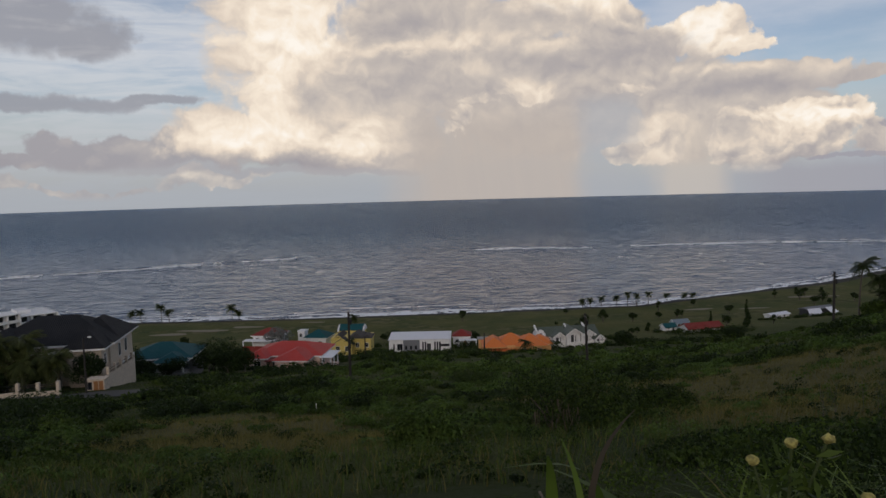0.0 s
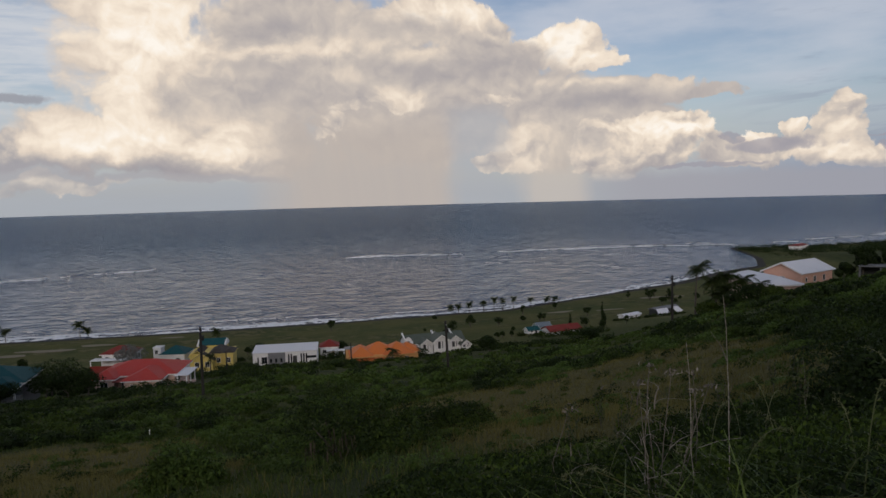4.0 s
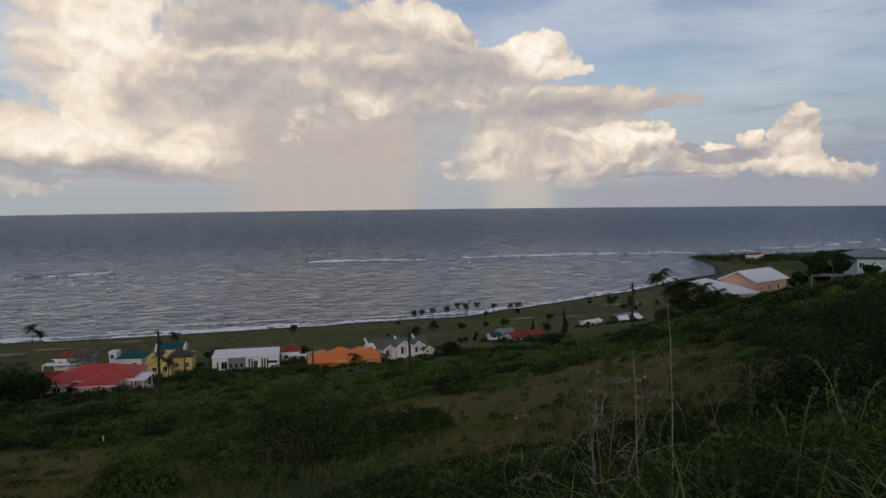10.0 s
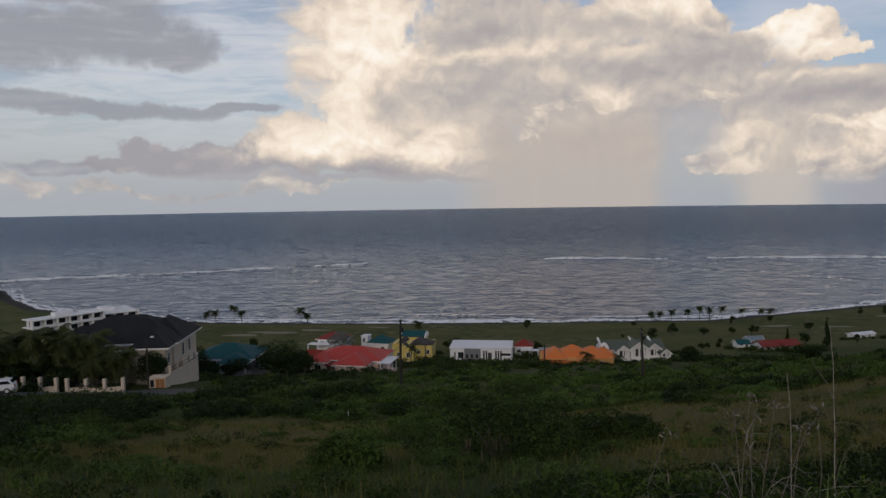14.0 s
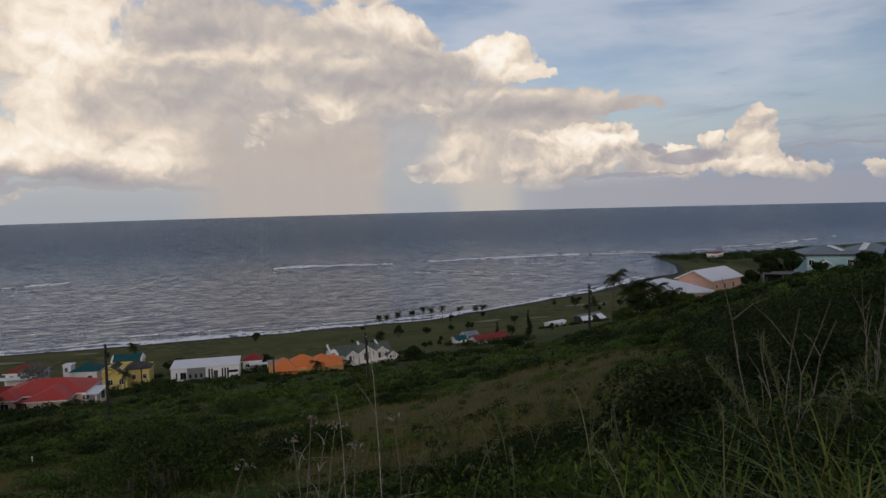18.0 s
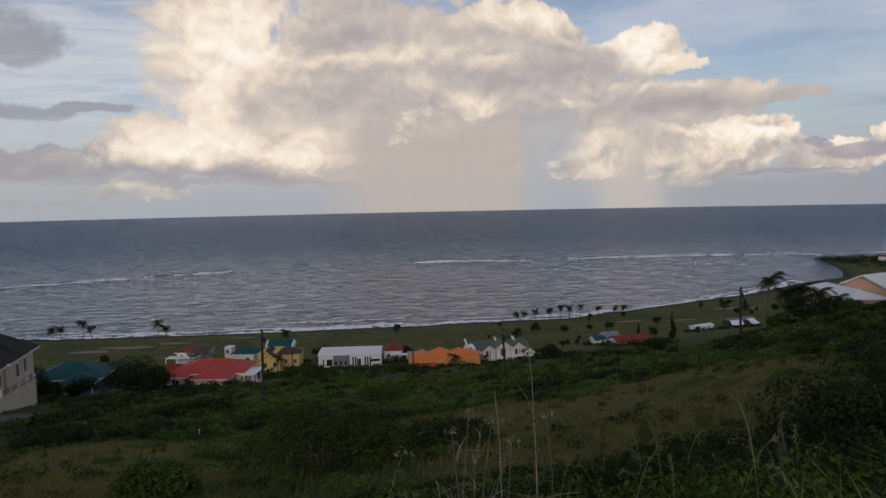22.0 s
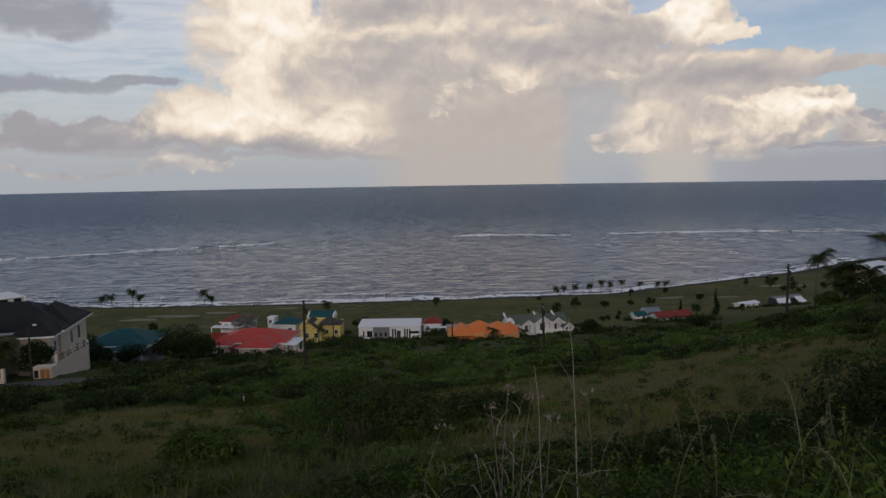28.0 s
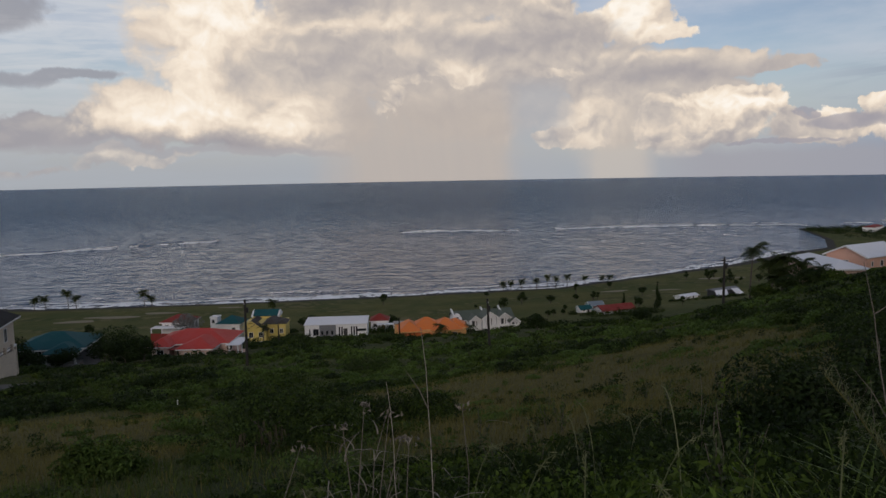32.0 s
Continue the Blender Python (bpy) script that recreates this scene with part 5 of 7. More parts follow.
hut(-214.0, 243.0, -40, 7.4, 5.0, 2.9, 0.6, WHITE_ROOF, WHITE_WALL, "plain white block-built shed in the field")
pink_house()
white_roofed_annex()
blue_house()
carport()
hotel()
far_building(-384, 448, -40, 16, 9, 4.5, WHITE_ROOF, "white bungalow among trees on the point")
far_building(-398, 430, -40, 11, 7, 3.5, WHITE_ROOF, "white bungalow with a pale roof on the point")
far_building(448, 585, 35, 24, 9, 4.0, BRICK_ROOF, "long white building on the far headland")

# ---- road, poles and car ----
def road():
    xs = np.linspace(-150, -38, 90)
    ys = np.interp(xs, (-150, -110, -80, -65.4, -52.8, -46, -38), (62, 66, 74.0, 80.5, 86.6, 89.8, 92.0))
    rows = np.linspace(-2.6, 2.6, 5)
    d = np.gradient(ys, xs)
    nx, ny = -d / np.hypot(1, d), 1 / np.hypot(1, d)
    vx, vy = xs[:, None] + nx[:, None] * rows, ys[:, None] + ny[:, None] * rows
    mid = land(xs, ys)[:, None] * np.ones((1, 5))
    z = np.maximum(land(vx, vy), mid - 0.6) + 0.12
    me = fast_mesh("road", np.stack([vx.ravel(), vy.ravel(), z.ravel()], 1), grid_faces(5, 90), [ASPHALT], True)
    tagged(new("road", me), "narrow worn asphalt road along the villa's fence", "road", kind="structure")


def utility_pole(x, y, tall, lean, label, arm=True):
    p = thing("utility_pole", x, y, gz(x, y), 0.0, label, "utility pole", "poles down the slope")
    part("shaft", tube_bm(((0, 0, -1.0), (lean * 0.5, 0, tall * 0.5), (lean, 0, tall)), (0.23, 0.20, 0.16), 10), POLE_WOOD, p)
    if arm:
        box(p, "crossarm", lean - 0.09, lean + 0.09, -0.9, 0.9, tall - 0.75, tall - 0.6, POLE_WOOD, bevel=0.01)
        for k in (-0.8, 0.0, 0.8):
            part("insulator", tube_bm(((lean, k, tall - 0.6), (lean, k, tall - 0.42)), (0.05, 0.035), 8), LENS, p)
        part("transformer", tube_bm(((lean + 0.3, 0, tall - 2.0), (lean + 0.3, 0, tall - 1.2)), (0.2, 0.2), 10), IRON, p)


def street_lamp(x, y):
    p = thing("street_lamp", x, y, gz(x, y), 0.0, "dark pole with a small street lamp by the gate", "street lamp")
    part("shaft", tube_bm(((0, 0, -1.0), (0, 0, 7.4)), (0.16, 0.11), 10), POLE_WOOD, p)
    part("arm", tube_bm(((0, 0, 7.2), (0.5, -0.2, 7.6), (0.9, -0.3, 7.7)), (0.04, 0.04, 0.03), 6), IRON, p)
    bm = bmesh.new()
    bmesh.ops.create_uvsphere(bm, u_segments=12, v_segments=8, radius=0.3)
    bm.transform(pose(1.0, -0.3, 7.65) @ Matrix.Diagonal((1.0, 0.6, 0.45, 1.0)))
    part("lamp_head", bm, LENS, p, "pale grey lamp head", True)


def white_suv(x, y, turn):
    c = thing("car", x, y, gz(x, y) + 0.14, turn, "white sport utility vehicle parked on the road", "car")
    side = [(-2.2, 0.45), (-2.25, 0.95), (-2.0, 1.08), (-1.1, 1.2), (-0.45, 1.72), (1.6, 1.76), (2.1, 1.25), (2.2, 0.95), (2.2, 0.42)]
    bm = prism_bm(side, -0.88, 0.88)
    bmesh.ops.bevel(bm, geom=bm.edges[:], offset=0.09, segments=3, affect='EDGES', profile=0.6)
    part("body", bm, CAR_WHITE, c, "", True)
    for s in (-1, 1):
        bm = prism_bm([(-0.95, 1.22), (-0.38, 1.62), (1.5, 1.66), (1.85, 1.24)], s * 0.885 - 0.01, s * 0.885 + 0.01)
        part("side_window", bm, GLASS, c)
        part("wing_mirror", box_bm(-1.05, -0.9, s * 0.9 - 0.1 + s * 0.06, s * 0.9 + 0.1 + s * 0.06, 1.15, 1.3, 0.03), CAR_WHITE, c)
        part("headlight", box_bm(-2.26, -2.1, s * 0.62 - 0.17, s * 0.62 + 0.17, 0.8, 0.95, 0.03), LENS, c)
        part("tail_light", box_bm(2.14, 2.24, s * 0.7 - 0.1, s * 0.7 + 0.1, 0.9, 1.2, 0.02), RED_ROOF, c)
        for u in (-1.35, 1.35):
            w = part("wheel", tube_bm(((u, s * 0.74, 0.36), (u, s * 0.93, 0.36)), (0.36, 0.36), 20), RUBBER, c)
            part("rim", tube_bm(((u, s * 0.931, 0.36), (u, s * 0.945, 0.36)), (0.22, 0.2), 14), LENS, w)
    part("windscreen", box_bm(-0.02, 0.02, -0.72, 0.72, -0.33, 0.33), GLASS, c).matrix_local = pose(-0.80, 0, 1.47, 0, 51, 0)
    part("rear_window", box_bm(-0.02, 0.02, -0.7, 0.7, -0.22, 0.22), GLASS, c).matrix_local = pose(1.88, 0, 1.5, 0, -45, 0)
    part("bumper", box_bm(-2.32, -2.15, -0.85, 0.85, 0.42, 0.66, 0.05), TRIM_DARK, c)


road()
utility_pole(-15.0, 107.6, 10.2, 0.05, "dark wooden utility pole standing in the scrub below the slope")
utility_pole(23.4, 113.9, 8.9, -0.35, "slightly leaning dark wooden utility pole in the scrub")
utility_pole(63.0, 112.2, 8.6, 0.0, "dark wooden utility pole near the hillside houses")
utility_pole(-24.0, 206.0, 6.0, 0.0, "short wooden pole in front of the yellow house", False)
utility_pole(11.0, 196.0, 5.6, 0.0, "short wooden pole beside the orange-roofed house", False)
street_lamp(-47.9, 91.5)
white_suv(-63.2, 82.2, 25.0)


# ---- plants ----
def leaves(centres, normals_up, length, width, rng, fold=0.25):
    """Corners and faces of folded leaves, one quad each, at the centres, turned at random."""
    n = len(centres)
    a = rng.normal(0, 1, (n, 3))
    if np.ndim(normals_up):
        a = a * 0.62 + normals_up
    else:
        a[:, 2] = a[:, 2] * 0.6 + normals_up
    a /= np.linalg.norm(a, axis=1)[:, None]
    b = np.cross(a, rng.normal(0, 1, (n, 3)))
    b /= np.linalg.norm(b, axis=1)[:, None] + 1e-9
    c = np.cross(a, b)
    L, W = np.asarray(length).reshape(-1, 1), np.asarray(width).reshape(-1, 1)
    v = np.stack([centres - b * L * 0.5, centres + c * W * 0.5 + a * W * fold, centres + b * L * 0.5, centres - c * W * 0.5 + a * W * fold], 1)
    f = np.arange(4 * n).reshape(n, 4)
    return v.reshape(-1, 3), f


def bush_cloud(rng, n, rx, ry, rz, lumps=5):
    """Points spread through the shells of a few overlapping lumps standing on the ground."""
    c = rng.uniform(-0.55, 0.55, (lumps, 3)) * (rx, ry, 0.0)
    c[:, 2] = rng.uniform(0.25, 0.6, lumps) * rz
    r = rng.uniform(0.4, 0.62, lumps)
    which = rng.integers(0, lumps, n)
    d = rng.normal(0, 1, (n, 3))
    d /= np.linalg.norm(d, axis=1)[:, None]
    p = c[which] + d * (r[which] * rng.uniform(0.72, 1.06, n) ** 0.6)[:, None] * (rx, ry, rz * 0.8)
    p[:, 2] = np.abs(p[:, 2])
    face = d + (0.0, 0.0, 0.35)
    return p, face


def stuff(name, verts, faces, mats, label, category, index=None):
    me = fast_mesh(name, np.concatenate(verts) if isinstance(verts, list) else verts, faces, mats, False, index)
    return tagged(new(name, me), label, category, kind="stuff")


class Heap:
    """Gathers many small leaves into one mesh."""
    def __init__(self):
        self.v, self.f, self.i, self.n = [], [], [], 0

    def add(self, v, f, slot=0):
        self.v.append(v)
        self.f.append(f + self.n)
        self.i.append(np.full(len(f), slot))
        self.n += len(v)

    def make(self, name, mats, label, category):
        return stuff(name, np.concatenate(self.v), np.concatenate(self.f), mats, label, category, np.concatenate(self.i))


BUILT = ((-61, 107, 14), (-48, 98, 6), (-50, 107, 6), (-56, 142, 10), (-37, 165, 15), (-59, 230, 9), (-43, 235, 7), (-29, 224, 12), (-8, 227, 13), (5, 241, 7), (21, 204, 13), (41, 220, 14),
         (96, 261, 8), (88, 271, 5), (138, 288, 6), (155, 290, 8), (-214, 243, 5), (106, 137, 10), (95, 134, 9), (110, 104, 9), (97, 104, 4))


def free_of_buildings(x, y, room=0.0):
    ok = np.ones(len(x), bool)
    for bx, by, r in BUILT:
        ok &= np.hypot(x - bx, y - by) > r * 0.9 + room
    on_road = np.abs(y - np.interp(x, (-150, -110, -80, -65.4, -52.8, -46, -38), (62, 66, 74.0, 80.5, 86.6, 89.8, 92.0))) < 4.0
    return ok & ~(on_road & (x < -38))


def patchy(x, y, size, seed):
    """Smooth pseudo-random value from 0 to 1 over the plan."""
    s = 0
    for k, w in enumerate((1.0, 0.6, 0.35)):
        f = (2 ** k) / size
        s = s + w * np.sin(x * f * 1.3 + 3.1 * np.sin(y * f * 0.7 + seed + k)) * np.sin(y * f * 1.1 + 2.3 * np.sin(x * f * 0.6 + seed * 1.7 - k))
    return 0.5 + s / 3.0


def hillside_shrubs():
    """Scrub over the whole slope but the dry clearings: low pale growth between darker thickets."""
    rng = np.random.default_rng(5)
    heaps = [Heap(), Heap(), Heap()]
    bands = ((15, 45, 380, 640, 0.105), (45, 85, 760, 380, 0.19), (85, 150, 1350, 130, 0.37), (150, 240, 1100, 70, 0.56))
    for lo, hi, count, leaf_count, size in bands:
        a = np.radians(rng.uniform(-50, 62, count * 3))
        r = np.sqrt(rng.uniform(lo ** 2, hi ** 2, count * 3))
        x, y = 2.5 + r * np.sin(a), r * np.cos(a)
        thick = patchy(x, y, 6.5, 1.0) * 0.7 + 0.3 * patchy(x, y, 24.0, 4.0) + 0.2 * ease(x - 0.55 * y, -10, 30) + rng.uniform(-0.2, 0.2, len(x))
        bare = in_clearing(x, y)
        ok = free_of_buildings(x, y, 1.5) & (shore_gap(x, y) > 97) & (rng.random(len(x)) > bare * 0.9)
        for k in np.flatnonzero(ok)[:count]:
            w = float(thick[k]) - 0.5 * float(bare[k])
            if ((x[k] - 10) / 15) ** 2 + ((y[k] - 58) / 38) ** 2 < 1:
                w = min(w, 0.40 + rng.uniform(0, 0.08))
            if x[k] < -42 and 60 < y[k] < 84:
                w = min(w, 0.30)
            tall = float(np.clip(0.35 + 3.0 * max(0.0, w - 0.32) * rng.uniform(0.6, 1.3), 0.3, 2.6)) * (0.6 if r[k] < 45 else 1.0)
            tall = max(0.3, tall * (1 - 0.62 * float(ease(x[k] - 0.55 * y[k], -20, 10) * ease(r[k], 70, 115))))
            wide = tall * rng.uniform(0.8, 1.3) + 0.35
            p, face = bush_cloud(rng, leaf_count, wide, wide, tall)
            p = p + (x[k], y[k], 0)
            p[:, 2] += land(p[:, 0], p[:, 1]) - 0.1
            v, f = leaves(p, face, size * rng.uniform(0.8, 1.8, leaf_count), size * rng.uniform(0.5, 1.1, leaf_count), rng)
            tone = 0.55 * patchy(x[k], y[k], 4.5, 8.0) + 0.35 * patchy(x[k], y[k], 11.0, 2.0) + 0.45 * (w - 0.3) + rng.uniform(-0.14, 0.14) - 0.15 * float(ease(r[k], 45, 80) * (1 - ease(r[k], 150, 190))) + 0.30 * float(ease(-x[k], 10, 35))
            which = 0 if tone < 0.44 else 1 if tone < 0.60 else 2
            heaps[which].add(v, f)
    # small low bushes scattered between, over the clearings' edges too
    for lo, hi, count, leaf_count, size in ((8, 30, 900, 150, 0.055), (26, 60, 900, 110, 0.085), (60, 130, 1100, 55, 0.17)):
        a = np.radians(rng.uniform(-48, 60, count))
        r = np.sqrt(rng.uniform(lo ** 2, hi ** 2, count))
        x, y = 2.5 + r * np.sin(a), r * np.cos(a)
        ok = free_of_buildings(x, y, 0.5) & (rng.random(count) > in_clearing(x, y) * 0.55)
        for k in np.flatnonzero(ok):
            tall = rng.uniform(0.22, 0.8) ** 1.2 * (0.62 if lo < 20 else 1.0 if lo < 50 else 1.2)
            wide = tall * rng.uniform(0.6, 1.1)
            p, face = bush_cloud(rng, leaf_count, wide, wide, tall, 4)
            p = p + (x[k], y[k], 0)
            p[:, 2] += land(p[:, 0], p[:, 1]) - 0.06
            v, f = leaves(p, face, size * rng.uniform(0.7, 1.7, leaf_count), size * rng.uniform(0.4, 1.0, leaf_count), rng)
            heaps[int(np.clip(3.2 * patchy(x[k], y[k], 3.5, 6.0) - 0.1 + rng.uniform(-0.6, 0.6), 0, 2.4))].add(v, f)
    for heap, mat, label in zip(heaps, (MEADOW, SCRUB, SCRUB_DARK), ("low yellow-green growth between the bushes", "dense green scrub bushes over the hillside", "dark thorny thickets on the hillside")):
        heap.make("scrub", [mat], label, "scrub")


def blades(x, y, z, tall, width, rng, droop=0.6, segments=2):
    """Arching grass blades as strips of quads narrowing to the tip."""
    n = len(x)
    a = rng.uniform(0, 2 * np.pi, n)
    out = np.stack([np.cos(a), np.sin(a), np.zeros(n)], 1)
    across = np.stack([-np.sin(a), np.cos(a), np.zeros(n)], 1)
    tall, bend = np.asarray(tall), droop * rng.uniform(0.2, 1.2, n)
    root = np.stack([x, y, z], 1)
    rows = []
    for s in range(segments + 1):
        t = s / segments
        c = root + out * (tall * bend * t * t)[:, None]
        c[:, 2] += tall * (t - 0.45 * bend * t * t)
        w = (width * (1 - 0.9 * t ** 1.7))[:, None] * 0.5 if np.ndim(width) else width * (1 - 0.9 * t ** 1.7) * 0.5
        rows.append(np.stack([c - across * w, c + across * w], 1))
    v = np.stack(rows, 1).reshape(n, -1, 3)
    k = 2 * (segments + 1)
    f = np.concatenate([np.array([[2 * s, 2 * s + 1, 2 * s + 3, 2 * s + 2]]) for s in range(segments)])
    return v.reshape(-1, 3), (np.arange(n)[:, None, None] * k + f[None]).reshape(-1, 4)


def hillside_grass():
    rng = np.random.default_rng(8)
    green, dry = Heap(), Heap()
    for lo, hi, count, tall, width, segs in ((8, 30, 60000, 0.30, 0.016, 2), (30, 75, 90000, 0.34, 0.035, 1), (75, 150, 50000, 0.42, 0.09, 1)):
        a = np.radians(rng.uniform(-48, 60, count))
        r = np.sqrt(rng.uniform(lo ** 2, hi ** 2, count))
        x, y = 2.5 + r * np.sin(a), r * np.cos(a)
        ok = free_of_buildings(x, y, -1.0)
        x, y = x[ok], y[ok]
        straw = in_clearing(x, y) * 0.8 + 0.5 * patchy(x, y, 12.0, 3.0) + rng.uniform(-0.3, 0.3, len(x)) > 0.55
        h = tall * rng.uniform(0.4, 1.3, len(x))
        for mask, heap in ((~straw, green), (straw, dry)):
            v, f = blades(x[mask], y[mask], land(x[mask], y[mask]) - 0.03, h[mask], width * rng.uniform(0.6, 1.4, mask.sum()), rng, 0.7, segs)
            heap.add(v, f)
    green.make("grass", [GRASS], "rough green hillside grass between the bushes", "grass")
    dry.make("grass", [STRAW], "dry brown grass in the open clearings", "grass")


def palm_meshes(seed, tall, lean, fronds, reach, leaf=PALM_LEAF, far=True, droop=1.0):
    """Trunk and crown of one palm."""
    rng = np.random.default_rng(seed)
    bend = [(lean * t * t, 0.15 * lean * math.sin(3 * t), tall * t) for t in np.linspace(0, 1, 9)]
    trunk = tube_bm([(0, 0, -0.6)] + bend[1:], [0.26] + [0.19 - 0.07 * k / 8 for k in range(1, 9)], 8)
    top = np.array(bend[-1])
    heap = Heap()
    for k in range(fronds):
        turn = 2 * math.pi * (k / fronds + rng.uniform(-0.03, 0.03))
        rise = rng.uniform(-0.9, 1.15)
        t = np.linspace(0.02, 1, 16 if far else 30)
        span = reach * rng.uniform(0.8, 1.1)
        flat = span * (1 - 0.3 * abs(rise - 0.2))
        out = np.stack([np.cos(turn) * flat * t, np.sin(turn) * flat * t, span * (rise * 0.8 * t - 0.62 * droop * t ** 2)], 1) + top
        d = np.gradient(out, axis=0)
        d /= np.linalg.norm(d, axis=1)[:, None]
        side = np.cross(d, (0, 0, 1.0))
        side /= np.linalg.norm(side, axis=1)[:, None] + 1e-9
        w = span * 0.27 * np.sin(np.pi * np.clip(t * 0.88 + 0.12, 0, 1)) ** 0.7
        spine = 0.05 * (1 - 0.8 * t)
        m = len(t)
        rib = np.stack([out - side * spine[:, None], out + side * spine[:, None]], 1).reshape(-1, 3)
        heap.add(rib, np.array([[2 * i, 2 * i + 1, 2 * i + 3, 2 * i + 2] for i in range(m - 1)]))
        half = span / m * 0.42
        for s in (-1, 1):
            tip = out + s * side * w[:, None] + d * (w * 0.45)[:, None] - np.array((0, 0, 1.0)) * (w * rng.uniform(0.35, 0.75, m))[:, None]
            quad = np.stack([out - d * half, out + d * half, tip + d * half * 0.25, tip - d * half * 0.25], 1)
            heap.add(quad.reshape(-1, 3), np.arange(4 * m).reshape(m, 4))
    crown = fast_mesh("crown", np.concatenate(heap.v), np.concatenate(heap.f), [leaf])
    return trunk, crown


def palm(x, y, turn, seed, tall, lean, fronds, reach, label, group="", far=True, leaf=PALM_LEAF, droop=1.0, z=None):
    p = thing("palm_tree", x, y, gz(x, y) if z is None else z, turn, label, "palm", group)
    trunk, crown = palm_meshes(seed, tall, lean, fronds, reach, leaf, far, droop)
    part("trunk", trunk, BARK, p, "", True)
    c = new("crown", crown)
    c.parent = p
    return p


def tree(x, y, seed, tall, wide, leaf, label, count=700, size=0.3, trunk=0.35, narrow=False, category="tree"):
    """Tapered trunk, forking limbs and a ragged crown of leaf clumps."""
    rng = np.random.default_rng(seed)
    t = thing("tree", x, y, gz(x, y), float(rng.uniform(0, 360)), label, category)
    fork = tall * trunk
    part("trunk", tube_bm(((0, 0, -0.5), (0.1, 0.05, fork * 0.6), (0.05, 0.1, fork * 1.1)), (0.10 + 0.02 * tall, 0.07 + 0.014 * tall, 0.05 + 0.010 * tall), 8), BARK, t, "", True)
    clumps, heap = [], Heap()
    limbs = 7 if not narrow else 12
    for k in range(limbs):
        a = 2 * math.pi * k / limbs + rng.uniform(-0.4, 0.4)
        if narrow:
            h = fork * 0.4 + (tall - fork * 0.4) * (k + 0.5) / limbs
            r = 0.4 * wide * (1 - 0.9 * (k + 0.5) / limbs) * rng.uniform(0.6, 1.0)
        else:
            h, r = tall * rng.uniform(0.42, 0.88), wide * rng.uniform(0.3, 0.72)
        end = (math.cos(a) * r, math.sin(a) * r, h)
        part("limb", tube_bm(((0.05, 0.1, fork * 0.9 if not narrow else h * 0.9), (end[0] * 0.5, end[1] * 0.5, (fork + h) / 2 if not narrow else h * 0.97), end), (0.035 * tall * 0.4, 0.02 * tall * 0.4, 0.015), 6), BARK, t)
        clumps.append((*end, wide * (rng.uniform(0.35, 0.55) if not narrow else 0.75 * (1.05 - (k + 0.5) / limbs))))
    if not narrow:
        clumps.append((0, 0, tall * 0.85, wide * 0.5))
    else:
        part("limb", tube_bm(((0.05, 0.1, fork), (0, 0, tall)), (0.02 * tall * 0.4, 0.02), 6), BARK, t)
        clumps.append((0, 0, tall * 0.97, wide * 0.15))
    per = count // len(clumps)
    for cx, cy, cz, cr in clumps:
        p = rng.normal(0, 1, (per, 3))
        p /= np.linalg.norm(p, axis=1)[:, None]
        face = p + (0.0, 0.0, 0.3)
        p = p * (cr * rng.uniform(0.45, 1.1, per) ** 0.5)[:, None] * (1, 1, 0.75) + (cx, cy, cz)
        v, f = leaves(p, face, size * rng.uniform(0.6, 1.5, per), size * rng.uniform(0.4, 0.9, per), rng)
        heap.add(v, f)
    c = new("crown", fast_mesh("crown", np.concatenate(heap.v), np.concatenate(heap.f), [leaf]))
    c.parent = t
    return t


def village_growth():
    """Overgrown hedges and bushes that crowd round the houses and hide the feet of their walls."""
    rng = np.random.default_rng(12)
    heaps = [Heap(), Heap()]
    rows = ((-48, -27, 156.5, 1.5, 2), (-67, -53, 222.5, 1.6, 2), (-38, -22, 213.5, 2.0, 2), (-24.5, -18.8, 222.0, 2.6, 3), (-19, 3, 220.8, 1.1, 2), (2.5, 12, 234.5, 2.2, 3),
            (9, 33, 195.5, 1.5, 2), (29, 52, 212.0, 1.5, 2), (52, 84, 212.0, 2.3, 5), (82, 112, 253.5, 2.5, 4), (79, 96, 262.5, 1.7, 2), (128, 166, 283.5, 1.3, 2), (-54, -44, 219.0, 2.2, 3), (-26, 60, 248.0, 1.5, 3), (-72, -40, 246.0, 1.8, 3), (-30, 12, 190.0, 1.9, 5), (-26, -12, 214.0, 2.2, 3))
    for x0, x1, y0, tall, deep in rows:
        for k in range(int((x1 - x0) * deep * 0.42)):
            x, y = rng.uniform(x0, x1), y0 + rng.uniform(-1.6, 0.4) * deep
            h = tall * rng.uniform(0.5, 1.25)
            w = h * rng.uniform(0.7, 1.15) + 0.3
            p, face = bush_cloud(rng, 90, w, w, h, 5)
            p = p + (x, y, 0)
            p[:, 2] += land(p[:, 0], p[:, 1]) - 0.1
            v, f = leaves(p, face, 0.46 * rng.uniform(0.6, 1.5, 90), 0.3 * rng.uniform(0.6, 1.2, 90), rng)
            heaps[0 if rng.random() < 0.68 else 1].add(v, f)
    for heap, mat, label in zip(heaps, (SCRUB_DARK, SCRUB), ("dark overgrown hedges round the houses", "green garden bushes between the houses")):
        heap.make("hedges", [mat], label, "hedge")


hillside_shrubs()
hillside_grass()
village_growth()

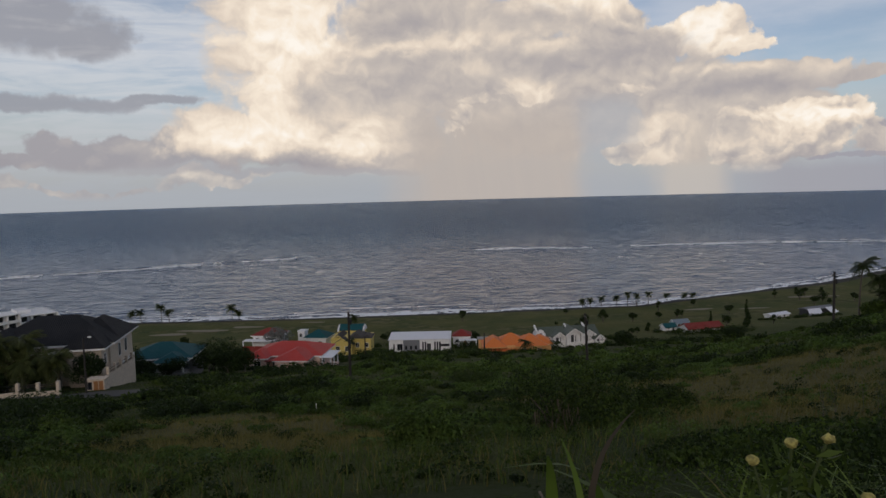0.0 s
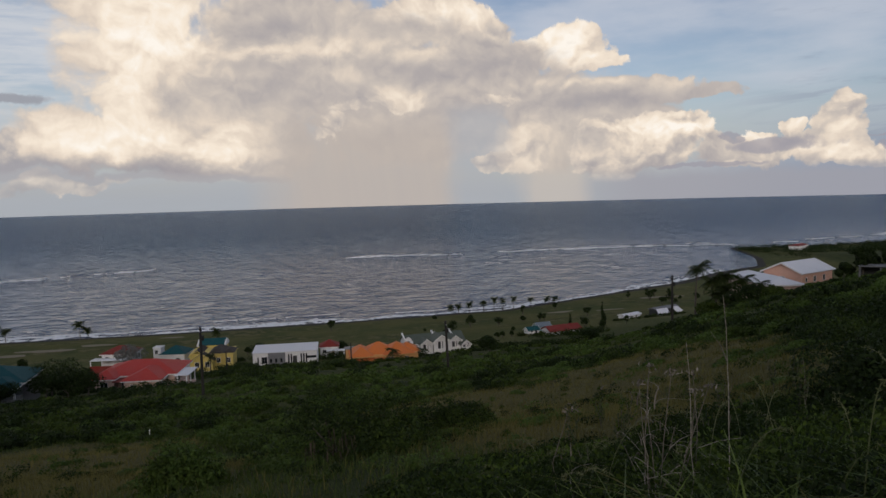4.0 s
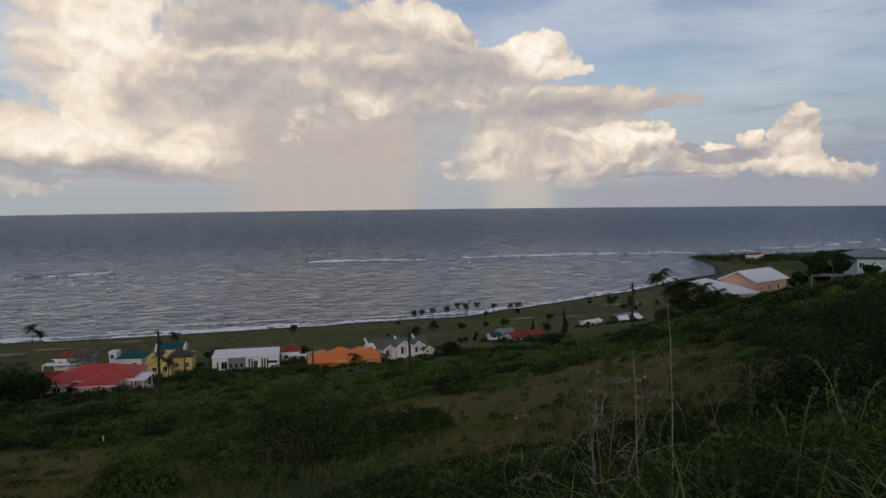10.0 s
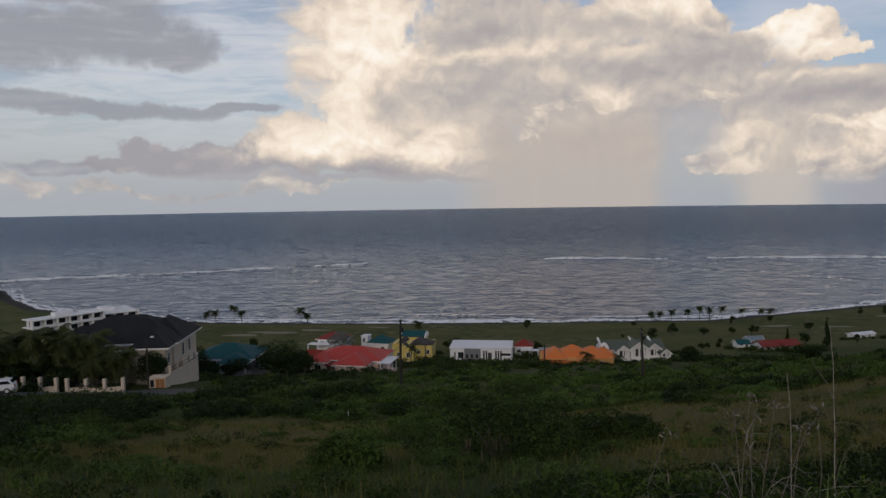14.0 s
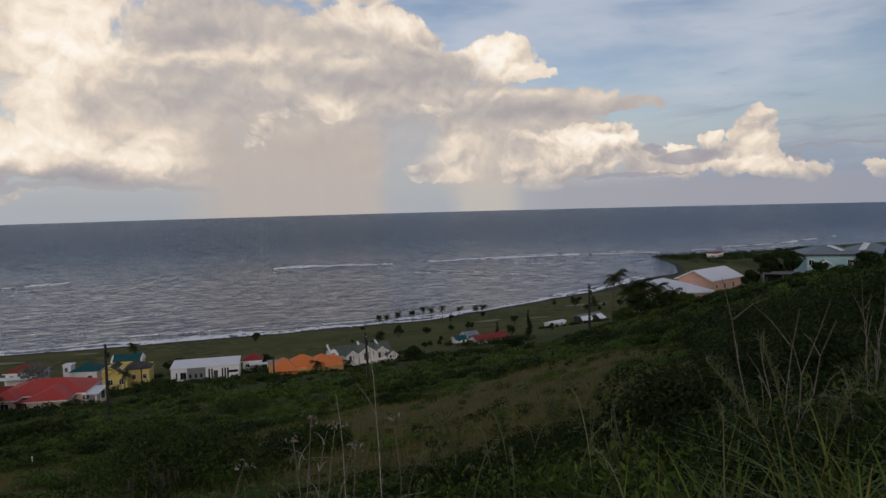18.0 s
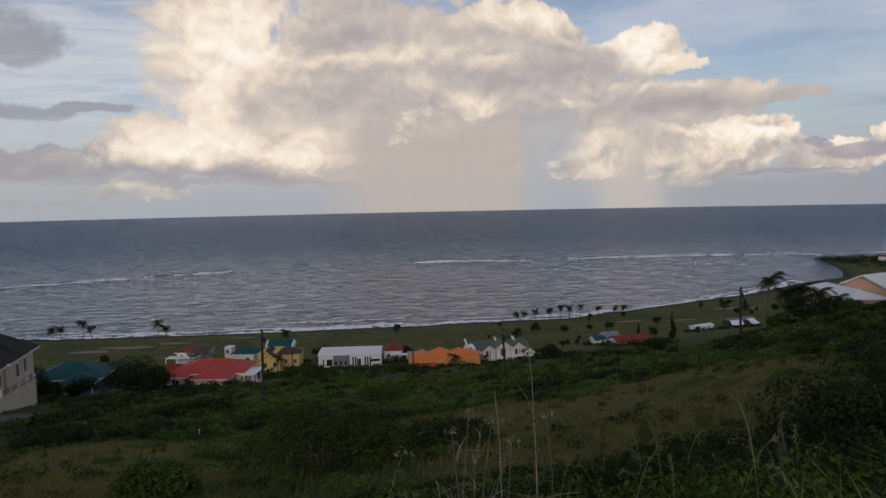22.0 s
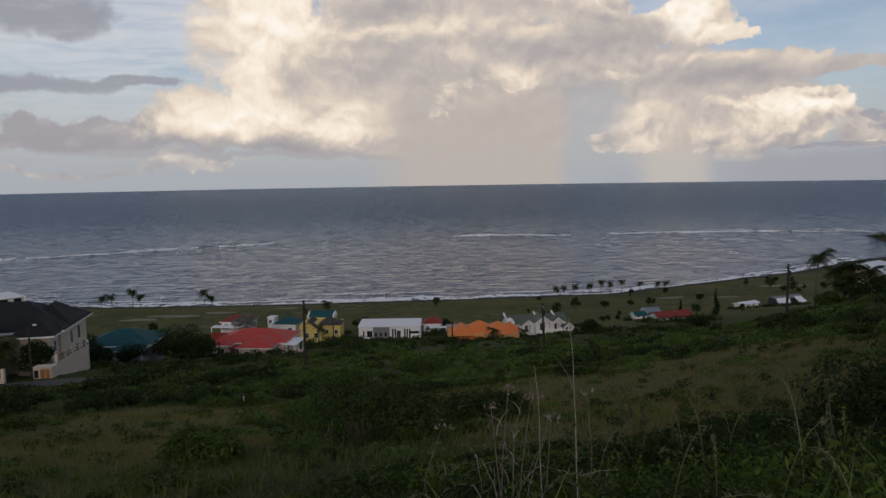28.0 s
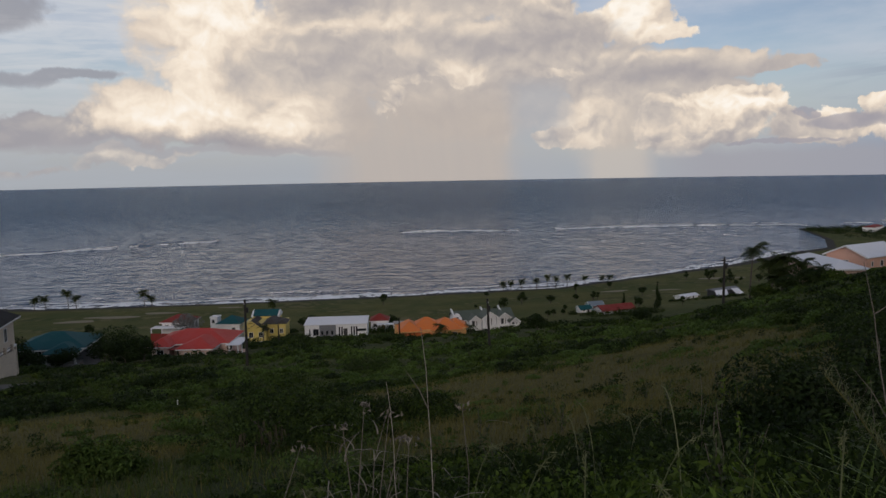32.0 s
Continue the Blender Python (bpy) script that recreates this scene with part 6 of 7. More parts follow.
# palms along the beach
SHORE_PALMS = "coconut palms along the beach"
for k, (x, y, tall, lean) in enumerate(((-149, 329, 6.2, 0.8), (-144.5, 330, 6.5, -0.6), (-135.5, 332, 9.0, -0.5), (-131.5, 331, 6.0, 1.2), (-100.5, 328, 8.0, 0.6), (-97, 327.5, 5.5, 0.8),
                                     (67, 337, 6.0, 0.5), (71, 338, 6.0, -0.4), (77, 341, 7.0, 0.3), (85, 343, 7.0, -0.3), (91, 345, 9.5, 0.5), (95.5, 345, 8.0, 0.4), (101, 344, 8.6, -0.4), (111, 346, 7.0, 0.3), (122, 351, 5.5, 0.8), (126, 352, 5.0, -0.6), (-39.5, 300, 6.0, 0.4))):
    palm(x, y, 40 * k, 100 + k, tall * (0.85 if x < 0 else 0.66), lean * 0.8, 34, 3.0 if x < 0 else 2.5, "dark coconut palm standing on the grass behind the beach", SHORE_PALMS, True, PALM_LEAF, 0.6)
# tall garden palms in front of the villa
for k, (x, y, tall, reach) in enumerate(((-66.0, 92.8, 6.4, 3.2), (-62.5, 93.5, 5.4, 3.2), (-58.8, 96.0, 6.0, 3.4), (-74.5, 90.0, 6.0, 3.0), (-71.0, 90.5, 6.2, 3.2), (-55.6, 96.0, 4.8, 3.2), (-69.0, 94.0, 6.4, 3.2), (-64.6, 96.0, 7.0, 3.2), (-77.5, 88.0, 4.6, 2.8), (-57.2, 93.0, 4.2, 2.8), (-60.4, 94.6, 5.2, 3.0), (-53.4, 95.4, 4.6, 3.0), (-68.4, 89.4, 5.0, 3.0))):
    palm(x, y, 50 * k, 140 + k, tall + (1.5 if x < -57.5 else 0.4), 0.4, 34, reach * 1.08, "full-crowned garden palm behind the villa's fence", "garden palms", False, GARDEN_PALM, 1.0)
palm(22.5, 196.0, 10, 160, 3.2, 0.2, 16, 3.0, "squat palm in front of the orange-roofed house", "", False)
palm(31.5, 197.0, 70, 161, 2.4, 0.2, 14, 2.4, "small palm in front of the orange-roofed house", "", False)
palm(-29.5, 213.0, 0, 162, 5.0, 0.3, 14, 2.6, "slim palm in front of the yellow house", "", False)
for k, (x, y, tall, reach, fronds) in enumerate(((76.8, 128.4, 10.4, 3.3, 22), (79.6, 126.7, 6.4, 3.2, 26), (82.0, 125.2, 6.2, 3.4, 28), (84.6, 123.7, 4.6, 3.2, 26), (80.6, 124.0, 4.0, 3.2, 26), (87.5, 124.0, 3.4, 2.8, 22), (78.0, 123.0, 3.2, 2.8, 22))):
    palm(x, y, 65 * k, 170 + k, tall, 0.6, fronds, reach, "shaggy coconut palm beside the white-roofed annex", "hillside palms", False, PALM_LEAF, 0.8)

# trees and garden shrubs
TREES = ((-50.9, 98.2, 4.6, 3.0, SCRUB_DARK, "round dark garden tree in front of the villa"), (-73.0, 94.0, 4.6, 2.4, SCRUB_DARK, "dark tree among the garden palms"), (-67.5, 90.5, 3.4, 2.4, SCRUB_DARK, "dark shrub tree behind the fence"), (-60.5, 91.0, 3.2, 2.4, SCRUB_DARK, "dark shrub tree behind the fence"), (-63.5, 126, 6.0, 4.0, SCRUB_DARK, "dark tree beside the villa"),
         (-75.1, 86.6, 4.6, 2.6, SCRUB_DARK, "dark shrub tree behind the fence"), (-72.1, 88.8, 5.4, 1.8, SCRUB_DARK, "tall dark tree behind the fence"), (-67.6, 92.0, 3.6, 2.2, SCRUB_DARK, "dark tree among the garden palms"), (-65.0, 94.3, 5.0, 2.0, SCRUB_DARK, "tall dark tree among the garden palms"), (-61.5, 95.5, 3.4, 2.2, SCRUB_DARK, "dark tree among the garden palms"), (-58.1, 98.0, 3.2, 2.0, SCRUB_DARK, "dark tree in front of the villa"),
         (-50.5, 150.0, 7.0, 5.0, SCRUB_DARK, "dark broad tree between the houses"), (-45.5, 147.0, 5.4, 4.4, SCRUB_DARK, "dark spreading tree between the houses"), (-48.4, 140.9, 4.2, 3.4, SCRUB_DARK, "dark spreading tree above the red roof"), (-45.1, 142.1, 3.6, 3.2, SCRUB_DARK, "dark spreading tree above the red roof"), (-42.1, 144.0, 4.4, 3.2, SCRUB_DARK, "dark spreading tree beside the red roof"), (-57.5, 131.0, 3.0, 2.8, SCRUB_DARK, "dark shrub tree below the teal roof"), (-53.5, 134.0, 3.2, 2.8, SCRUB_DARK, "dark shrub tree below the teal roof"), (-61.0, 129.0, 3.2, 2.6, SCRUB, "green shrub tree below the teal roof"), (-60.5, 133, 6.0, 3.4, SCRUB_DARK, "dark tree by the teal-roofed house"),
         (-52.0, 214.0, 10.2, 4.2, PALM_PALE, "silvery feathery tree behind the red roof"), (-12.0, 236.0, 5.0, 4.5, SCRUB_DARK, "dark tree behind the white modern house"), (-17.0, 240.0, 5.5, 4.0, SCRUB_DARK, "dark tree behind the yellow house"),
         (10.0, 250.0, 4.2, 2.5, SCRUB_DARK, "small tree on the coastal plain"), (55.0, 216.0, 4.0, 3.0, SCRUB_DARK, "dark tree near the white gabled house"), (47.0, 180.0, 4.0, 3.2, SCRUB_DARK, "round dark tree on the lower slope"),
         (84.0, 202.0, 4.0, 3.2, SCRUB_DARK, "dark tree beside the low red roof"), (-85.0, 98.0, 5.5, 4.0, SCRUB_DARK, "dark tree beside the road"), (-79.0, 93.0, 6.5, 3.6, SCRUB_DARK, "dark tree behind the fence"),
         (-95.0, 128.0, 5.0, 4.5, SCRUB, "green tree below the road"), (-75.0, 128.0, 5.0, 4.0, SCRUB_DARK, "dark tree below the villa"),
         (95.0, 105.6, 6.2, 2.0, SCRUB_DARK, "dark tree beside the carport"), (98.4, 107.5, 4.6, 1.8, SCRUB_DARK, "dark tree behind the carport"), (100.2, 104.9, 5.4, 2.0, SCRUB_DARK, "dark tree beside the blue house"), 
         (78.6, 113.1, 2.8, 2.4, SCRUB_DARK, "low dark tree below the annex"), (81.8, 111.4, 2.0, 2.2, SCRUB, "low green tree below the annex"), (76.0, 114.8, 2.6, 2.4, SCRUB_DARK, "low dark tree below the annex"), (72.6, 116.5, 2.4, 2.2, SCRUB, "low green tree below the palms"), (97.7, 96.2, 2.3, 1.3, SCRUB_DARK, "small dark tree by the blue wall"), (103.3, 92.3, 2.2, 2.2, SCRUB_DARK, "dark bushy tree before the blue house"), (107.5, 90.0, 2.2, 2.4, SCRUB_DARK, "dark bushy tree before the blue house"),
         (93.0, 107.5, 3.6, 1.6, SCRUB_DARK, "dark tree beside the carport"))
for k, (x, y, tall, wide, leaf, label) in enumerate(TREES):
    tree(x, y, 200 + k, tall, wide, leaf, label, 1900, 0.34 if y < 160 else 0.42, 0.25)
tree(115.0, 264.0, 240, 10.5, 1.9, SCRUB_DARK, "narrow dark conifer on the coastal plain", 2600, 0.45, 0.15, True)
tree(102.0, 266.0, 241, 7.0, 1.3, SCRUB_DARK, "narrow dark conifer on the coastal plain", 2200, 0.45, 0.15, True)
rng_field = np.random.default_rng(77)
for k in range(36):
    x, gap = rng_field.uniform(45, 215), rng_field.uniform(22, 105)
    if k > 31:
        x = rng_field.uniform(-120, 40)
    y = float(np.interp(x, SHORE_X, SHORE_Y)) - gap
    tall = rng_field.uniform(2.2, 5.5)
    tree(x, y, 300 + k, tall, tall * rng_field.uniform(0.22, 0.55), SCRUB_DARK, "small dark tree dotted over the coastal grass", 560, 0.5, 0.1)
for k in range(26):
    x = rng_field.uniform(-440, -352)
    y = float(np.interp(x, SHORE_X, SHORE_Y)) - rng_field.uniform(10, 60)
    tree(x, y, 360 + k, rng_field.uniform(4, 8), rng_field.uniform(3.5, 6.0), SCRUB_DARK, "dark windswept tree on the low point", 220, 0.8, 0.3)


def far_cover():
    """Dark low bush over the headland and hedges on the plain."""
    rng = np.random.default_rng(21)
    heap = Heap()
    spots = []
    for k in range(420):
        x = rng.uniform(395, 620)
        y = np.interp(x, SHORE_X, SHORE_Y) - rng.uniform(6, 110) ** 1.0
        spots.append((x, y, rng.uniform(2.0, 4.0), rng.uniform(4, 8)))
    for k in range(300):
        x = rng.uniform(-580, -385)
        y = np.interp(x, SHORE_X, SHORE_Y) - rng.uniform(8, 80)
        spots.append((x, y, rng.uniform(2.5, 5.5), rng.uniform(4, 8)))
    for k in range(260):
        x = rng.uniform(-425, -326)
        y = rng.uniform(372, 446) + 0.12 * (x + 326)
        if np.interp(x, SHORE_X, SHORE_Y) - y > 9:
            spots.append((x, y, rng.uniform(2.0, 5.0) * (1.7 if x > -352 and y > 385 else 1.0), rng.uniform(3.5, 7)))
    for k in range(170):
        x = rng.uniform(-330, -75)
        spots.append((x, 214 + 0.25 * (x + 160) + rng.uniform(-9, 9) + 12 * math.sin(x * 0.03), rng.uniform(1.2, 3.2), rng.uniform(2.5, 5)))
    for x, y, tall, wide in spots:
        p, face = bush_cloud(rng, 70, wide, wide, tall)
        p = p + (x, y, 0)
        p[:, 2] += land(p[:, 0], p[:, 1]) - 0.1
        v, f = leaves(p, face, 0.9 * rng.uniform(0.6, 1.4, 70), 0.6 * rng.uniform(0.6, 1.2, 70), rng)
        heap.add(v, f)
    heap.make("far_bushes", [SCRUB_DARK], "dark low bush on the headland and across the fields", "scrub")


far_cover()


def bunker(x, y, rx, ry, seed):
    """A sand trap: a shallow ragged patch lying on the grass."""
    rng = np.random.default_rng(seed)
    n = 28
    bm = bmesh.new()
    a = [2 * math.pi * k / n for k in range(n)]
    r = [1 + 0.18 * math.sin(2 * t + seed) + 0.12 * math.sin(3 * t + 2 * seed) for t in a]
    rings = []
    for s, up in ((1.0, 0.10), (0.85, 0.17), (0.4, 0.12)):
        rings.append([bm.verts.new((rx * s * q * math.cos(t), ry * s * q * math.sin(t), gz(x + rx * s * q * math.cos(t), y + ry * s * q * math.sin(t)) + up)) for t, q in zip(a, r)])
    for u, w in zip(rings, rings[1:]):
        for k in range(n):
            bm.faces.new((u[k], u[(k + 1) % n], w[(k + 1) % n], w[k]))
    bm.faces.new(rings[-1])
    ob = link_mesh("sand_bunker", bm, SAND, None, "", True)
    ob.matrix_world = pose(x, y, 0)
    tagged(ob, "pale sand bunker on the golf grass", "bunker", "golf bunkers")


for k, (x, y, rx, ry) in enumerate(((-105, 302, 11, 3.0), (-88, 309, 8, 2.4), (-117, 294, 9, 2.6), (118, 322, 7, 2.4), (186, 352, 12, 3.2), (142, 318, 6, 2.2), (-60, 318, 5, 1.8))):
    bunker(x, y, rx, ry, 3 + k)

# ---- plants close to the camera's stand ----
def crest(az):
    """How steeply down one looks onto the tops of the near weeds, by bearing."""
    return np.tan(np.radians(np.interp(az, (-60, -25, -8, 0, 10, 20, 30, 40, 50, 70), (-25, -24, -22.8, -21.3, -20.0, -18.4, -15.8, -13.2, -10.0, -7.5))))


def near_weeds():
    rng = np.random.default_rng(31)
    leaf, grass, straw = Heap(), Heap(), Heap()
    # leafy weeds
    count = 700
    a = rng.uniform(-42, 66, count * 3)
    keep = rng.random(count * 3) < np.interp(a, (-42, -10, 0, 10, 25, 40, 66), (0.12, 0.16, 0.5, 0.7, 0.8, 0.95, 1.0))
    a = a[keep][:count]
    r = np.where(a < 26, rng.uniform(3.2, 15.0, len(a)), rng.uniform(4.8, 16.0, len(a)))
    x, y = 3.0 + r * np.sin(np.radians(a)), r * np.cos(np.radians(a))
    room = 60.0 + r * crest(a) - land(x, y)
    for px, py, pr, h in zip(x, y, r, room):
        if h < 0.3 or (2.0 < px < 8.6 and py < 4.1):
            continue
        tall = min(h, 2.6) * rng.uniform(0.55, 0.95)
        n = int(340 * min(1.6, 0.5 + tall * 0.6))
        p, face = bush_cloud(rng, n, 0.35 + tall * 0.35, 0.35 + tall * 0.35, tall, 6)
        p = p + (px, py, 0)
        p[:, 2] += land(p[:, 0], p[:, 1]) - 0.05
        s = rng.uniform(0.032, 0.066) * (1.0 if pr < 8 else 1.4)
        v, f = leaves(p, 0.5, s * rng.uniform(0.6, 1.5, n), s * rng.uniform(0.3, 0.65, n), rng)
        shade = patchy(px, py, 1.6, 5.0) + rng.uniform(-0.16, 0.16)
        leaf.add(v, f, 1 if shade < 0.66 else 0 if shade < 0.84 else 2)
    # long arching grass
    count = 400
    a = rng.uniform(-40, 66, count * 2)
    keep = rng.random(count * 2) < np.interp(a, (-40, -5, 12, 30, 66), (0.12, 0.3, 0.7, 1.0, 1.0))
    a = a[keep][:count]
    r = rng.uniform(3.6, 10.5, len(a))
    x, y = 3.0 + r * np.sin(np.radians(a)), r * np.cos(np.radians(a))
    room = 60.0 + r * (crest(a) - 0.06) - land(x, y)
    for px, py, h in zip(x, y, room):
        if h < 0.35:
            continue
        n = int(rng.integers(5, 15))
        bx, by = px + rng.normal(0, 0.09, n), py + rng.normal(0, 0.09, n)
        tall = min(h * 1.3, 1.3) * rng.uniform(0.4, 1.05, n)
        v, f = blades(bx, by, land(bx, by) - 0.04, tall, rng.uniform(0.010, 0.026, n), rng, 1.9, 8)
        dry = rng.random() < 0.06
        (straw if dry else grass).add(v, f)
    leaf.make("weeds", [SCRUB, SCRUB_DARK, FRESH], "tangled leafy weeds on the near slope", "weeds")
    grass.make("long_grass", [LONG_GRASS], "long arching green grass on the near slope", "grass")
    straw.make("dry_stalks", [STRAW], "dry pale grass stalks among the weeds", "grass")


def big_bush(x, y, seed, wide, tall, label, dead=True, mats=(SCRUB_DARK, SCRUB)):
    """A rounded leafy bush with a skirt of dead hanging leaves."""
    rng = np.random.default_rng(seed)
    b = thing("bush", x, y, gz(x, y), 0.0, label, "bush")
    heap = Heap()
    n = int(3600 + 2200 * wide)
    p, face = bush_cloud(rng, n, wide, wide * 0.8, tall, 16)
    # sprigs that stick out of the rounded outline
    k = 26
    d = rng.normal(0, 1, (k, 3)) * (1, 1, 0.5) + (0, 0, 0.7)
    d /= np.linalg.norm(d, axis=1)[:, None]
    which, along = rng.integers(0, k, n // 5), rng.uniform(0.75, 1.3, n // 5)
    q = d[which] * along[:, None] * (wide * 0.85, wide * 0.7, tall * 0.9) + rng.normal(0, 0.06, (n // 5, 3))
    q[:, 2] = np.abs(q[:, 2])
    p, face = np.concatenate([p, q]), np.concatenate([face, rng.normal(0, 1, (n // 5, 3))])
    n = len(p)
    v, f = leaves(p, face, 0.085 * rng.uniform(0.6, 1.5, n), 0.04 * rng.uniform(0.6, 1.3, n), rng)
    slot = (patchy(p[:, 0] * 3 + seed, p[:, 1] * 3 + p[:, 2] * 2, 1.0, seed) + rng.uniform(-0.3, 0.3, n) > 0.55).astype(int)
    c = new("foliage", fast_mesh("foliage", v, f, list(mats), index=slot))
    c.parent = b
    for k in range(4):
        a = 1.57 * k + rng.uniform(0, 0.8)
        part("branch", tube_bm(((0, 0, -0.2), (math.cos(a) * wide * 0.16, math.sin(a) * wide * 0.14, tall * 0.3), (math.cos(a) * wide * 0.3, math.sin(a) * wide * 0.26, tall * 0.55)), (0.05, 0.03, 0.012), 6), BARK, b)
    if dead:
        m = 46
        tuft = rng.integers(0, 5, m)
        cx, cz = rng.normal(-0.2, 0.42, 5), tall * rng.uniform(0.4, 0.75, 5)
        bx, by = cx[tuft] + rng.normal(0, 0.1, m), -wide * 0.62 + rng.normal(0, 0.15, m)
        v, f = blades(bx, by, cz[tuft] + rng.normal(0, 0.08, m), -rng.uniform(0.25, 0.9, m), rng.uniform(0.012, 0.04, m), rng, 0.7, 4)
        d = new("dead_leaves", fast_mesh("dead_leaves", v, f, [DEADFROND]))
        d.parent = b
        tagged(d, "hanging dry brown leaves")


def plumes():
    """Arching grass stalks with drooping pale seed plumes."""
    rng = np.random.default_rng(33)
    heap = Heap()
    for k in range(60):
        az, r = rng.uniform(4, 62), rng.uniform(4.2, 10.0)
        x, y = 3.0 + r * math.sin(math.radians(az)), r * math.cos(math.radians(az))
        z = gz(x, y)
        top = min(1.5, max(0.5, 60.0 + r * (float(crest(az)) + 0.015) - z)) * rng.uniform(0.75, 1.1)
        turn, reach = rng.uniform(0, 6.28), top * rng.uniform(0.3, 0.65)
        t = np.linspace(0, 1, 12)
        c = np.stack([x + math.cos(turn) * reach * t ** 2, y + math.sin(turn) * reach * t ** 2, z + top * (1.5 * t - 0.62 * t ** 3)], 1)
        side = np.array((-math.sin(turn), math.cos(turn), 0.0)) * 0.0035
        v = np.stack([c - side, c + side], 1).reshape(-1, 3)
        heap.add(v, np.array([[2 * i, 2 * i + 1, 2 * i + 3, 2 * i + 2] for i in range(11)]))
        m = 26
        u = rng.uniform(0.68, 1.0, m)
        p = np.stack([np.interp(u, t, c[:, i]) for i in range(3)], 1) + rng.normal(0, 0.010, (m, 3))
        v, f = leaves(p, 0.0, rng.uniform(0.03, 0.06, m), rng.uniform(0.004, 0.008, m), rng, 0.3)
        heap.add(v, f)
    heap.make("grass_plumes", [PLUME], "arching grass stalks with pale drooping plumes", "grass")


def upright_weeds():
    """Thin upright weeds with pairs of pale grey-green leaves, standing above the scrub."""
    rng = np.random.default_rng(34)
    heap = Heap()
    for k in range(48):
        az, r = rng.uniform(16, 58), rng.uniform(6.5, 22.0)
        x, y = 3.0 + r * math.sin(math.radians(az)), r * math.cos(math.radians(az))
        z = gz(x, y)
        for j in range(int(rng.integers(2, 6))):
            tall = rng.uniform(0.6, 1.15) * (1.0 if az > 30 else 0.65)
            a, lean = rng.uniform(0, 6.28), rng.uniform(0.05, 0.35)
            t = np.linspace(0, 1, 7)
            c = np.stack([x + math.cos(a) * lean * tall * t ** 1.5, y + math.sin(a) * lean * tall * t ** 1.5, z + tall * t], 1)
            c[:, :2] += rng.normal(0, 0.012, (7, 2))
            for s in ((0.004, 0, 0), (0, 0.004, 0)):
                v = np.stack([c - s, c + s], 1).reshape(-1, 3)
                heap.add(v, np.array([[2 * i, 2 * i + 1, 2 * i + 3, 2 * i + 2] for i in range(6)]), 1)
            m = 22
            u = rng.uniform(0.3, 1.02, m)
            p = np.stack([np.interp(u, t, c[:, i]) for i in range(3)], 1) + rng.normal(0, 0.045, (m, 3)) * (1.2 - u)[:, None]
            v, f = leaves(p, 0.5, rng.uniform(0.04, 0.10, m), rng.uniform(0.018, 0.04, m), rng)
            heap.add(v, f, 0 if rng.random() < 0.7 else 2)
    heap.make("upright_weeds", [WEED_PALE, DEADWOOD, FRESH], "thin upright weeds with pale grey-green leaves", "weeds")


def dry_weed(x, y, seed, tall, stems, label, heads=((0.0, 0.0, 1.0),), twigs=60, curls=0):
    """A dead weed: fanning curved stems, fine twigs and curled dark-and-pale leaf heads at the given spots."""
    rng = np.random.default_rng(seed)
    w = thing("dry_weed", x, y, gz(x, y), 0.0, label, "dead weed", "dead weeds on the near slope")
    for k in range(stems):
        a, lean = rng.uniform(0, 6.28), rng.uniform(0.08, 0.45)
        h = tall * rng.uniform(0.55, 1.0)
        sag = rng.uniform(0.0, 0.45)
        pts = [(1.05 * lean * h * t ** 2.4 * math.cos(a) + rng.normal(0, 0.014), 1.05 * lean * h * t ** 2.4 * math.sin(a) + rng.normal(0, 0.014), -0.1 + h * (t - sag * t ** 3) * 1.1) for t in (0, 0.2, 0.4, 0.6, 0.8, 1.0)]
        stem = part("stem", tube_bm(pts, (0.0045, 0.0045, 0.004, 0.0035, 0.003, 0.002), 5), PALE_TWIG if k % 4 == 0 else DEADWOOD, w)
        for j in range(2):
            p = Vector(pts[int(rng.integers(2, 5))])
            q = p + Vector((rng.normal(0, 0.12), rng.normal(0, 0.12), rng.uniform(0.02, 0.18)))
            part("twig", tube_bm((p, (p + q) / 2 + Vector((0, 0, 0.02)), q), (0.0035, 0.003, 0.0015), 4), PALE_TWIG, stem)
    for hx, hy, hz in heads:
        m = 12
        c = np.array((hx, hy, hz)) + rng.normal(0, 0.022, (m, 3)) * (1.5, 1.0, 0.7)
        v, f = leaves(c, 0.0, rng.uniform(0.03, 0.065, m), rng.uniform(0.010, 0.022, m), rng, 0.8)
        d = new("seed_head", fast_mesh("seed_head", v, f, [DEADLEAF]))
        d.parent = w
        tagged(d, "curled dark and pale dead leaves", kind="stuff")
        part("stem", tube_bm(((0.2 * hx + rng.normal(0, 0.05), 0.2 * hy, -0.1), (0.75 * hx + rng.normal(0, 0.05), 0.75 * hy, hz * 0.6), (hx, hy, hz)), (0.004, 0.004, 0.0025), 5), DEADWOOD, w)
    if curls:
        bx, by = rng.normal(0, 0.14, curls), rng.normal(0, 0.12, curls)
        v, f = blades(bx, by, tall * rng.uniform(0.6, 0.98, curls), rng.uniform(0.08, 0.26, curls), rng.uniform(0.007, 0.013, curls), rng, 2.6, 6)
        d = new("curled_leaves", fast_mesh("curled_leaves", v, f, [DEADLEAF]))
        d.parent = w
        tagged(d, "curled pale dead leaves", kind="stuff")
    if twigs:
        bx, by = rng.normal(0, 0.16, twigs), rng.normal(0, 0.16, twigs)
        v, f = blades(bx, by, np.full(twigs, -0.05), tall * rng.uniform(0.4, 0.85, twigs), np.full(twigs, 0.006), rng, 0.8, 4)
        d = new("fine_twigs", fast_mesh("fine_twigs", v, f, [DEADFROND]))
        d.parent = w
        tagged(d, "fine grey-brown dead twigs", kind="stuff")


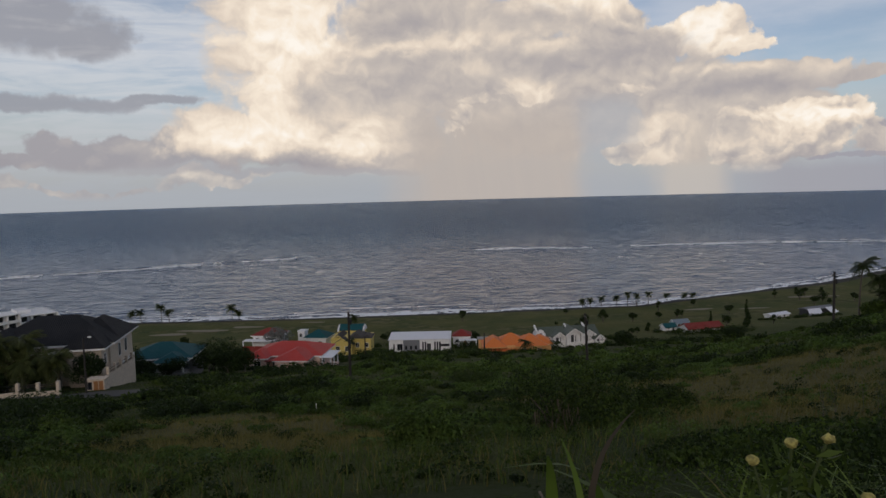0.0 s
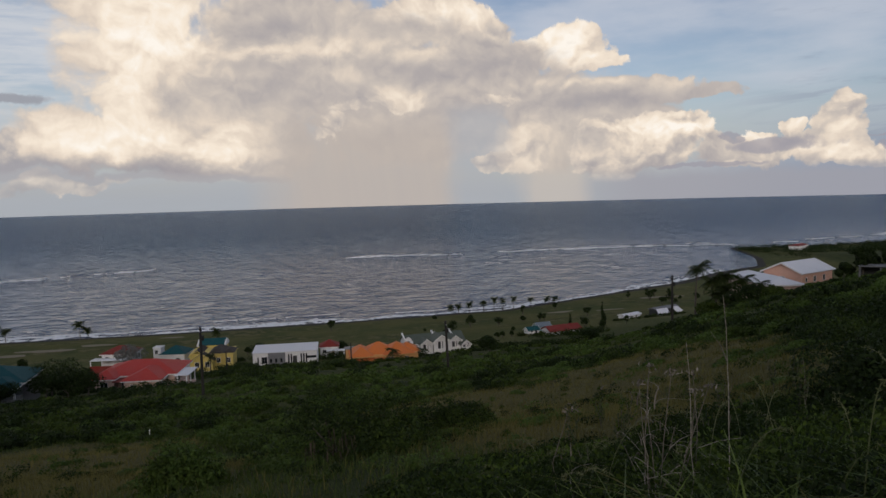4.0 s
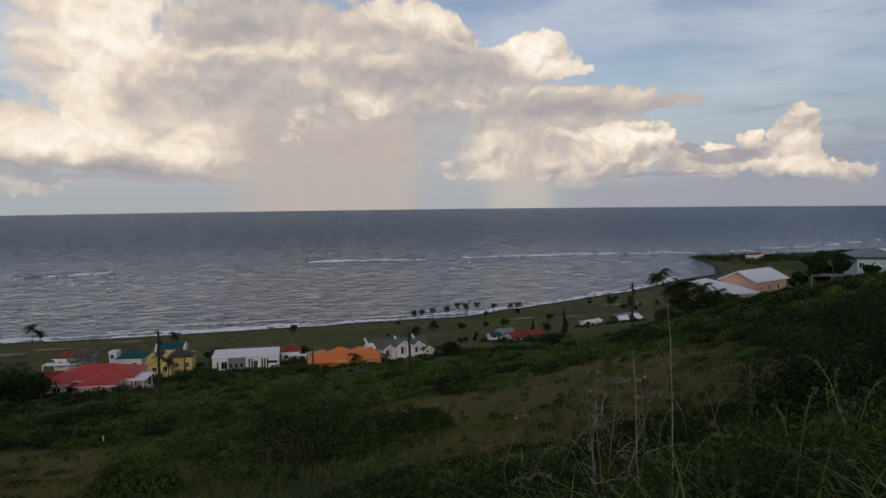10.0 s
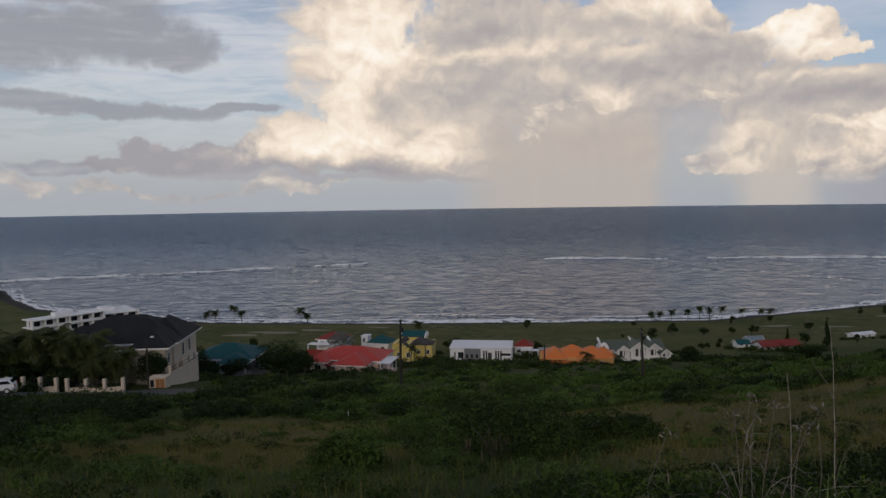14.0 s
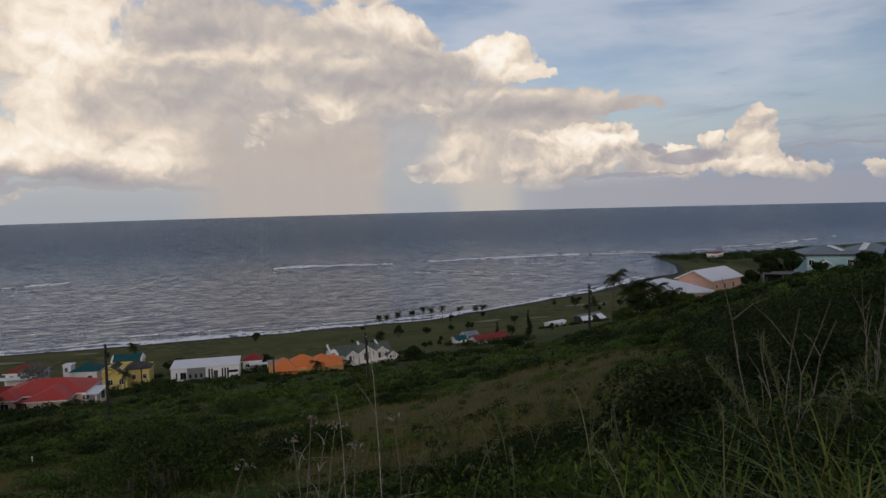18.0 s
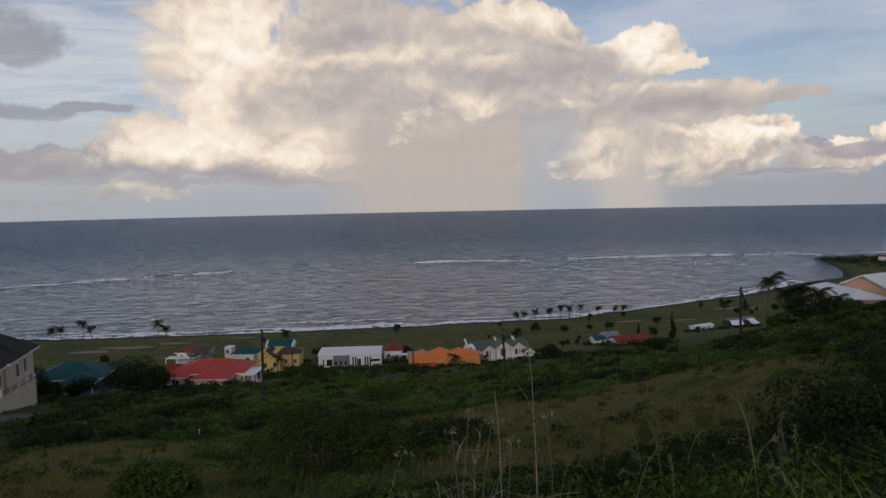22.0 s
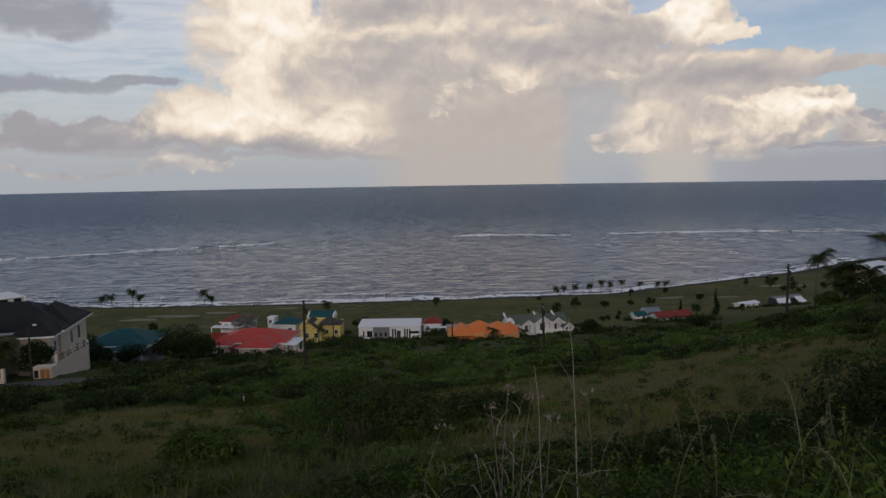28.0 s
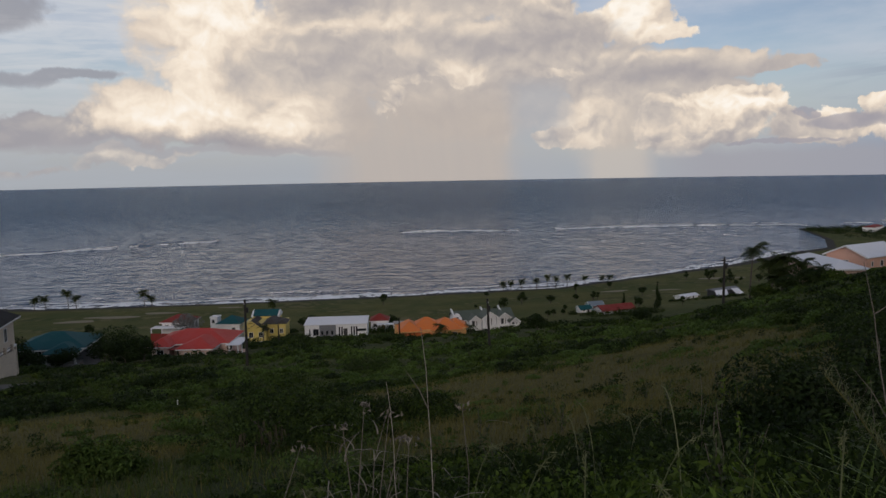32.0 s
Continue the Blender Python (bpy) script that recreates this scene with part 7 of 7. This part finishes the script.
def tall_stalk(x, y, seed, top, fork):
    """A bare pale stalk that forks near its tip; top is the height of the tip."""
    rng = np.random.default_rng(seed)
    tall = top - gz(x, y)
    s = thing("tall_stalk", x, y, gz(x, y), 0.0, "bare pale stalk standing above the weeds", "dead stalk", "bare stalks")
    pts = [Vector((0.03 * math.sin(4 * t) + rng.normal(0, 0.006), rng.normal(0, 0.006), -0.1 + (tall + 0.1) * t)) for t in np.linspace(0, 1, 9)]
    stem = part("stem", tube_bm(pts, [0.005 - 0.0004 * k for k in range(9)], 5), PALE_TWIG, s)
    if fork:
        p = pts[6]
        part("twig", tube_bm((p, p + Vector((-0.05, 0.0, 0.12)), p + Vector((-0.13, 0.02, 0.24))), (0.004, 0.003, 0.0015), 4), DEADWOOD, stem)
    for k in (2, 4, 5):
        p = pts[k]
        part("twig", tube_bm((p, p + Vector((rng.normal(0, 0.05), rng.normal(0, 0.05), 0.10))), (0.003, 0.0015), 4), DEADWOOD, stem)


def twig_shrub(x, y, seed, tall, label):
    """A leafless shrub of thin forking branches."""
    rng = np.random.default_rng(seed)
    s = thing("bare_shrub", x, y, gz(x, y), 0.0, label, "shrub")
    for k in range(5):
        a, lean = rng.uniform(0, 6.28), rng.uniform(0.1, 0.55)
        h = tall * rng.uniform(0.65, 1.0)
        pts = [Vector((lean * h * t * math.cos(a) + rng.normal(0, 0.03), lean * h * t * math.sin(a) + rng.normal(0, 0.03), -0.1 + h * t)) for t in np.linspace(0, 1, 6)]
        b = part("branch", tube_bm(pts, (0.009, 0.008, 0.006, 0.005, 0.004, 0.002), 6), DEADWOOD, s)
        for j in (2, 3, 4):
            q = pts[j] + Vector((rng.normal(0, 0.22), rng.normal(0, 0.22), rng.uniform(0.1, 0.45)))
            part("twig", tube_bm((pts[j], (pts[j] + q) / 2 + Vector((0.02, 0.02, 0.03)), q), (0.005, 0.0035, 0.0015), 5), DEADWOOD, b)


def grass_tuft(x, y, seed, tall, count=44):
    """A lush tuft of broad arching blades with a few dry ones."""
    rng = np.random.default_rng(seed)
    t = thing("grass_tuft", x, y, gz(x, y), 0.0, "lush tuft of broad bright green grass blades", "grass", "lush grass tufts")
    for name, mat, n, droop in (("green_foliage", LUSH_GRASS, count, 1.05), ("dry_foliage", STRAW, count // 5, 1.4)):
        bx, by = rng.normal(0, 0.16, n), rng.normal(0, 0.13, n)
        v, f = blades(bx, by, land(x + bx, y + by) - gz(x, y) - 0.05, tall * (1.0 if x > 5.0 else 1.35) * rng.uniform(0.45, 1.05, n), rng.uniform(0.020, 0.040, n), rng, droop, 9)
        b = new(name, fast_mesh(name, v, f, [mat]))
        b.parent = t
        tagged(b, kind="stuff")


def seed_weed(x, y, seed, heads, label):
    """A leafy weed that carries round yellow seed heads; heads are given as places in the world."""
    rng = np.random.default_rng(seed)
    w = thing("seed_weed", x, y, gz(x, y), 0.0, label, "weed")
    foot = Vector((x, y, gz(x, y)))
    for h in heads:
        top = Vector(h) - foot
        mid = top * 0.55 + Vector((rng.normal(0, 0.05), rng.normal(0, 0.05), 0.05))
        stem = part("stem", tube_bm(((rng.normal(0, 0.05), rng.normal(0, 0.05), -0.1), mid, top), (0.007, 0.006, 0.004), 6), WEED_PALE, w)
        bm = bmesh.new()
        bmesh.ops.create_icosphere(bm, subdivisions=2, radius=0.018)
        for v in bm.verts:
            v.co *= 1.0 + rng.uniform(-0.16, 0.16)
        bm.transform(Matrix.Translation(top) @ Matrix.Diagonal((1.0, 1.0, 0.85, 1.0)))
        part("seed_head", bm, YELLOW_HEAD, stem, "round yellow seed head")
        m = 22
        u = rng.uniform(0.2, 0.95, m)
        c = np.array([np.array(mid) * (1 - k) + np.array(top) * k for k in u]) + rng.normal(0, 0.05, (m, 3))
        v, f = leaves(c, 0.2, rng.uniform(0.05, 0.12, m), rng.uniform(0.010, 0.022, m), rng, 0.5)
        leaf = new("leaves", fast_mesh("leaves", v, f, [SCRUB]))
        leaf.parent = w
        tagged(leaf, kind="stuff")


def wilted_weed(x, y, seed, tall):
    """A wilting broad-leaved weed: drooping dark leaves over a few green ones."""
    rng = np.random.default_rng(seed)
    w = thing("wilted_weed", x, y, gz(x, y), 0.0, "wilting broad-leaved weed with dark drooping leaves", "weed")
    for k in range(3):
        part("stem", tube_bm(((rng.normal(0, 0.03), rng.normal(0, 0.03), -0.1), (rng.normal(0, 0.05), rng.normal(0, 0.05), tall * 0.6), (rng.normal(0, 0.10), rng.normal(0, 0.08), tall * rng.uniform(0.85, 1.0))), (0.008, 0.007, 0.004), 6), DEADWOOD, w)
    for name, mat, n, droop in (("dead_leaves", DEADFROND, 16, 2.4), ("green_leaves", FRESH, 30, 1.9)):
        bx, by = rng.normal(0, 0.09, n), rng.normal(0, 0.08, n)
        v, f = blades(bx, by, tall * rng.uniform(0.25, 0.9, n), rng.uniform(0.12, 0.34, n), rng.uniform(0.02, 0.05, n), rng, droop, 6)
        b = new(name, fast_mesh(name, v, f, [mat]))
        b.parent = w
        tagged(b, kind="stuff")


def tall_reed(x, y, seed, tall, label):
    """A tall dry reed: bending stalks that end in loose brown plumes."""
    rng = np.random.default_rng(seed)
    r = thing("tall_reed", x, y, gz(x, y), 0.0, label, "reed")
    for k in range(3):
        a, reach = rng.uniform(0, 6.28), rng.uniform(0.25, 0.6)
        h = tall * rng.uniform(0.8, 1.0)
        pts = [Vector((math.cos(a) * reach * t ** 2, math.sin(a) * reach * t ** 2, -0.1 + (h + 0.1) * (1.12 * t - 0.12 * t ** 3))) for t in np.linspace(0, 1, 9)]
        stalk = part("stalk", tube_bm(pts, [0.006 - 0.0005 * i for i in range(9)], 5), STRAW, r)
        m = 150
        u = rng.uniform(0.70, 1.02, m)
        c = np.stack([np.interp(u, np.linspace(0, 1, 9), [p[i] for p in pts]) for i in range(3)], 1)
        v, f = blades(c[:, 0], c[:, 1], c[:, 2], rng.uniform(0.05, 0.20, m) * (1.1 - 0.5 * (u - 0.7) / 0.3), np.full(m, 0.0035), rng, 1.8, 3)
        p = new("plume", fast_mesh("plume", v, f, [PLUME]))
        p.parent = stalk
        tagged(p, "loose dry brown plume", kind="stuff")


def survey_stake(x, y):
    s = thing("survey_stake", x, y, gz(x, y), 0.0, "thin white-painted survey stake in the grass", "stake")
    box(s, "stake_post", -0.03, 0.03, -0.03, 0.03, -0.4, 0.68, LENS, bevel=0.008)
    box(s, "stake_tip", -0.033, 0.033, -0.033, 0.033, 0.684, 0.8, TRIM_WHITE, bevel=0.012)


near_weeds()
big_bush(2.6, 16.6, 41, 2.2, 1.5, "large dark rounded bush with dead leaves on the slope")
big_bush(5.8, 19.6, 42, 1.5, 0.9, "dark rounded bush on the slope", False)
big_bush(-0.5, 14.4, 43, 0.8, 0.8, "small leafy bush on the dry clearing", False, (SCRUB, MEADOW))
big_bush(3.1, 84.0, 55, 3.2, 2.2, "broad dark bush in the middle of the slope", False)
for k, (x, y, wide, tall) in enumerate(((10.8, 9.6, 1.2, 1.2), (14.0, 10.5, 1.6, 1.5), (17.0, 13.0, 2.0, 1.9), (20.0, 17.0, 2.3, 2.3), (15.5, 14.5, 1.2, 1.1))):
    big_bush(x, y, 44 + k, wide, tall, "dark leafy bush on the near hillside", False, (SCRUB_DARK, SCRUB_DARK))
plumes()
upright_weeds()
dry_weed(4.3, 5.9, 51, 0.8, 2, "dead weed with a dark curled leaf head", ((0.0, 0.0, 58.1 - gz(4.3, 5.9)),), 8, 5)
dry_weed(4.76, 5.3, 52, 1.28, 8, "clump of dead pale weeds with curled leaves", ((0.24, -0.38, 58.5 - gz(4.76, 5.3)), (0.3, -0.1, 58.38 - gz(4.76, 5.3)), (-0.12, 0.0, 58.46 - gz(4.76, 5.3)), (0.02, 0.1, 58.55 - gz(4.76, 5.3)), (0.18, 0.05, 58.5 - gz(4.76, 5.3))), 22, 26)
dry_weed(5.5, 6.0, 53, 1.2, 3, "dead weed with a pale hanging leaf", ((0.0, 0.0, 58.3 - gz(5.5, 6.0)),), 25, 3)
tall_stalk(5.16, 4.95, 60, 59.16, True)
tall_stalk(4.95, 5.1, 61, 58.80, False)
for k, (x, y, tall) in enumerate(((6.2, 3.3, 0.95), (6.7, 3.6, 1.0), (7.2, 3.9, 1.05), (5.7, 3.5, 0.85), (5.2, 3.7, 0.75), (4.6, 3.7, 0.62), (4.1, 3.6, 0.62), (3.6, 3.7, 0.6), (7.6, 3.4, 1.0), (8.2, 4.2, 1.1), (3.1, 3.5, 0.55),
                                  (6.4, 4.3, 0.9), (7.9, 4.9, 1.0), (2.5, 3.7, 0.5), (8.8, 3.7, 1.0), (5.0, 4.4, 0.6), (3.9, 4.5, 0.55), (9.4, 4.6, 1.0), (2.0, 4.3, 0.5), (7.1, 3.0, 0.95))):
    grass_tuft(x, y, 400 + k, tall)
seed_weed(1.05, 1.95, 81, ((1.16, 1.88, 58.80), (0.99, 1.97, 58.93), (1.08, 1.94, 58.95), (0.90, 2.02, 58.86)), "leafy weed with round yellow seed heads")
wilted_weed(0.40, 1.72, 82, 1.05)
tall_reed(7.3, 3.5, 83, 1.5, "tall dry reed with loose brown plumes")
twig_shrub(8.9, 5.6, 71, 2.2, "bare twiggy shrub rising above the weeds")
twig_shrub(11.5, 7.0, 72, 2.3, "bare twiggy shrub rising above the weeds")
survey_stake(-10.3, 54.0)
